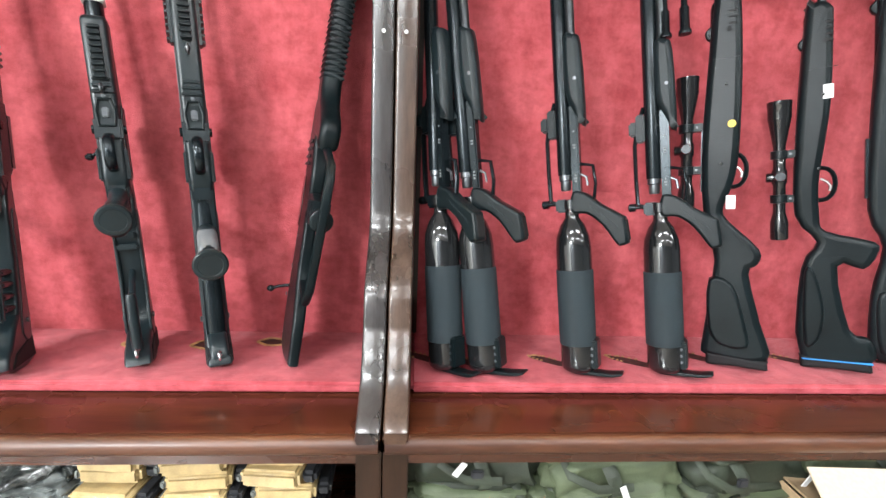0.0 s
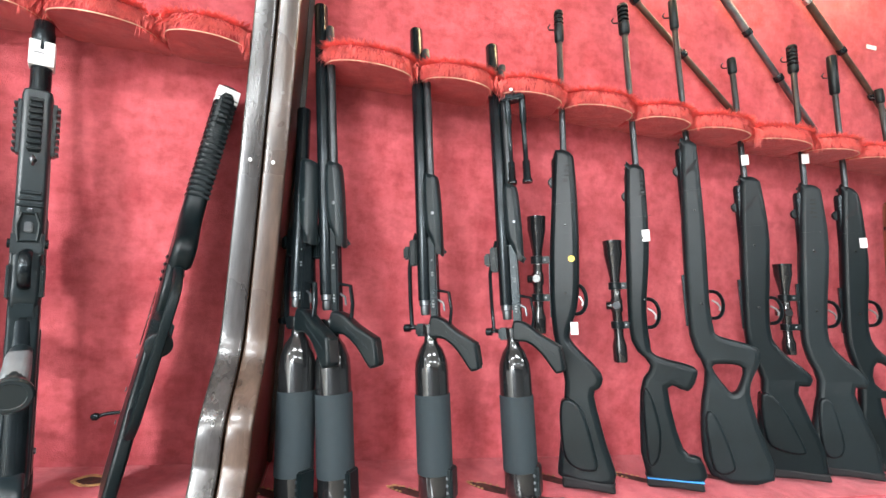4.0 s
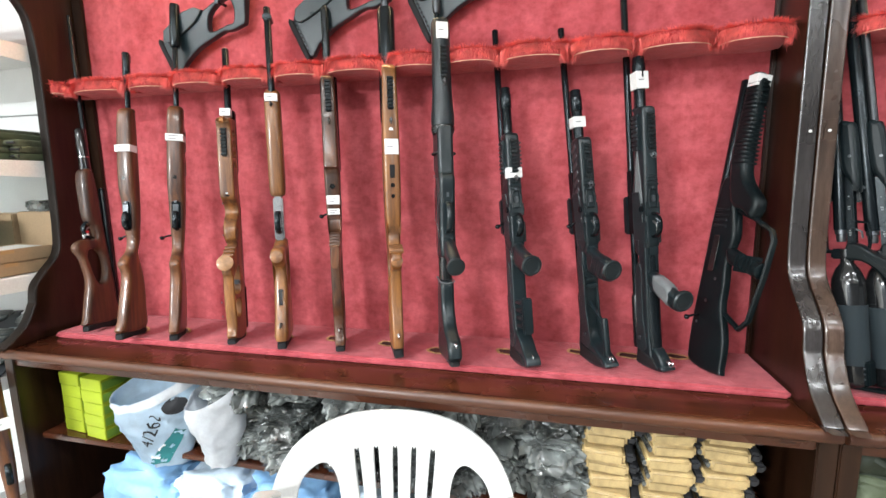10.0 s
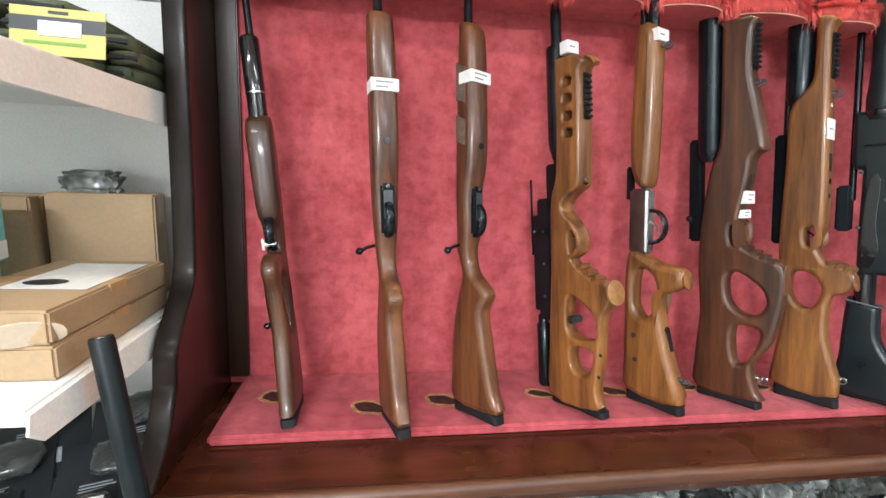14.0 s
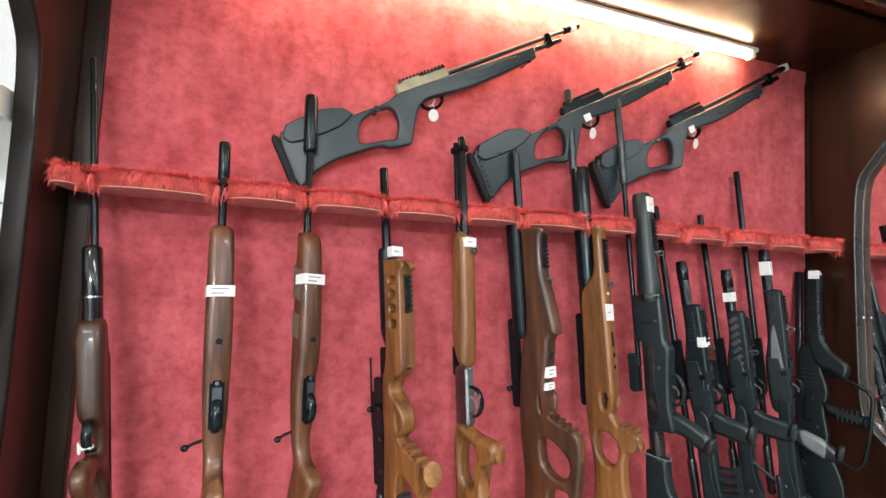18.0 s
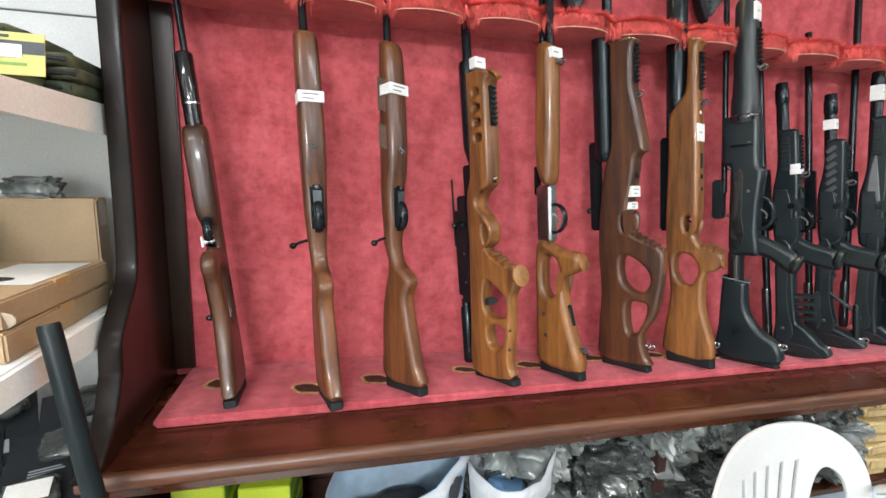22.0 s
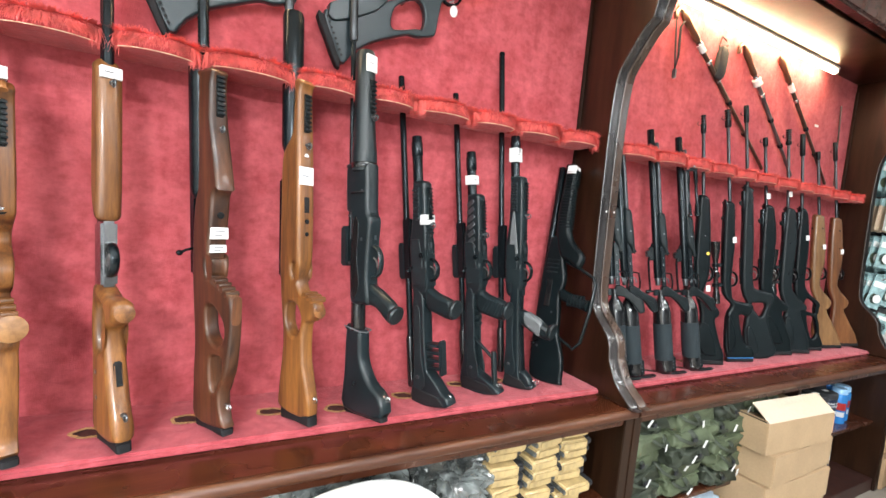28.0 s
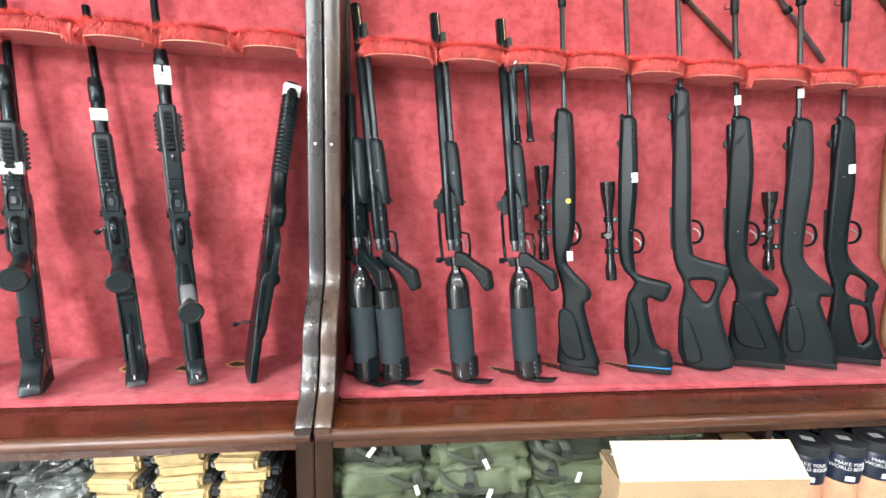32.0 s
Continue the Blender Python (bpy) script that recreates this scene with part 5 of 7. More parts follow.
S_WOOD = [(-0.032, 0.834, 0.006), (0.016, 0.834, 0.006), (0.023, 0.80), (0.026, 0.63), (0.014, 0.51), (-0.008, 0.395), (0.055, 0.297), (0.042, 0.252), (0.030, 0.222), (0.106, 0.020), (-0.022, 0.020), (-0.056, 0.10), (-0.034, 0.286), (-0.056, 0.39), (-0.050, 0.62)]
spring_rifle((0.644, 1.066, 2.079), foot_from_toe(0.795, 0.890, 55), 55, "black synthetic break-barrel air rifle with scope and yellow sticker", S_PLAIN, POLYMER, 0.83, sticker=True, guard=(0.024, 0.445), slots=3, scoped=(0.36, 0.66), tag=(0.004, 0.36), panel=[(-0.026, 0.20), (0.020, 0.19), (0.046, 0.10), (0.050, 0.05), (0.0, 0.05), (-0.026, 0.09)])
spring_rifle((0.840, 1.071, 2.142), foot_from_toe(1.028, 0.878, 55), 55, "black pistol-grip break-barrel air rifle with scope and blue butt line", S_GRIP, POLYMER, 0.82, panel=[(-0.030, 0.225), (-0.012, 0.225), (0.006, 0.14), (-0.004, 0.07), (-0.030, 0.06)],
             guard=(0.008, 0.425), brake_r=0.015, slots=4, scoped=(0.30, 0.62), tag=(0.0, 0.61), line=True)
spring_rifle((1.009, 1.080, 2.197), foot_from_toe(1.238, 0.886, 55, 0.112), 55, "black thumbhole break-barrel air rifle with open triangular butt", S_OPEN, POLYMER_GREY, 0.915, panel=[(-0.024, 0.16), (0.0, 0.17), (0.030, 0.07), (0.030, 0.03), (-0.016, 0.03)], holes=[[(0.010, 0.288), (0.040, 0.294), (0.072, 0.286), (0.060, 0.246), (0.048, 0.230), (0.036, 0.242)]], guard=(0.030, 0.455), pad=False)
spring_rifle((1.229, 1.080, 2.066), foot_from_toe(1.432, 0.894, 55, 0.110), 55, "black sporter break-barrel air rifle with raised cheek panel", S_SWEPT, POLYMER, 0.835, panel=[(-0.022, 0.22), (0.020, 0.20), (0.060, 0.10), (0.064, 0.07), (0.020, 0.07), (-0.022, 0.10)], guard=(0.036, 0.45), brake_len=0.05, tag=(-0.008, 0.87))
spring_rifle((1.456, 1.081, 2.149), foot_from_toe(1.625, 0.892, 55, 0.112), 55, "black break-barrel air rifle with slotted muzzle brake and scope behind", S_SWEPT, POLYMER_GREY, 0.835, panel=[(-0.020, 0.20), (0.010, 0.20), (0.030, 0.09), (0.010, 0.05), (-0.022, 0.07)], guard=(0.036, 0.45), brake_r=0.015, slots=5, scoped=(0.33, 0.60), tag=(-0.008, 0.90))
spring_rifle((1.625, 1.085, 2.150), foot_from_toe(1.822, 0.905, 55, 0.118), 55, "black skeleton-stock break-barrel air rifle with long muzzle weight", S_SKEL, POLYMER, 0.85, holes=[[(0.030, 0.31), (0.070, 0.275), (0.066, 0.225), (0.022, 0.255)], [(0.030, 0.205), (0.068, 0.190), (0.078, 0.11), (0.052, 0.08)]], guard=(0.034, 0.46), brake_r=0.014, brake_len=0.13, tag=(0.012, 0.66))
spring_rifle((1.845, 1.090, 2.080), foot_from_toe(2.060, 0.903, 55, 0.108), 55, "tan beech break-barrel air rifle with plain sporter stock", S_WOOD, TAN_WOOD, 0.835, guard=(0.014, 0.47), brake_len=0.05, tag=(0.004, 0.62))
spring_rifle((2.050, 1.095, 2.169), foot_from_toe(2.285, 0.900, 55, 0.108), 55, "reddish beech break-barrel air rifle beside the end panel", S_WOOD, RED_WOOD, 0.835, guard=(0.014, 0.47), brake_len=0.12, tag=(0.006, 0.60))


# Three black rifles hung aslant on the velvet above the rail
def wall_rifle(butt, angle, label, labelled=False):
    a = Vector((math.cos(radians(angle)), 0, math.sin(radians(angle))))
    b = Vector((math.sin(radians(angle)), 0, -math.cos(radians(angle))))
    m = Matrix((b, a.cross(b), a)).transposed().to_4x4()
    m.translation = butt
    g = thing("wall_air_rifle", m, label, "air rifle", "air rifles hung above the rail")
    stock(g, [(-0.030, 0.016), (-0.040, 0.05), (-0.034, 0.10), (-0.024, 0.18), (-0.020, 0.25), (-0.022, 0.34), (-0.034, 0.39), (-0.030, 0.58), (-0.026, 0.80), (-0.025, 0.880, 0.006), (0.012, 0.872, 0.006), (0.021, 0.74), (0.026, 0.60), (0.014, 0.47), (0.026, 0.425), (0.062, 0.395), (0.112, 0.360), (0.116, 0.342), (0.106, 0.292),
              (0.090, 0.262), (0.084, 0.20), (0.080, 0.13), (0.092, 0.06), (0.108, 0.006)], WALL_POLYMER, 0.040, [[(0.030, 0.225), (0.0, 0.262), (-0.002, 0.335), (0.040, 0.345), (0.084, 0.318), (0.078, 0.292), (0.062, 0.220)]], 0.006)
    part("butt_pad", slab([(-0.031, 0.015), (-0.036, -0.004), (0.03, -0.008), (0.112, -0.012), (0.108, 0.005)], 0.034, 0.005, steps=2), RUBBER, g, "black rubber butt pad")
    part("cheek_rest", slab([(-0.026, 0.024, 0.004), (-0.056, 0.046, 0.006), (-0.064, 0.150, 0.008), (-0.048, 0.208, 0.008), (-0.020, 0.230, 0.004), (0.000, 0.18), (0.002, 0.10), (-0.004, 0.04)], 0.045, 0.004, steps=2), WALL_POLYMER, g, "raised faceted cheek piece")
    part("receiver", joined([block(-0.058, -0.026, -0.013, 0.013, 0.38, 0.56, 0.005), block(-0.064, -0.050, -0.009, 0.009, 0.41, 0.47, 0.003)]), STEEL if labelled else WARM_LIT_STEEL, g)
    part("fore_end_panel", slab([(-0.014, 0.62), (0.010, 0.63), (0.006, 0.78), (-0.014, 0.80)], 0.0415, 0.002), WALL_POLYMER, g)
    rail_teeth(g, -0.060, 0.40, 0.56, 0.014, STEEL, -1)
    barrel(g, 0.56, 1.00, 0.010, -0.018, name="air_tube")
    barrel(g, 0.56, 1.08, 0.0075, -0.042, mat=BARREL_GREY)
    part("barrel_band", block(-0.052, -0.006, -0.012, 0.012, 0.94, 0.96, 0.003), STEEL, g)
    brake(g, 1.02, 1.09, 0.012, STEEL, x=-0.042)
    trigger_guard(g, 0.018, 0.475, 0.026, 0.036)
    part("safety_tag", lathe([(0.018, 0), (0.018, 0.001)], 14), PAPER, g, "round white paper tag", pose(0.064, -0.012, 0.455, 80, 0, 20))
    part("cord", tube([(0.030, 0, 0.475), (0.044, -0.006, 0.468), (0.054, -0.010, 0.462)], 0.001, 5), PAPER, g)
    part("muzzle_tag", block(-0.058, -0.028, -0.013, 0.013, 1.045, 1.072, 0.004), PAPER, g, "yellowed masking tape")
    if labelled:
        part("price_label", block(-0.004, 0.020, -0.0222, -0.0208, 0.44, 0.468, 0), PAPER, g, "white square price label")
        for k in range(8):
            part("butt_hole", lathe([(0.004, 0), (0.004, 0.0012)], 10), RUBBER, g, "", pose(-0.022 + 0.016 * k, -0.0195, 0.022 - 0.001 * k, 90, 0, 0))
    for z in (0.30, 0.84):
        part("wall_peg", lathe([(0.006, 0), (0.006, 0.045), (0.009, 0.046), (0.009, 0.050)], 10), STEEL, g, "", pose(0.012 if z > 0.5 else -0.012, 0.035, z, 90, 0, 0))
    return g


wall_rifle((-2.208, 1.088, 1.957), 28.8, "black thumbhole air rifle hung aslant on red velvet")
wall_rifle((-1.640, 1.088, 1.980), 29.2, "black thumbhole air rifle with white price label, hung aslant", True)
wall_rifle((-1.190, 1.088, 2.007), 29.0, "black thumbhole air rifle with white price label, hung aslant", True)


# ---------------------------------------------------------------- padded barrel rails
RAIL_Z = 1.824


def barrel_rail(x0, x1, stops, bay):
    rail = thing("barrel_rail", pose(0, 0, 0), "scalloped barrel rail padded in red velvet with fringe and gold piping", "gun rail", "padded barrel rails")
    edges = [x0] + sorted(stops) + [x1]
    hairs = []
    rnd = random.Random(4 + bay)
    for a, b in zip(edges, edges[1:]):
        if b - a < 0.06:
            continue
        a, b = a + 0.009, b - 0.009
        w, front = b - a, 0.966
        ring = [(a, 1.128), (a, front + 0.074), (a + 0.02 * w, front + 0.050), (a + 0.10 * w, front + 0.024), (a + 0.28 * w, front + 0.006), (a + 0.5 * w, front), (a + 0.72 * w, front + 0.006), (b - 0.10 * w, front + 0.024), (b - 0.02 * w, front + 0.050), (b, front + 0.074), (b, 1.128)]
        part("pad", slab(ring, 0.040, 0.005, steps=3), PAD_VELVET, rail, "", pose(0, 0, RAIL_Z, -90, 0, 0))
        round_line = [tuple(q) for q in smoothed(ring, 3)]
        round_line = [q for q in round_line if q[1] < front + 0.090]
        start = min(range(len(round_line)), key=lambda k: (round_line[k][0] > a + 0.01 * w, -round_line[k][1]))
        round_line = round_line[start:] + round_line[:start]
        for level, fat in ((-0.0190, 0.0012),):
            part("piping", tube([(x, y - 0.0015, RAIL_Z + level) for x, y in round_line], fat, 6), GOLD, rail, "stitched gold braid")
        tufts = [rnd.random() for k in range(9)]
        for k in range(int(w * 14000)):
            t = rnd.random()
            if bay == 1 and rnd.random() < 0.55:
                t = min(0.999, max(0.0, rnd.choice(tufts) + rnd.gauss(0, 0.03)))
            i = min(int(t * 8), 7)
            p, q = Vector(ring[1 + i]), Vector(ring[2 + i])
            p = p.lerp(q, t * 8 - i)
            corner = i in (0, 1, 6, 7)
            out = Vector((p.x - (a + b) / 2, (p.y - 1.03) * 2.2)).normalized()
            z0 = RAIL_Z + rnd.uniform(0.002, 0.020)
            if bay == 1:
                drop = rnd.uniform(0.008, 0.030) + (rnd.uniform(0.0, 0.028) if corner and rnd.random() < 0.45 else 0)
                far, skew = rnd.uniform(0.004, 0.014), rnd.gauss(0, 0.008)
            else:
                drop, far, skew = rnd.uniform(0.010, 0.034), rnd.uniform(0.003, 0.014), rnd.gauss(0, 0.007)
            if rnd.random() < 0.30:  # strands that stand up from the upper edge
                z0, drop, far, skew = RAIL_Z + 0.017, rnd.uniform(-0.016, 0.006), rnd.uniform(0.003, 0.017), rnd.gauss(0, 0.009)
            tip = Vector((p.x + out.x * far + skew, p.y + out.y * far, z0 - drop))
            hairs.append((Vector((p.x, p.y + 0.002, z0)), tip))
        if bay == 1 or rnd.random() < 0.5:  # frayed tufts that hang at the corners
            for corner_x, way in ((a, -1), (b, 1)):
                long = rnd.uniform(0.018, 0.050)
                for k in range(rnd.choice((30, 60, 90))):
                    root = Vector((corner_x + rnd.uniform(-0.004, 0.012) * -way, front + 0.034 + rnd.uniform(-0.012, 0.020), RAIL_Z + rnd.uniform(-0.010, 0.012)))
                    hairs.append((root, root + Vector((way * rnd.uniform(0.0, 0.010) + rnd.gauss(0, 0.006), -rnd.uniform(0.002, 0.014), -long * rnd.uniform(0.4, 1.0)))))
    verts, faces = [], []
    for p, q in hairs:
        d = Vector((q.y - p.y, p.x - q.x, 0))
        d = d.normalized() * 0.0016 if d.length > 1e-6 else Vector((0.0016, 0, 0))
        k = len(verts)
        verts += [p - d, p + d, p + Vector((0, 0.0008, 0.001)), q]
        faces += [(k, k + 1, k + 3), (k + 1, k + 2, k + 3), (k + 2, k, k + 3)]
    me = bpy.data.meshes.new("fringe")
    me.from_pydata([tuple(v) for v in verts], [], faces)
    tagged(part("fringe", me, FRINGE, rail, "frayed red fringe"), kind="stuff")
    return rail


barrel_rail(BAY1[0] + 0.002, BAY1[1] - 0.004, RAIL_X[1] + [-0.285], 1)
barrel_rail(BAY2[0] + 0.004, BAY2[1] - 0.038, RAIL_X[2], 2)

# Slots behind the butts, drawn as dark patches on the velvet floor, trimmed with a chain of gold lace
rnd = random.Random(23)


def lace(path, loop, wire):
    """A row of small loops laid flat along a closed path."""
    loops = []
    for q in path:
        turn = rnd.uniform(0, 6.28)
        ring = [(q[0] + loop * math.cos(turn + k * 1.0472), q[1] + loop * math.sin(turn + k * 1.0472) * rnd.uniform(0.7, 1.0), q[2] + rnd.uniform(0, 0.0012)) for k in range(6)]
        loops.append(tube(ring, wire, 4, closed=True))
    return joined(loops)


for bay, x, y, phi in BUTTS:
    cab = cabinet_one if bay == 1 else cabinet_two
    if bay == 1:
        a0, wide = radians(-18 + rnd.uniform(-8, 8)), rnd.uniform(0.036, 0.044)
        deep, px, py = wide * rnd.uniform(0.40, 0.50), x - 0.046, y + 0.058
    else:
        a0, wide = radians(-34 + rnd.uniform(-5, 5)), rnd.uniform(0.060, 0.072)
        deep, px, py = rnd.uniform(0.010, 0.013), x - 0.030, y + 0.045
    ring, bed = [], []
    count = 30
    for k in range(count):
        a = 2 * math.pi * k / count
        w = 1 + 0.05 * math.sin(5 * a + x * 9) + rnd.uniform(-0.04, 0.04)
        u, v = wide * w * math.cos(a), deep * w * math.sin(a) * (1.25 - 0.25 * math.cos(a))
        q = (px + u * math.cos(a0) - v * math.sin(a0), py + u * math.sin(a0) + v * math.cos(a0))
        ring.append((*q, FLOOR_Z + 0.0022))
        bed.append(q)
    trim = ring if bay == 1 else ring[count // 4 + 1:count // 4 * 3]
    part("slot_braid", lace(trim, 0.0042 if bay == 1 else 0.003, 0.0011 if bay == 1 else 0.0008), LACE, cab, "chain of frayed gold lace round a butt slot")
    # flat sheet; the shade inside the slot is put into its colour
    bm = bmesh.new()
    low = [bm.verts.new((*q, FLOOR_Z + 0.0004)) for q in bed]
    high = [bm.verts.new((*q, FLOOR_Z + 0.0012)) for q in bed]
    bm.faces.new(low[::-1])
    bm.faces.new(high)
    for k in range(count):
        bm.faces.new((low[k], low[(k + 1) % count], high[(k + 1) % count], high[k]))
    part("butt_slot", bm, SLOT_SHADE, cab, "dark patch with a butt slot's inner shade in its colour")


# ---------------------------------------------------------------- hiking staffs above the second rail
BRONZE = plain("brown_staff", (0.06, 0.035, 0.025), 0.35, 0.3, 0.4, 30, 200, 0.1)
STRAP = plain("black_webbing", (0.02, 0.02, 0.022), 0.8, 0, 0.3, 30, 500, 0.4)
for (xa, za), (xb, zb), look_label, kinds in (((0.464, 2.525), (1.300, 1.905), "brown metal hiking staff with cork grip, hung aslant with a loop", "a"), ((0.985, 2.490), (1.615, 1.905), "pale metal hiking staff with cork grip and wrist strap, hung aslant", "b"),
                                              ((1.330, 2.525), (2.040, 1.905), "dark slim hiking staff hung aslant on red velvet", "c"), ((2.095, 2.430), (2.160, 1.905), "thin dark cleaning rod leaning in the cabinet corner", "d")):
    d = Vector((xb - xa, 0, zb - za))
    staff = thing("hiking_staff" if kinds != "d" else "cleaning_rod", Matrix.LocRotScale((xa, 1.112, za), Vector((0, 0, -1)).rotation_difference(d.normalized()), None),
                  look_label, "walking stick" if kinds != "d" else "rod", "staffs above the rail")
    n = d.length
    r = 0.011 if kinds != "d" else 0.005
    part("shaft", lathe([(r * 0.7, -n), (r * 0.8, -n + 0.01), (r * 0.8, -n * 0.55), (r, -n * 0.54), (r, -0.16), (r, -0.02)], 14), STEEL_GREY if kinds == "b" else BRONZE, staff)
    if kinds != "d":
        part("grip", lathe([(r * 1.1, -0.16), (r * 1.5, -0.15), (r * 1.3, -0.09), (r * 1.6, -0.03), (r * 1.2, 0.0), (r * 0.6, 0.012)], 16), WALNUT_DARK, staff)
        for z in (-0.19, -0.30, -n * 0.54, -n * 0.75):
            part("collar", lathe([(r * 1.15, z), (r * 1.25, z + 0.003), (r * 1.25, z + 0.018), (r * 1.15, z + 0.02)], 14), SILVER if z in (-0.19, -0.30) else STEEL, staff)
        fat = 2.1 if kinds == "b" else 1.4
        part("paper_wrap", lathe([(r * 1.35, -0.225), (r * fat, -0.221), (r * fat * 0.9, -0.200), (r * fat, -0.186), (r * 1.35, -0.180)], 14), PAPER, staff, "white paper wrapped round the shaft")
        if kinds != "c":
            part("crook", tube([(0, 0, -0.012), (0, 0, 0.018), (-0.018, -0.002, 0.040), (-0.046, -0.004, 0.040), (-0.064, -0.004, 0.016)], 0.0105, 10), WALNUT_DARK, staff, "curved handle")
for x, z, drop in ((0.455, 2.50, 0.24), (0.80, 2.47, 0.16)):
    strap = thing("wrist_strap", pose(x, 1.112, z), "black webbing wrist strap with metal clip, hanging from a staff", "strap", "staff straps")
    part("loop", tube([(0.02, 0, 0.02), (-0.02, 0, 0.03), (-0.035, 0, -0.02), (-0.02, -0.004, -drop * 0.7), (-0.010, -0.004, -drop), (0.004, -0.004, -drop * 0.7), (0.0, 0, -0.04), (0.03, 0, 0.0)], 0.006, 8, 0.5), STRAP, strap)
    part("clip", block(-0.020, 0.002, -0.012, 0.004, -drop - 0.04, -drop + 0.005, 0.005), STEEL_GREY, strap)
    if drop < 0.2:
        part("pouch", pillow(0.075, 0.034, 0.17, 5, 0.12, 2.2, 0.6, 3), STRAP, strap, "black cloth pouch", pose(-0.012, -0.006, -0.10, 0, 8, 0), 70)
note = thing("paper_note", pose(1.86, 1.127, 2.245), "small white paper label pinned to red velvet", "label")
part("sheet", block(-0.022, 0.022, -0.001, 0.001, -0.007, 0.007, 0), PAPER, note)

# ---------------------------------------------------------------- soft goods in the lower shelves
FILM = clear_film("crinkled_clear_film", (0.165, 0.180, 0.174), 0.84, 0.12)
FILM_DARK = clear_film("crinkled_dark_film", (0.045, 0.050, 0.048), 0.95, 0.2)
OLIVE = plain("olive_canvas", (0.080, 0.100, 0.056), 0.6, 0, 0.35, 12, 350, 0.5)
OLIVE_DARK = plain("dark_olive_canvas", (0.030, 0.038, 0.025), 0.6, 0, 0.35, 12, 350, 0.5)
TAN = plain("tan_fabric", (0.46, 0.34, 0.160), 0.4, 0, 0.25, 25, 300, 0.3, 0.4)
BLACK_CLOTH = plain("black_cloth", (0.020, 0.021, 0.024), 0.75, 0, 0.4, 25, 300, 0.4)
BAG_WHITE = plain("white_carrier_film", (0.46, 0.57, 0.67), 0.35, 0, 0.1, 8, 60, 0.3)
BAG_BLUE = plain("blue_carrier_film", (0.22, 0.42, 0.68), 0.35, 0, 0.2, 8, 60, 0.3)
TEAL_PRINT = plain("teal_print", (0.02, 0.16, 0.17), 0.5)
LIME = plain("lime_carton", (0.31, 0.39, 0.022), 0.4, 0, 0.08, 12, 200, 0.05)
LIME_SIDE = plain("green_carton_edge", (0.16, 0.30, 0.04), 0.5)
CARD = plain("brown_cardboard", (0.38, 0.265, 0.155), 0.7, 0, 0.10, 6, 120, 0.15)
CARD_FLOOR = plain("shipping_cardboard", (0.34, 0.225, 0.125), 0.7, 0, 0.15, 6, 120, 0.15)
CARD_PALE = plain("pale_cardboard", (0.56, 0.46, 0.35), 0.7, 0, 0.06, 6, 120, 0.12)
CARD_DARK = plain("inner_cardboard", (0.20, 0.13, 0.08), 0.8)
TAPE = plain("brown_parcel_tape", (0.42, 0.26, 0.12), 0.3, 0, 0.08)
PRINT_RED = plain("red_print", (0.45, 0.10, 0.06), 0.7)


def soft_packet(name, place, size, seed, mat, label, category, group, lumps=0.22, freq=3.0, turn=0, squeeze=0.55, cuts=4, crease=0.0):
    ob = part(name, pillow(*size, seed, lumps, freq, squeeze, cuts, crease), mat, None, "", None, 70 if not crease else 60)
    ob.matrix_world = pose(*place, 0, 0, turn)
    return tagged(ob, label, category, group)


rnd = random.Random(11)
# crumpled goods in clear film, two deep along the first cabinet's shelf
for col in range(9):
    for row in range(3):
        x = -1.86 + col * 0.142 + rnd.uniform(-0.03, 0.03)
        if -1.45 < x < -1.35 or col == 0:
            x += 0.07
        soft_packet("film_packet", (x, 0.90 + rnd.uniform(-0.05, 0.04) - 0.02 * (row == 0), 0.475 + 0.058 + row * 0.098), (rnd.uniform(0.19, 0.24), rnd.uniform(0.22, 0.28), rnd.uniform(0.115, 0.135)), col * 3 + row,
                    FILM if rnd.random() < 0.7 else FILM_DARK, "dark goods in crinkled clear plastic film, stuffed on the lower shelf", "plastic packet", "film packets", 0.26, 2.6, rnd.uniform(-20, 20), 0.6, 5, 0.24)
# tan packs in three stacks
for col in range(3):
    for row in range(7):
        z = 0.478 + row * 0.0405
        pack = thing("tan_pack", pose(-0.555 + col * 0.155 + rnd.uniform(-0.012, 0.012), 0.86 + rnd.uniform(-0.02, 0.02), z, 0, rnd.uniform(-2, 2), rnd.uniform(-7, 7)), "tan fabric pack with black clip end, stacked on the lower shelf", "pouch", "tan packs")
        part("body", block(-0.058, 0.058, -0.085, 0.085, 0.001, 0.0385, 0.009, 3), TAN, pack)
        part("film_end", block(-0.066, -0.056, -0.080, 0.080, 0.010, 0.026, 0.003), FILM, pack, "crimped clear film end")
        part("clip", block(0.056, 0.086, -0.07, 0.04, 0.006, 0.032, 0.007), BLACK_CLOTH, pack, "black clip end")
# lime cartons
for col in range(2):
    for row in range(5):
        box = thing("lime_carton", pose(-2.545 + col * 0.135 + rnd.uniform(-0.004, 0.004), 0.885 - 0.025 * col, 0.4765 + row * 0.0485, 0, 0, -6 + rnd.uniform(-1.5, 1.5)), "bright lime green cardboard carton in a stack", "box", "lime cartons")
        part("carton", block(-0.055, 0.055, -0.08, 0.08, 0, 0.0475, 0.002), LIME, box)
        part("print_band", block(0.0552, 0.0558, -0.075, 0.075, 0.008, 0.038, 0), LIME_SIDE, box)


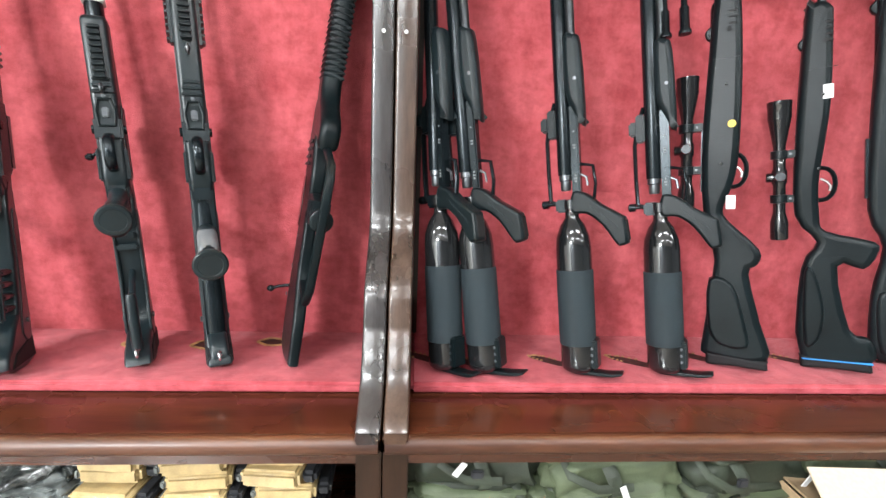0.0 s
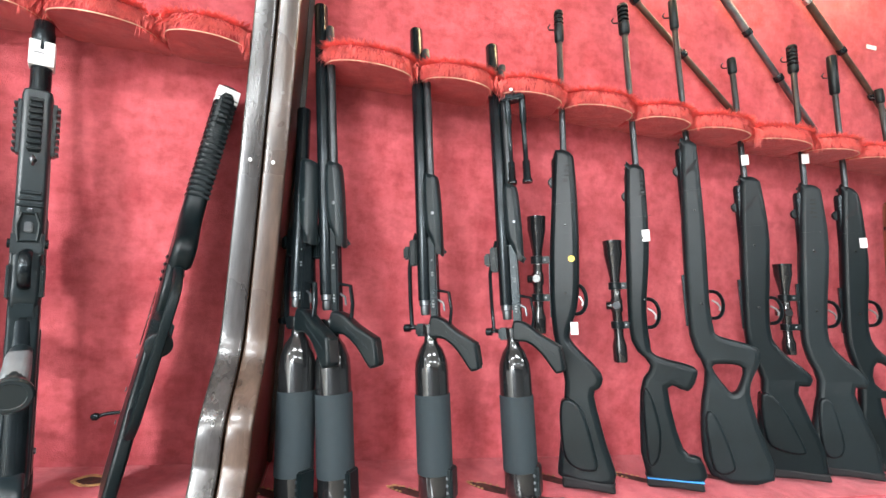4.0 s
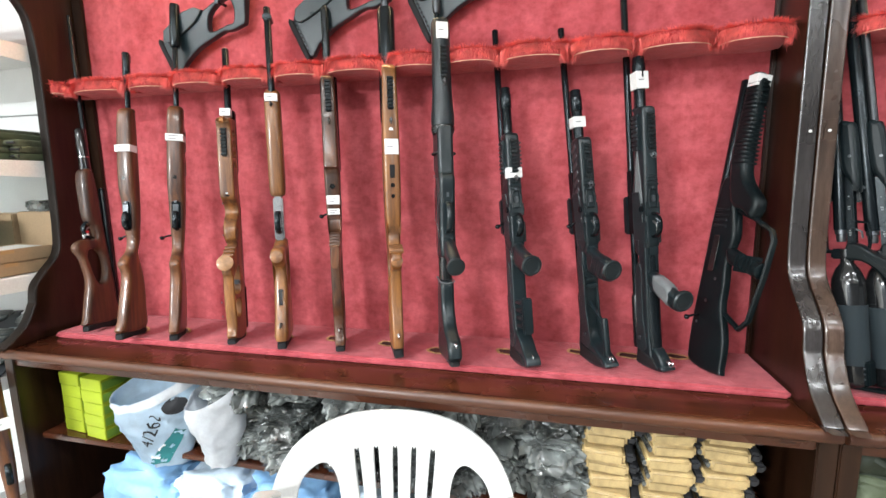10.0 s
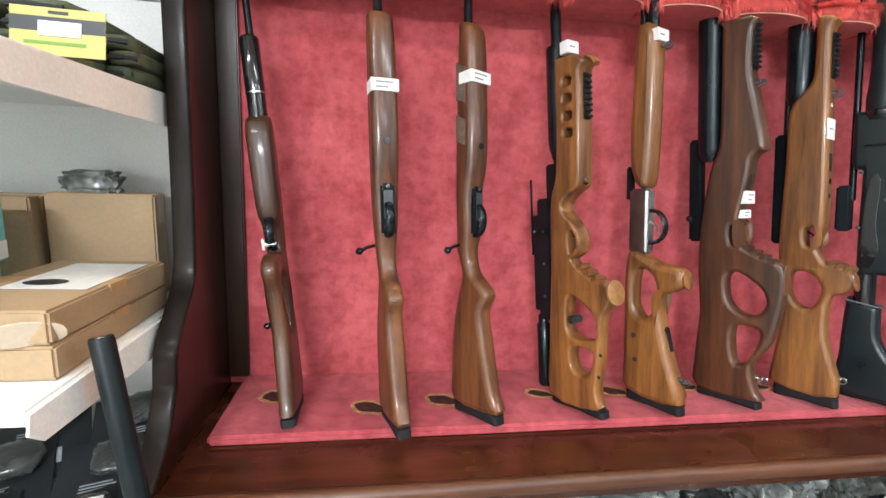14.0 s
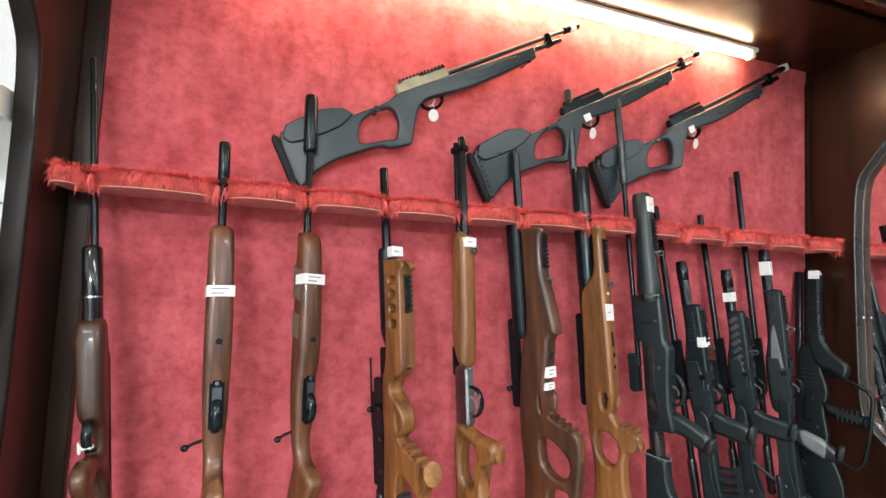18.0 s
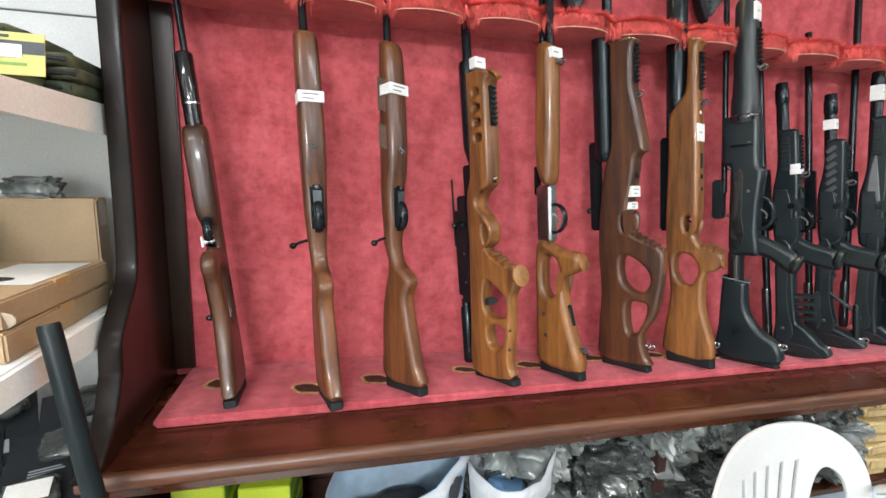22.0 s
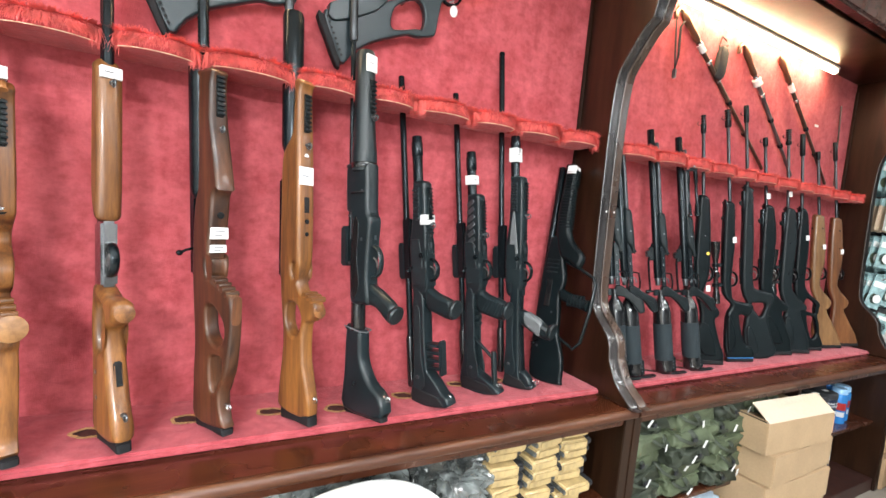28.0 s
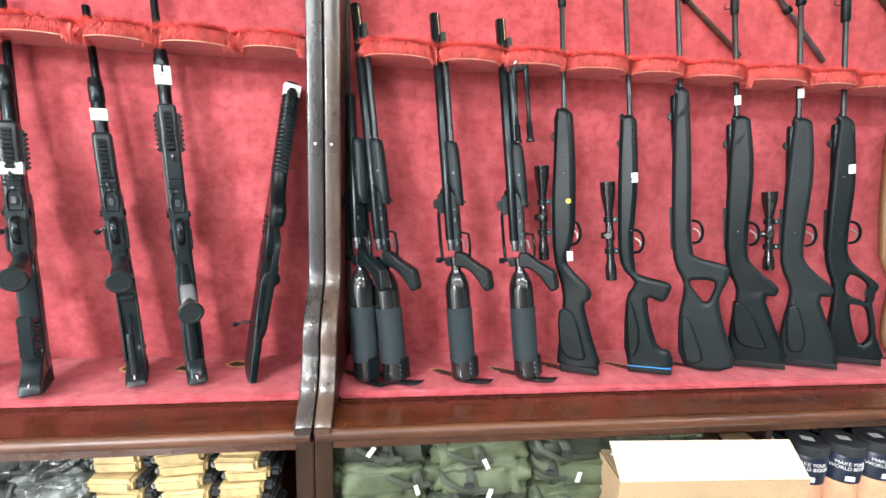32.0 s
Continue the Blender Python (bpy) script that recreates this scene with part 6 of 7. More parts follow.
def carrier_bag(name, place, turn, w, h, tilt, foot, label, seed, letters=False, pale=False):
    """A limp carrier bag with side creases, a gaping, tilted mouth and a folded white rim; foot: how wide its base is against its mouth."""
    bag = thing(name, pose(*place, 0, 0, turn), label, "carrier bag", "carrier bags")
    n, m = 44, 24

    def half_widths(t):
        return w / 2 * (foot + (1 - foot) * math.sin(min(1, t * 1.10) * math.pi / 2)), 0.040 + 0.058 * math.sin(min(1.0, t * 1.2) * math.pi / 2)

    def crease(x, z, side):
        a = noise.noise(Vector((x * 11 + seed * 5 + z * 5, side * 3.0, z * 6)))
        b = noise.noise(Vector((x * 24 - z * 16 + seed, side * 7.0, z * 20)))
        return 0.030 * (0.30 - abs(a)) + 0.014 * (0.25 - abs(b))

    def spot(cos_a, side, t):
        sx, sy = half_widths(t)
        x = cos_a * sx
        y = side * sy * max(0.0, 1 - cos_a * cos_a) ** 0.7
        z = t * (h + tilt * x + 0.42 * y * t)
        return Vector((x, y + side * crease(x, z, side) * min(1.0, abs(y) * 30 + 0.2), z))

    def on_front(x, z):
        t = 0.5
        for k in range(12):
            sx = half_widths(t)[0]
            cos_a = max(-0.98, min(0.98, x / sx))
            t = min(1.0, max(0.02, t + (z - spot(cos_a, -1, t).z) / h * 0.8))
        p = spot(max(-0.98, min(0.98, x / half_widths(t)[0])), -1, t)
        return Vector((x, p.y - 0.0025, z))

    rings = [[spot(math.cos(2 * math.pi * i / n), 1 if i < n / 2 else -1, j / (m - 1)) for i in range(n)] for j in range(m)]

    def skin(rows, grow, mat, part_name, part_label, closed):
        bm = bmesh.new()
        made = [[bm.verts.new((p.x * grow, p.y * grow - (0.001 if grow > 1 else 0), p.z)) for p in row] for row in rows]
        for lo, hi in zip(made, made[1:]):
            for i in range(n):
                bm.faces.new((lo[i], lo[(i + 1) % n], hi[(i + 1) % n], hi[i]))
        if closed:
            bm.faces.new(made[0][::-1])
        bmesh.ops.solidify(bm, geom=bm.faces[:], thickness=0.0012)
        part(part_name, bm, mat, bag, part_label, None, 50)

    blue = letters or pale
    skin(rings, 1.0, BAG_PALE if blue else BAG_RIM, "sack", "thin pale blue plastic" if blue else "thin white plastic", True)
    skin(rings[-4:], 1.025, BAG_RIM, "folded_rim", "folded white rim", False)
    part("filling", pillow(w * 0.50, 0.10, h * 0.45, seed + 5, 0.25, 3, 0.6, 3), BLACK_CLOTH if letters else BAG_BLUE, bag, "", pose(0, 0.02, h * 0.40))
    if letters:
        def printed(part_name, bm, mat, part_label):
            for v in bm.verts:
                v.co = on_front(v.co.x, v.co.z)
            part(part_name, bm, mat, bag, part_label, None, 60)

        def patch(corners, cols=8, rows=5):
            bm = bmesh.new()
            a, b, c, d = (Vector((x, 0, z)) for x, z in corners)
            grid = [[bm.verts.new(a.lerp(b, i / cols).lerp(d.lerp(c, i / cols), k / rows)) for i in range(cols + 1)] for k in range(rows + 1)]
            for k in range(rows):
                for i in range(cols):
                    bm.faces.new((grid[k][i], grid[k][i + 1], grid[k + 1][i + 1], grid[k + 1][i]))
            return bm

        bm = bmesh.new()
        bmesh.ops.create_grid(bm, x_segments=10, y_segments=10, size=1.0, matrix=pose(0, 0, 0, 90, 0, 0))
        for v in bm.verts:
            u, q = v.co.x, v.co.z
            v.co = Vector((0.112 + 0.030 * u * math.sqrt(1 - q * q / 2), 0, 0.252 + 0.030 * q * math.sqrt(1 - u * u / 2)))
        printed("printed_emblem", bm, BLACK_CLOTH, "dark round printed emblem")
        printed("printed_patch", patch([(-0.022, 0.014), (0.052, 0.024), (0.125, 0.150), (0.100, 0.165)]), TEAL_PRINT, "teal printed patch")
        printed("print_line", patch([(0.000, 0.050), (0.030, 0.044), (0.034, 0.054), (0.004, 0.060)], 5, 2), BAG_RIM, "")
        printed("print_line", patch([(0.034, 0.078), (0.058, 0.100), (0.052, 0.106), (0.030, 0.086)], 5, 2), BAG_RIM, "")
        writing = bpy.data.curves.new("writing", "FONT")
        writing.body, writing.size, writing.align_x = "4/262", 0.058, "CENTER"
        holder = bpy.data.objects.new("writing", writing)
        me = bpy.data.meshes.new_from_object(holder)
        bpy.data.objects.remove(holder)
        bm = bmesh.new()
        bm.from_mesh(me)
        c, d = math.cos(radians(66)), math.sin(radians(66))
        for v in bm.verts:
            u, q = v.co.x * 1.05, v.co.y * 0.9
            v.co = Vector((0.044 + u * c - q * d, 0, 0.158 + u * d + q * c))
        printed("handwriting", bm, BLACK_CLOTH, "black handwriting 4/262")
    return bag


BAG_PALE = plain("pale_blue_carrier_film", (0.56, 0.71, 0.84), 0.3, 0, 0.2, 7, 40, 0.3)
BAG_RIM = plain("white_carrier_rim", (0.78, 0.81, 0.84), 0.35, 0, 0.05, 8, 60, 0.2)
carrier_bag("carrier_bag", (-2.105, 0.785, 0.430), 8, 0.35, 0.318, 0.34, 0.52, "pale blue plastic carrier bag with white rim and handwriting, gaping open", 3, True)
carrier_bag("carrier_bag", (-1.835, 0.765, 0.477), -8, 0.21, 0.275, 0.26, 0.55, "crumpled white plastic carrier bag on the lower shelf", 8)
for x, w, s, blue in ((-2.20, 0.36, 21, True), (-1.90, 0.30, 22, False), (-1.60, 0.34, 23, True), (-1.22, 0.32, 24, False), (-0.90, 0.30, 25, False), (-0.45, 0.36, 26, False)):
    soft_packet("folded_bag", (x, 0.87, 0.08 + 0.165), (w, 0.30, 0.33), s, BAG_BLUE if blue else BAG_WHITE, "crumpled blue and white plastic bag below the shelf", "plastic bag", "bags below the shelf", 0.28, 2.6)
carrier_bag("carrier_bag", (0.27, 0.845, 0.082), 6, 0.36, 0.21, 0.22, 0.62, "pale blue carrier bag gaping open below green bags", 14, pale=True)
soft_packet("folded_bag", (0.05 + 0.10, 0.98, 0.08 + 0.09), (0.20, 0.22, 0.18), 31, BAG_BLUE, "pale blue crumpled plastic bag below green bags", "plastic bag", "bags below the shelf", 0.28, 2.6)
soft_packet("folded_bag", (0.62, 0.90, 0.08 + 0.11), (0.26, 0.30, 0.22), 32, BAG_WHITE, "white crumpled plastic bag below green bags", "plastic bag", "bags below the shelf", 0.28, 2.6)
part("lower_shelf", block(0.004, 1.268, FRONT_Y + 0.07, BACK_Y - 0.002, 0.338, 0.360, 0.003), MAHOGANY, cabinet_two)

# green canvas bags, stacked
for col in range(4):
    for row in range(5):
        x = 0.125 + col * 0.275 + rnd.uniform(-0.02, 0.02)
        bag = thing("canvas_bag", pose(x, 0.885 + rnd.uniform(-0.03, 0.02), 0.362 + row * 0.080, 0, rnd.uniform(-7, 7), rnd.uniform(-12, 12)), "folded olive green canvas bag with straps and white tag", "bag", "olive canvas bags")
        part("body", pillow(0.285, 0.25, 0.092, col * 7 + row, 0.20, 2.6, 0.42, 4), OLIVE if rnd.random() < 0.75 else OLIVE_DARK, bag, "", pose(0, 0, 0.043), 70)
        u = rnd.uniform(-0.09, 0.09)
        part("strap", tube([(u, -0.10, 0.086), (u + 0.01, -0.135, 0.055), (u + 0.02, -0.138, 0.02), (u + 0.015, -0.12, 0.0)], 0.013, 8, 0.25), OLIVE_DARK, bag)
        part("strap", tube([(u - 0.08, -0.09, 0.088), (u - 0.07, -0.130, 0.060), (u - 0.02, -0.140, 0.035), (u + 0.05, -0.135, 0.03)], 0.008, 8, 0.3), OLIVE_DARK, bag)
        if rnd.random() < 0.75:
            v = rnd.uniform(-0.1, 0.1)
            part("paper_tag", block(-0.006, 0.006, -0.001, 0.001, -0.018, 0.018, 0), PAPER, bag, "small white paper tag", pose(v, -0.146, rnd.uniform(0.02, 0.07), 10, rnd.uniform(-35, 35), 0))
        if rnd.random() < 0.5:
            part("buckle", block(-0.012, 0.012, -0.004, 0.004, -0.009, 0.009, 0.003), BLACK_CLOTH, bag, "", pose(u, -0.142, 0.05))


# ---------------------------------------------------------------- cardboard boxes
def carton(name, place, turn, w, d, h, label, mat=None, marks=0, open_top=False, group="cardboard boxes"):
    box = thing(name, pose(*place, 0, 0, turn), label, "cardboard box", group)
    m = mat or CARD
    t = 0.004
    if open_top:
        for nm, ext in (("front", (-w / 2, w / 2, -d / 2, -d / 2 + t, 0, h)), ("back", (-w / 2, w / 2, d / 2 - t, d / 2, 0, h)), ("side", (-w / 2, -w / 2 + t, -d / 2 + t, d / 2 - t, 0, h)), ("side", (w / 2 - t, w / 2, -d / 2 + t, d / 2 - t, 0, h)), ("bottom", (-w / 2 + t, w / 2 - t, -d / 2 + t, d / 2 - t, 0, t))):
            part(nm, block(*ext, bevel=0.001, segments=1), m, box)
        part("front_flap", block(-w / 2, w / 2, 0, 0.105, -0.002, 0.002, 0.001), CARD_PALE, box, "pale inner face of the raised flap", pose(0, -d / 2 + 0.002, h + 0.001, 38, 0, 0))
        part("side_flap", block(-0.10, 0, -d / 2 + 0.01, d / 2 - 0.01, -0.002, 0.002, 0.001), m, box, "", pose(-w / 2 + 0.10, 0, h - 0.010, 0, 10, 0))
        part("side_flap", block(0, 0.10, -d / 2 + 0.01, d / 2 - 0.01, -0.002, 0.002, 0.001), m, box, "", pose(w / 2 - 0.10, 0, h - 0.012, 0, -8, 0))
        part("back_flap", block(-w / 2, w / 2, -0.10, 0, -0.002, 0.002, 0.001), m, box, "", pose(0, d / 2 - 0.002, h + 0.002, -6, 0, 0))
    else:
        part("shell", block(-w / 2, w / 2, -d / 2, d / 2, 0, h, 0.004, 2), m, box)
        part("lid_seam", block(-w / 2 + 0.002, w / 2 - 0.002, -0.0012, 0.0012, h - 0.0002, h + 0.0006, 0), CARD_DARK, box)
        part("tape", block(-w / 2 - 0.0006, w / 2 + 0.0006, -0.024, 0.024, h * 0.72, h + 0.0008, 0.0005, 1), TAPE, box, "brown parcel tape")
    if marks:
        part("printed_disc", lathe([(0.026, 0), (0.026, 0.0006)], 20), CARD_DARK, box, "dark printed emblem", pose(-w * 0.36, -d / 2 - 0.0002, h * 0.68, 90, 0, 0))
    for k in range(marks):
        part("printed_bar", block(-w * 0.28 + 0.02 * (k % 2), w * (0.22 - 0.1 * (k % 2)), -d / 2 - 0.0008, -d / 2, h * (0.62 - 0.2 * k), h * (0.76 - 0.2 * k), 0), PRINT_RED if k == 0 else CARD_DARK, box)
    return box


carton("cardboard_box", (1.020, 0.785, 0.555), -3, 0.53, 0.33, 0.145, "open brown cardboard box with one pale flap raised", open_top=True)
carton("cardboard_box", (1.075, 0.790, 0.405), 2, 0.585, 0.34, 0.148, "closed brown cardboard box in a stack", marks=0)
carton("cardboard_box", (1.065, 0.790, 0.255), -1, 0.585, 0.34, 0.148, "closed brown cardboard box in a stack")
carton("cardboard_box", (1.065, 0.790, 0.105), 1, 0.585, 0.34, 0.148, "closed brown cardboard box in a stack")
carton("cardboard_box", (1.065, 0.790, 0.082), 0, 0.59, 0.34, 0.022, "flattened cardboard box under a stack")

# ---------------------------------------------------------------- spray cans and pots
NAVY = plain("navy_label", (0.010, 0.016, 0.035), 0.35, 0, 0.15)
PEACH = plain("peach_label", (0.62, 0.33, 0.20), 0.4, 0, 0.2, 18)
CAN_BLUE = plain("blue_can", (0.03, 0.20, 0.52), 0.25, 0.2, 0.12)
CAN_PALE = plain("pale_blue_can", (0.30, 0.52, 0.75), 0.3, 0.2, 0.1)
CAN_RED = plain("red_print_block", (0.55, 0.03, 0.03), 0.4)


def words(text, size, mat, parent, place):
    data = bpy.data.curves.new("words", "FONT")
    data.body, data.size, data.extrude, data.align_x = text, size, 0.0004, "CENTER"
    holder = bpy.data.objects.new("words", data)
    me = bpy.data.meshes.new_from_object(holder)
    bpy.data.objects.remove(holder)
    bpy.data.curves.remove(data)
    me.materials.clear()
    return part("lettering", me, mat, parent, "", place)


def wrap_text(ob, radius):
    """Bends flat lettering round an upright can of that radius; the text lies in x and z."""
    for v in ob.data.vertices:
        a = v.co.x / radius
        rr = radius + 0.0005 + v.co.y
        v.co = (rr * math.sin(a), -rr * math.cos(a), v.co.z)


def navy_pot(place, turn):
    can = thing("pellet_pot", pose(*place, 0, 0, turn), "tall navy and peach plastic pot with white lettering", "bottle", "navy pots")
    part("body", lathe([(0.0540, 0), (0.0588, 0.004), (0.0588, 0.105)], 28), PEACH, can, "peach printed lower half")
    part("upper", lathe([(0.0590, 0.106), (0.0590, 0.190), (0.0552, 0.196)], 28), NAVY, can, "navy printed upper half")
    part("lid", lathe([(0.0564, 0.197), (0.0600, 0.199), (0.0600, 0.226), (0.0564, 0.230), (0.0240, 0.231)], 28), BLACK_CLOTH, can, "black screw lid")
    part("white_seal", block(-0.014, 0.014, -0.0608, -0.0580, 0.115, 0.132, 0.001), PAPER, can)
    for text, z in (("MAKE YOUR", 0.168), ("WORLD BIGGER", 0.152)):
        ob = words(text, 0.0160, PAPER, can, None)
        ob.data.transform(Matrix(((1, 0, 0, 0), (0, 0, 1, 0), (0, 1, 0, z), (0, 0, 0, 1))))
        wrap_text(ob, 0.0593)
    part("lid_label", block(-0.018, 0.018, -0.012, 0.012, 0.2312, 0.2318, 0), PAPER, can)
    return can


def blue_can(place, turn):
    can = thing("spray_can", pose(*place, 0, 0, turn), "bright blue can with red and white print", "can", "blue cans")
    part("body", lathe([(0.040, 0), (0.043, 0.005), (0.043, 0.165), (0.038, 0.180)], 26), CAN_BLUE, can)
    part("cap", lathe([(0.037, 0.181), (0.039, 0.183), (0.038, 0.208), (0.034, 0.214)], 26), CAN_PALE, can, "pale blue cap")
    bm = lathe([(0.0434, 0.085), (0.0434, 0.130)], 40)
    for f in [f for f in bm.faces if f.calc_center_median().y > -0.036 or len(f.verts) > 4]:
        bm.faces.remove(f)
    bmesh.ops.solidify(bm, geom=bm.faces[:], thickness=0.0006)
    part("print_block", bm, CAN_RED, can, "red printed block")
    bm = lathe([(0.0434, 0.045), (0.0434, 0.075)], 40)
    for f in [f for f in bm.faces if f.calc_center_median().y > -0.037 or len(f.verts) > 4]:
        bm.faces.remove(f)
    bmesh.ops.solidify(bm, geom=bm.faces[:], thickness=0.0006)
    part("print_block", bm, PAPER, can, "white printed block")
    return can


pot, bluecan = None, None
for k, (x, y) in enumerate(((1.37, 0.85), (1.497, 0.83), (1.624, 0.825), (1.751, 0.83), (1.43, 0.98), (1.556, 0.96), (1.684, 0.955), (1.845, 0.925), (1.81, 1.06))):
    m = pose(x, y, 0.4405, 0, 0, -35 + 9 * (k % 4))
    pot = copy_thing(pot, m) if pot else navy_pot((x, y, 0.4405), -35)
for k, (x, y) in enumerate(((2.00, 0.85), (2.095, 0.87), (1.95, 0.95), (2.06, 1.00), (2.16, 0.97))):
    m = pose(x, y, 0.4405, 0, 0, -45 + 12 * (k % 3))
    bluecan = copy_thing(bluecan, m) if bluecan else blue_can((x, y, 0.4405), -45)
for k, (x, y) in enumerate(((1.50, 0.86), (1.63, 0.84), (1.76, 0.86), (1.89, 0.87), (1.57, 0.98), (1.70, 0.98), (1.83, 0.99))):
    copy_thing(pot, pose(x, y, 0.0805, 0, 0, -30 + 11 * (k % 3)))


# ---------------------------------------------------------------- white plastic chair
CHAIR_WHITE = plain("white_moulded_plastic", (0.54, 0.55, 0.545), 0.35, 0, 0.05, 6, 250, 0.06)
chair = thing("plastic_chair", pose(-1.150, 0.640, 0.0, 0, 0, 10), "white moulded plastic garden chair with slotted back, pushed against the cabinet", "chair")


def bend(me, k, lean):
    """Curves a flat back round the sitter and leans it."""
    bm = bmesh.new()
    bm.from_mesh(me)
    bmesh.ops.remove_doubles(bm, verts=bm.verts[:], dist=1e-5)
    for i in range(-8, 9):
        bmesh.ops.bisect_plane(bm, geom=bm.verts[:] + bm.edges[:] + bm.faces[:], plane_co=(i * 0.04, 0, 0), plane_no=(1, 0, 0))
    bm.to_mesh(me)
    bm.free()
    for v in me.vertices:
        x, y, z = v.co
        v.co = (x, y - k * x * x + lean * (z - 0.40), z)
    return me


SLITS = [[(u * 0.86 - 0.0055, 0.50), (u * 0.86 + 0.0055, 0.50), (u + 0.0070, 0.668 - 0.25 * u * u), (u, 0.675 - 0.25 * u * u), (u - 0.0070, 0.668 - 0.25 * u * u)] for u in (-0.110, -0.055, 0.0, 0.055, 0.110)]
EYES = [[(s * 0.160, 0.44), (s * 0.160, 0.56), (s * 0.180, 0.630), (s * 0.215, 0.645), (s * 0.262, 0.60), (s * 0.280, 0.50), (s * 0.280, 0.44)] for s in (-1, 1)]
back = slab([(-0.345, 0.42), (-0.342, 0.52), (-0.325, 0.625), (-0.270, 0.715), (-0.160, 0.772), (0.0, 0.788), (0.160, 0.772), (0.270, 0.715), (0.325, 0.625), (0.342, 0.52), (0.345, 0.42), (0.0, 0.41)], 0.010, 0.002, SLITS + EYES, 4)
part("backrest", bend(back, 0.7, 0.10), CHAIR_WHITE, chair, "", None, 50)
seat = slab([(-0.23, -0.46), (0.23, -0.46), (0.25, -0.30), (0.235, -0.02), (0.0, 0.0), (-0.235, -0.02), (-0.25, -0.30)], 0.016, 0.006)
part("seat", seat, CHAIR_WHITE, chair, "", pose(0, 0, 0.42, -90, 0, 0))
for s in (-1, 1):
    part("armrest", tube([(s * 0.320, -0.085, 0.60), (s * 0.318, -0.14, 0.64), (s * 0.300, -0.28, 0.645), (s * 0.298, -0.40, 0.635), (s * 0.290, -0.445, 0.60), (s * 0.275, -0.455, 0.50), (s * 0.262, -0.455, 0.40)], 0.026, 10, 0.45), CHAIR_WHITE, chair)
    part("leg", tube([(s * 0.262, -0.455, 0.41), (s * 0.280, -0.475, 0.0)], 0.026, 10, 0.6), CHAIR_WHITE, chair)
    part("leg", tube([(s * 0.250, -0.03, 0.45), (s * 0.275, 0.045, 0.0)], 0.026, 10, 0.6), CHAIR_WHITE, chair)

# ---------------------------------------------------------------- the white shelving beside the first cabinet
SHELF_WHITE = plain("white_shelf_enamel", (0.86, 0.87, 0.86), 0.35, 0, 0.05, 5, 200, 0.04)
unit = thing("shelving_unit", pose(0, 0, 0), "white enamelled steel shelving with crowded shelves", "shelves")
SX0, SX1, SY0, SY1 = -3.95, -2.738, 0.535, 1.165
part("back_panel", block(SX0, SX1, 1.150, 1.170, 0.0, 1.762, 0.002), SHELF_WHITE, unit)
part("back_panel", block(SX0, SX1, 1.150, 1.170, 1.767, 2.5, 0.002), SHELF_WHITE, unit)
for z in (0.30, 0.735, 1.098, 1.545, 1.99):
    part("shelf", block(SX0, SX1 - 0.004, SY0 + 0.01, 1.149, z - 0.022, z, 0.004), SHELF_WHITE, unit)
    lip = part("shelf_lip", block(SX0, SX1 - 0.05, SY0 - 0.002, SY0 + 0.010, z - 0.040, z + 0.001, 0.004), SHELF_WHITE, unit)
    part("end_bracket", slab([(SY0 + 0.01, z - 0.004), (SY0 + 0.004, z - 0.030), (SY0 + 0.03, z - 0.052), (1.10, z - 0.072), (1.149, z - 0.072), (1.149, z - 0.002)], 0.004, 0.001, steps=1), SHELF_WHITE, unit, "", pose(SX1 - 0.001, 0, 0, 0, 0, 90))
part("upright", block(SX1 - 0.03, SX1, 1.171, 1.178, 0.0, 2.5, 0.001), SHELF_WHITE, unit)

TEAL = plain("teal_carton", (0.16, 0.50, 0.50), 0.4, 0, 0.06, 10)
CARD_YELLOW = plain("yellow_header_card", (0.46, 0.43, 0.12), 0.45, 0, 0.1, 12)
CAMO = plain("camouflage_cloth", (0.075, 0.085, 0.050), 0.8, 0, 0.5, 26, 300, 0.5)
PACK_BLACK = plain("black_card_pack", (0.016, 0.019, 0.022), 0.35, 0, 0.2, 14)
PACK_GREY = plain("grey_print_patch", (0.30, 0.33, 0.35), 0.5)

# top shelf: olive pouches and carded goods
for x, y, w, rows in ((-2.775, 0.985, 0.060, 3), (-2.845, 0.900, 0.105, 4), (-3.005, 0.860, 0.20, 4), (-3.02, 1.03, 0.22, 5), (-3.22, 0.82, 0.20, 4), (-3.44, 0.86, 0.20, 3)):
    for row in range(rows):
        pouch = thing("camo_pouch", pose(x + rnd.uniform(-0.006, 0.006), y + rnd.uniform(-0.012, 0.012), 1.546 + row * 0.026, 0, 0, rnd.uniform(-5, 5)), "folded olive camouflage pouch with black edge, stacked", "pouch", "camouflage pouches")
        part("body", pillow(w, 0.24, 0.030, int(-x * 50) + row, 0.10, 2.4, 0.4, 3), CAMO if row % 3 else OLIVE, pouch, "", pose(0, 0, 0.014), 70)
        part("edge", tube([(-0.38 * w, -0.112, 0.014), (0.0, -0.120, 0.014), (0.38 * w, -0.112, 0.014)], 0.005, 6), BLACK_CLOTH, pouch)
header = thing("header_card", Matrix.LocRotScale((-2.797, 0.765, 1.560), Euler((radians(-10), 0, radians(4))), (0.74, 1, 0.80)), "yellow header card with black band and white label, propped on pouches", "card")
part("card", block(-0.085, 0.085, -0.001, 0.001, 0, 0.090, 0), CARD_YELLOW, header)
part("band", block(-0.085, 0.085, -0.0018, -0.0012, 0.045, 0.072, 0), PACK_BLACK, header)
part("label", block(-0.035, 0.042, -0.0026, -0.0020, 0.036, 0.064, 0), PAPER, header, "white price label")
part("hole", block(-0.018, 0.018, -0.0022, -0.0012, 0.078, 0.084, 0.001), PACK_BLACK, header)
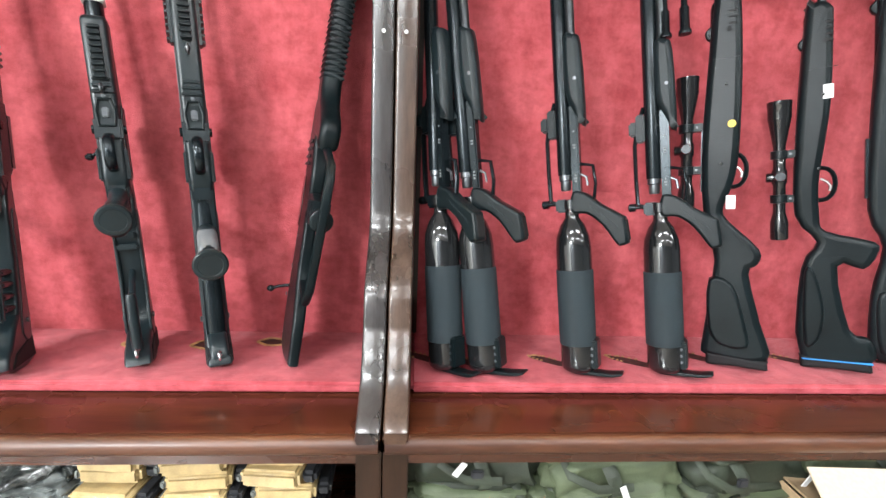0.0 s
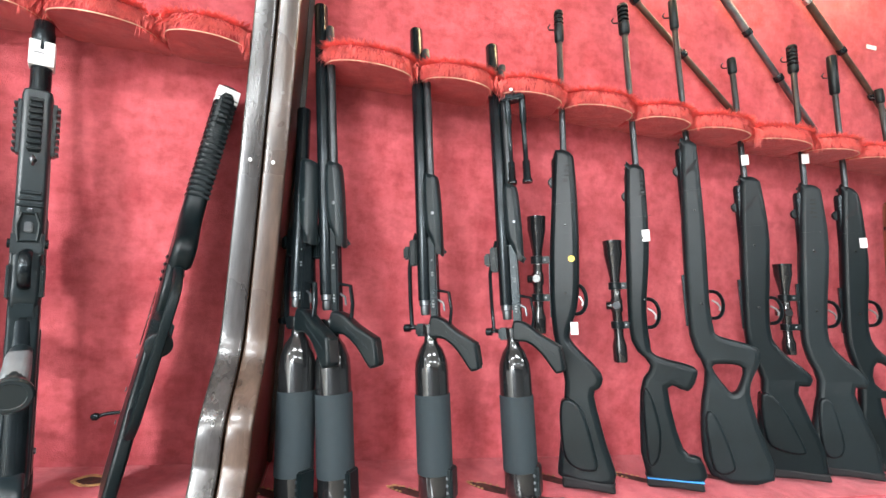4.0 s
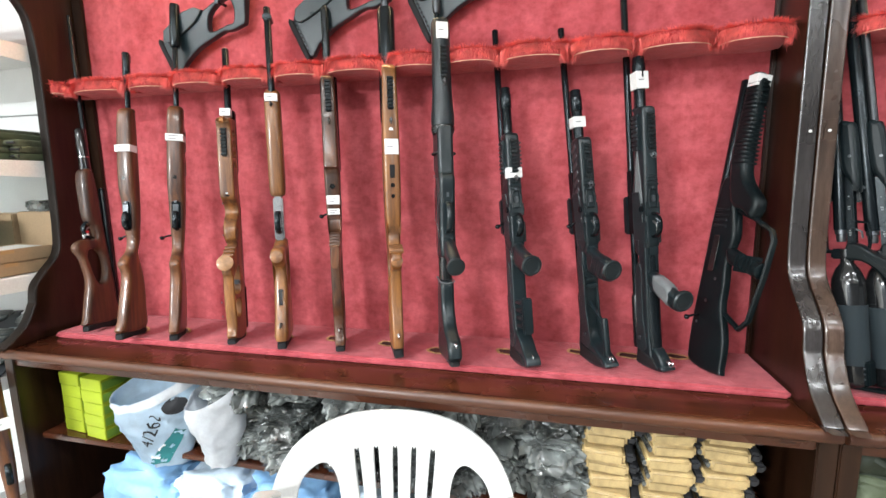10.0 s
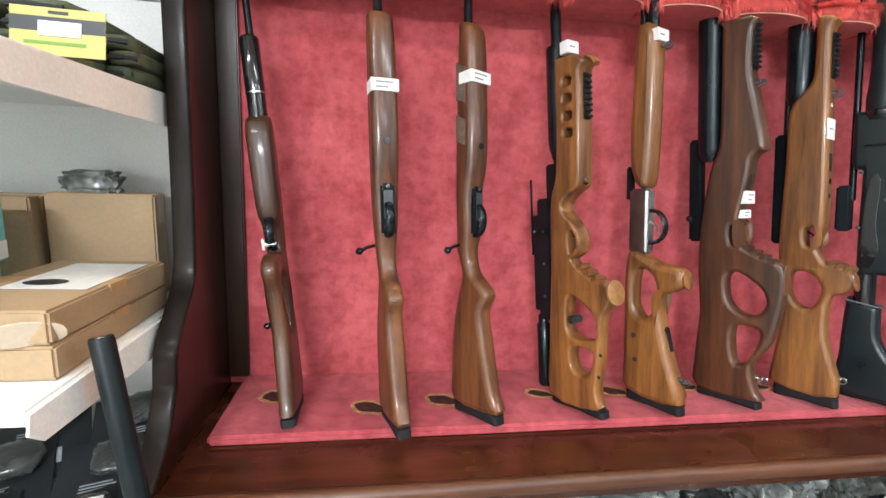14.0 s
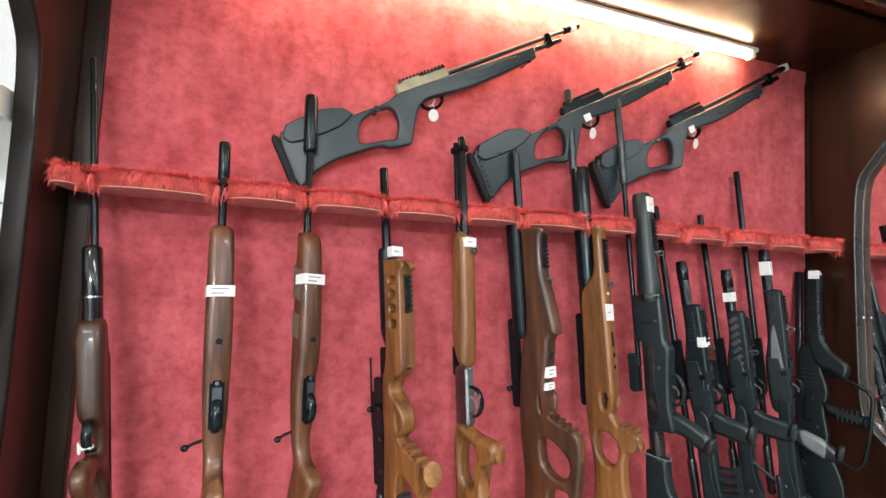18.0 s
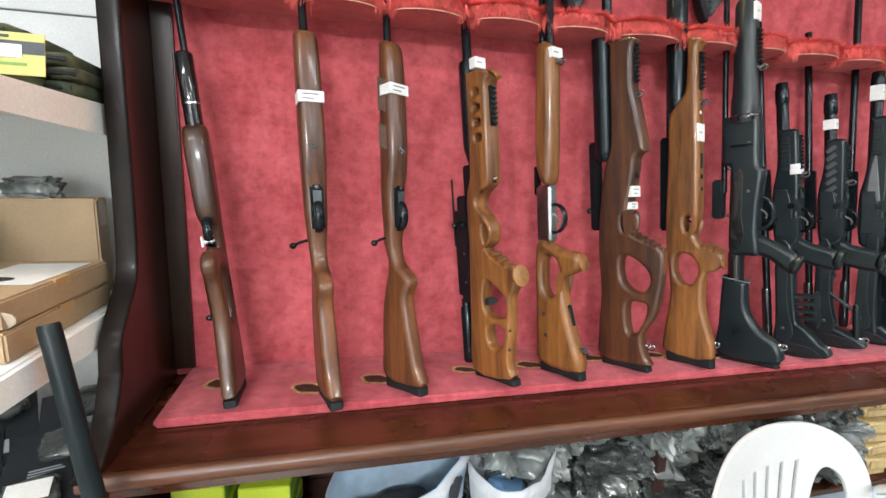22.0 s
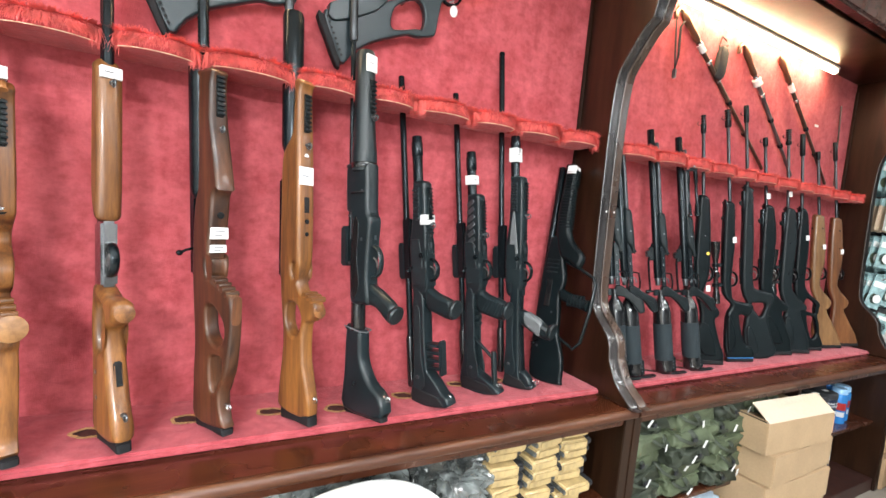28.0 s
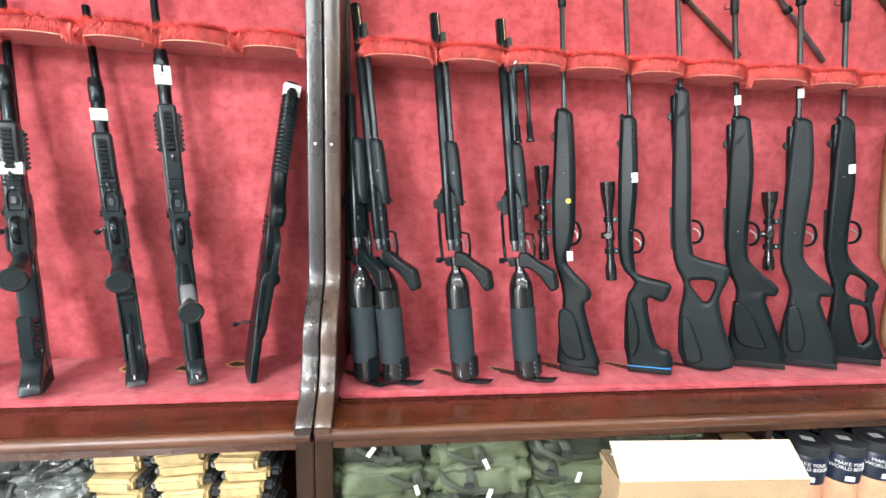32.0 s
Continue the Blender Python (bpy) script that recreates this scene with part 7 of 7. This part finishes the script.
part("print_line", block(-0.06, 0.05, -0.0018, -0.0012, 0.020, 0.026, 0), LIME_SIDE, header)
# middle shelf: brown cartons, teal cartons
carton("flat_carton", (-2.862, 0.805, 1.0995), 1, 0.205, 0.36, 0.050, "flat brown carton on a white shelf", CARD, group="shelf cartons")
lid = carton("flat_carton", (-2.858, 0.800, 1.1510), -1, 0.200, 0.34, 0.050, "flat brown carton with white printed label and torn lid", CARD, group="shelf cartons")
part("top_label", block(-0.045, 0.085, -0.06, 0.13, 0.0512, 0.0520, 0), PAPER, lid, "white printed label")
part("emblem", lathe([(0.022, 0), (0.022, 0.0006)], 20), PACK_BLACK, lid, "dark oval emblem", Matrix.Translation((0.0, -0.02, 0.0522)) @ Matrix.Diagonal((1.5, 0.9, 1, 1)))
part("torn_flap", slab([(-0.035, 0.0), (0.035, 0.0), (0.040, 0.025), (0.0, 0.038), (-0.038, 0.030)], 0.003, 0.001), CARD_PALE, lid, "", pose(0.070, -0.168, 0.002, 20, 0, 30))
carton("upright_carton", (-2.900, 1.055, 1.0995), 8, 0.20, 0.08, 0.235, "upright brown carton with taped edge", CARD, group="shelf cartons")
carton("upright_carton", (-3.13, 1.06, 1.0995), 0, 0.22, 0.12, 0.225, "upright brown carton at the back of the shelf", CARD, group="shelf cartons")
soft_packet("film_packet", (-2.925, 1.055, 1.357), (0.10, 0.06, 0.05), 77, FILM, "crinkled clear plastic bag on a carton", "plastic packet", "film packets", 0.35, 3.4)
for x, y, z, turn in ((-3.060, 0.745, 1.0995, 12), (-3.055, 0.750, 1.2205, 8), (-3.28, 0.76, 1.0995, 10), (-3.28, 0.76, 1.2205, 8)):
    box = thing("teal_carton", pose(x, y, z, 0, 0, turn), "pale teal carton with dark oval emblem and white band", "box", "teal cartons")
    part("carton", block(-0.09, 0.09, -0.12, 0.12, 0, 0.120, 0.002), TEAL, box)
    part("white_band", block(-0.0904, 0.0904, -0.1206, -0.1202, 0.004, 0.036, 0), PAPER, box)
    part("white_band", block(0.0904, 0.0910, -0.119, 0.119, 0.004, 0.036, 0), PAPER, box)
    for xx, yy, rz in ((0.0, -0.1212, 0), (0.0916, 0.0, 90)):
        part("emblem", lathe([(0.030, 0), (0.030, 0.0006)], 24), PACK_BLACK, box, "dark oval emblem", pose(xx, yy, 0.080, 90, 0, rz) @ Matrix.Diagonal((1.4, 0.75, 1, 1)))
        for k in range(3):
            part("print_line", block(-0.04, 0.03, -0.0004, 0.0004, -0.001, 0.001, 0), INK, box, "", pose(xx * 1.0005, yy * 1.0005, 0.046 + 0.004 * k, 0, 0, rz))
# lower shelf: carded headsets in clear blisters
for col in range(4):
    for row in range(3):
        x, y = -2.83 - col * 0.19 + rnd.uniform(-0.015, 0.015), 0.70 + row * 0.13
        pack = thing("blister_pack", pose(x, y, 0.742 + 0.036 * row, 18, rnd.uniform(-4, 4), 22 + rnd.uniform(-8, 8)), "black card blister pack with grey printed patches, leaning on others", "package", "blister packs")
        part("card", block(-0.085, 0.085, -0.12, 0.12, 0.0, 0.006, 0.002), PACK_BLACK, pack)
        part("bubble", pillow(0.10, 0.085, 0.030, col + row * 5, 0.18, 3.0, 0.7, 3), FILM_DARK, pack, "dark goods under clear plastic", pose(0.02, 0.060, 0.018), 70)
        part("badge", lathe([(0.016, 0), (0.016, 0.0006)], 18), PACK_GREY, pack, "", Matrix.Translation((-0.048, -0.05, 0.0064)) @ Matrix.Diagonal((1.3, 0.8, 1, 1)))
        part("picture", block(-0.025, 0.035, -0.085, -0.045, 0.0062, 0.0068, 0), PACK_GREY, pack)
        part("picture_goods", lathe([(0.014, 0), (0.014, 0.0006)], 16), PACK_BLACK, pack, "", Matrix.Translation((0.005, -0.065, 0.0070)) @ Matrix.Diagonal((1.3, 0.9, 1, 1)))
        for k in range(4):
            part("print_line", block(-0.04, 0.02 - 0.006 * (k % 2), -0.012 + 0.007 * k, -0.009 + 0.007 * k, 0.0062, 0.0068, 0), PACK_GREY, pack)
        if row == 0 and col == 0:
            part("price_label", block(-0.035, 0.035, -0.022, 0.022, 0.036, 0.037, 0), PAPER, pack, "white price label", pose(0.02, 0.06, 0.0, 0, 0, -10))
soft_packet("plastic_pack", (-3.02, 0.60, 1.139), (0.11, 0.09, 0.08), 5, BAG_WHITE, "white and blue plastic pack by the shelf edge", "package", "", 0.05, 2, 0, 0.4)
for x, z, s in ((-3.1, 1.991, 1), (-3.4, 1.991, 2)):
    carton("red_carton", (x, 0.86, z), 5 * s, 0.26, 0.30, 0.16, "reddish brown carton on the upper shelf", PRINT_RED, group="upper cartons")

# Wood-stocked rifle leaning on the cabinet's end
m, n = rifle_pose((-2.708, 0.648, 1.156), (-2.520, 0.560, 0.004), 60)
lean_gun = thing("leaning_air_rifle", m, "walnut air rifle with matt black moderator, leaning against the cabinet end", "air rifle")
stock(lean_gun, [(q[0], q[1] * 0.98, *q[2:]) for q in SPORTER], WALNUT, 0.048, edge=0.018)
butt_pad(lean_gun, -0.03, 0.10, 0.024)
stepped(lean_gun, "moderator", [(0.015, 0.70), (0.0165, 0.71), (0.0165, n - 0.004), (0.0150, n), (0.006, n), (0.006, n - 0.01)], POLYMER_GREY, 0.0)
part("muzzle_ring", lathe([(0.0095, n + 0.0002), (0.0095, n + 0.0010)], 18), SILVER, lean_gun)
trigger_guard(lean_gun, 0.030, 0.44, 0.022, 0.034)
paper_tag(lean_gun, 0.002, 0.046, 0.60, 0.64, 0.052, 1)

# ---------------------------------------------------------------- hanging goods beyond the second cabinet
GRID_WOOD = wood("dark_wall_panel", (0.085, 0.030, 0.018), (0.035, 0.012, 0.009), 0.4, 0.15)
panel = thing("display_wall", pose(0, 0, 0), "dark wooden display wall hung with carded goods", "display wall")
for k in range(9):
    part("wall_board", block(2.375, 4.58, 1.150, 1.176, 0.86 + k * 0.185, 1.038 + k * 0.185, 0.003), GRID_WOOD, panel)
part("cornice", block(2.375, 4.58, 1.02, 1.176, 2.530, 2.60, 0.006), GRID_WOOD, panel)
BLISTER_TEAL = plain("pale_teal_card", (0.27, 0.41, 0.42), 0.22, 0, 0.45, 22)
BLISTER_WHITE = plain("white_card", (0.75, 0.76, 0.74), 0.4, 0, 0.08, 14)
SACK_TEAL = clear_film("dark_teal_sack_film", (0.030, 0.062, 0.066), 1.0, 0.25)
POUCH_GREY = clear_film("grey_film_pouch", (0.035, 0.040, 0.042), 1.0, 0.10)
TAN_CARD = plain("tan_card", (0.56, 0.44, 0.32), 0.5, 0, 0.1, 14)


def hook_of_goods(x, z, kinds, count, w, h, seed):
    r = random.Random(seed)
    hook = thing("display_hook", pose(x, 1.148, z), {"teal": "steel hook with pale teal blister cards hung one behind another", "dark": "steel hook with dark goods in clear pouches", "tan": "steel hook with tan and white header cards in a thick row",
                                                    "camo": "steel hook with camouflage tape rolls on teal cards"}[kinds], "hanging goods", "hooks of carded goods")
    part("wire", tube([(0, 0, 0), (0, -0.26, 0.0), (0, -0.275, 0.012)], 0.003, 6), SILVER, hook)
    for k in range(count):
        y = -0.02 - k * 0.235 / max(1, count - 1)
        fan = k / max(1, count - 1)
        tilt, twist = -9 + 20 * fan + r.uniform(-5, 5), (-20 if kinds in ("teal", "camo") else -10) + r.uniform(-9, 9)
        mat = {"teal": BLISTER_TEAL, "dark": POUCH_GREY, "tan": TAN_CARD if k < count - 2 else BLISTER_WHITE, "camo": BLISTER_TEAL}[kinds]
        card = part("card", block(-w / 2, w / 2, -0.001, 0.001, -h, 0.012, 0.0006, 1), mat, hook, "", pose(0, y, -0.004, 0, tilt, twist))
        if kinds in ("teal", "camo"):
            part("blister", lathe([(w * 0.30, -0.016), (w * 0.34, -0.012), (w * 0.34, 0.0)], 18), OLIVE if kinds == "camo" else POUCH_GREY, card, "", pose(0, -0.001, -h * 0.66, 90, 0, 0))
            if kinds == "camo" and k >= count - 2:
                part("roll_end", lathe([(w * 0.10, 0), (w * 0.28, 0), (w * 0.28, 0.001)], 16), BLISTER_WHITE, card, "", pose(0, -0.0172, -h * 0.66, 90, 0, 0))
            part("header", block(-w * 0.40, w * 0.40, -0.0018, -0.0012, -h * 0.26, -h * 0.06, 0), BLISTER_WHITE, card)
        elif kinds == "dark":
            part("header", block(-w / 2, w / 2, -0.003, 0.003, -h * 0.14, 0.010, 0.001), BLISTER_TEAL, card)
        else:
            part("header", block(-w / 2, w / 2, -0.002, 0.002, -h * 0.18, 0.012, 0.001), BLISTER_TEAL, card)
    return hook


for z, kinds, count, w, h, xs in ((2.44, "camo", 7, 0.10, 0.15, (2.50, 2.66, 2.82)), (2.25, "teal", 7, 0.10, 0.14, (2.46, 2.60, 2.76)), (2.08, "camo", 9, 0.095, 0.18, (2.47, 2.62, 2.78)), (1.84, "tan", 12, 0.115, 0.20, (2.50, 2.66)), (1.58, "camo", 6, 0.11, 0.18, (2.47, 2.60, 2.74)), (1.32, "camo", 7, 0.10, 0.19, (2.46, 2.58, 2.70, 2.82)),
                                  (2.30, "dark", 5, 0.13, 0.36, (3.00, 3.18, 3.36, 3.54, 3.72)), (1.84, "dark", 5, 0.13, 0.34, (2.84, 3.02, 3.20, 3.38, 3.56)), (1.40, "dark", 5, 0.13, 0.34, (2.96, 3.14, 3.32, 3.50)), (1.06, "teal", 4, 0.10, 0.12, (2.46, 2.60))):
    for k, x in enumerate(xs):
        hook_of_goods(x, z + 0.02 * (k % 2), kinds, count, w, h, int(x * 100) + int(z * 10))
for x, y, z, w, d, h, turn, marks in ((2.62, 0.92, 0.001, 0.50, 0.40, 0.20, 4, 2), (2.60, 0.92, 0.202, 0.48, 0.38, 0.20, -5, 2), (3.10, 0.95, 0.001, 0.42, 0.36, 0.30, 3, 1), (3.10, 0.95, 0.302, 0.40, 0.34, 0.28, -3, 1),
                                      (3.30, 1.00, 0.583, 0.42, 0.26, 0.18, 6, 2), (3.60, 0.92, 0.001, 0.46, 0.40, 0.34, -4, 1), (3.60, 0.93, 0.342, 0.42, 0.36, 0.26, 5, 1)):
    carton("cardboard_box", (x, y, z), turn, w, d, h, "brown shipping box with red and black print, stacked on the floor", CARD_FLOOR, marks, group="floor boxes")
torn = carton("cardboard_box", (2.62, 0.92, 0.404), 7, 0.46, 0.36, 0.19, "torn open brown shipping box with ragged flaps", CARD_FLOOR, 1, True, group="floor boxes")
part("ragged_flap", slab([(-0.10, 0.0), (0.10, 0.0), (0.115, 0.06), (0.06, 0.10), (0.01, 0.075), (-0.06, 0.105), (-0.10, 0.05)], 0.004, 0.0012, steps=2), CARD_PALE, torn, "torn flap folded out", pose(0.228, -0.04, 0.186, 35, 0, 90))
rolled = thing("rolled_poster", pose(3.08, 0.835, 0.6025, 0, 0, 0), "white paper tube lying across a shipping box", "paper roll")
part("roll", lathe([(0.012, -0.21), (0.020, -0.212), (0.020, 0.212), (0.012, 0.21)], 18), PAPER, rolled, "", pose(0, 0, 0.0, 90, 0, 64))
part("end_band", lathe([(0.0205, 0.185), (0.0205, 0.200)], 18), INK, rolled, "", pose(0, 0, 0.0, 90, 0, 64))
soft_packet("plastic_sack", (2.60, 0.52, 0.18), (0.42, 0.36, 0.36), 41, SACK_TEAL, "dark teal plastic sack stuffed full, on the floor by boxes", "plastic sack", "", 0.24, 2.4, 20, 0.6, 4, 0.18)
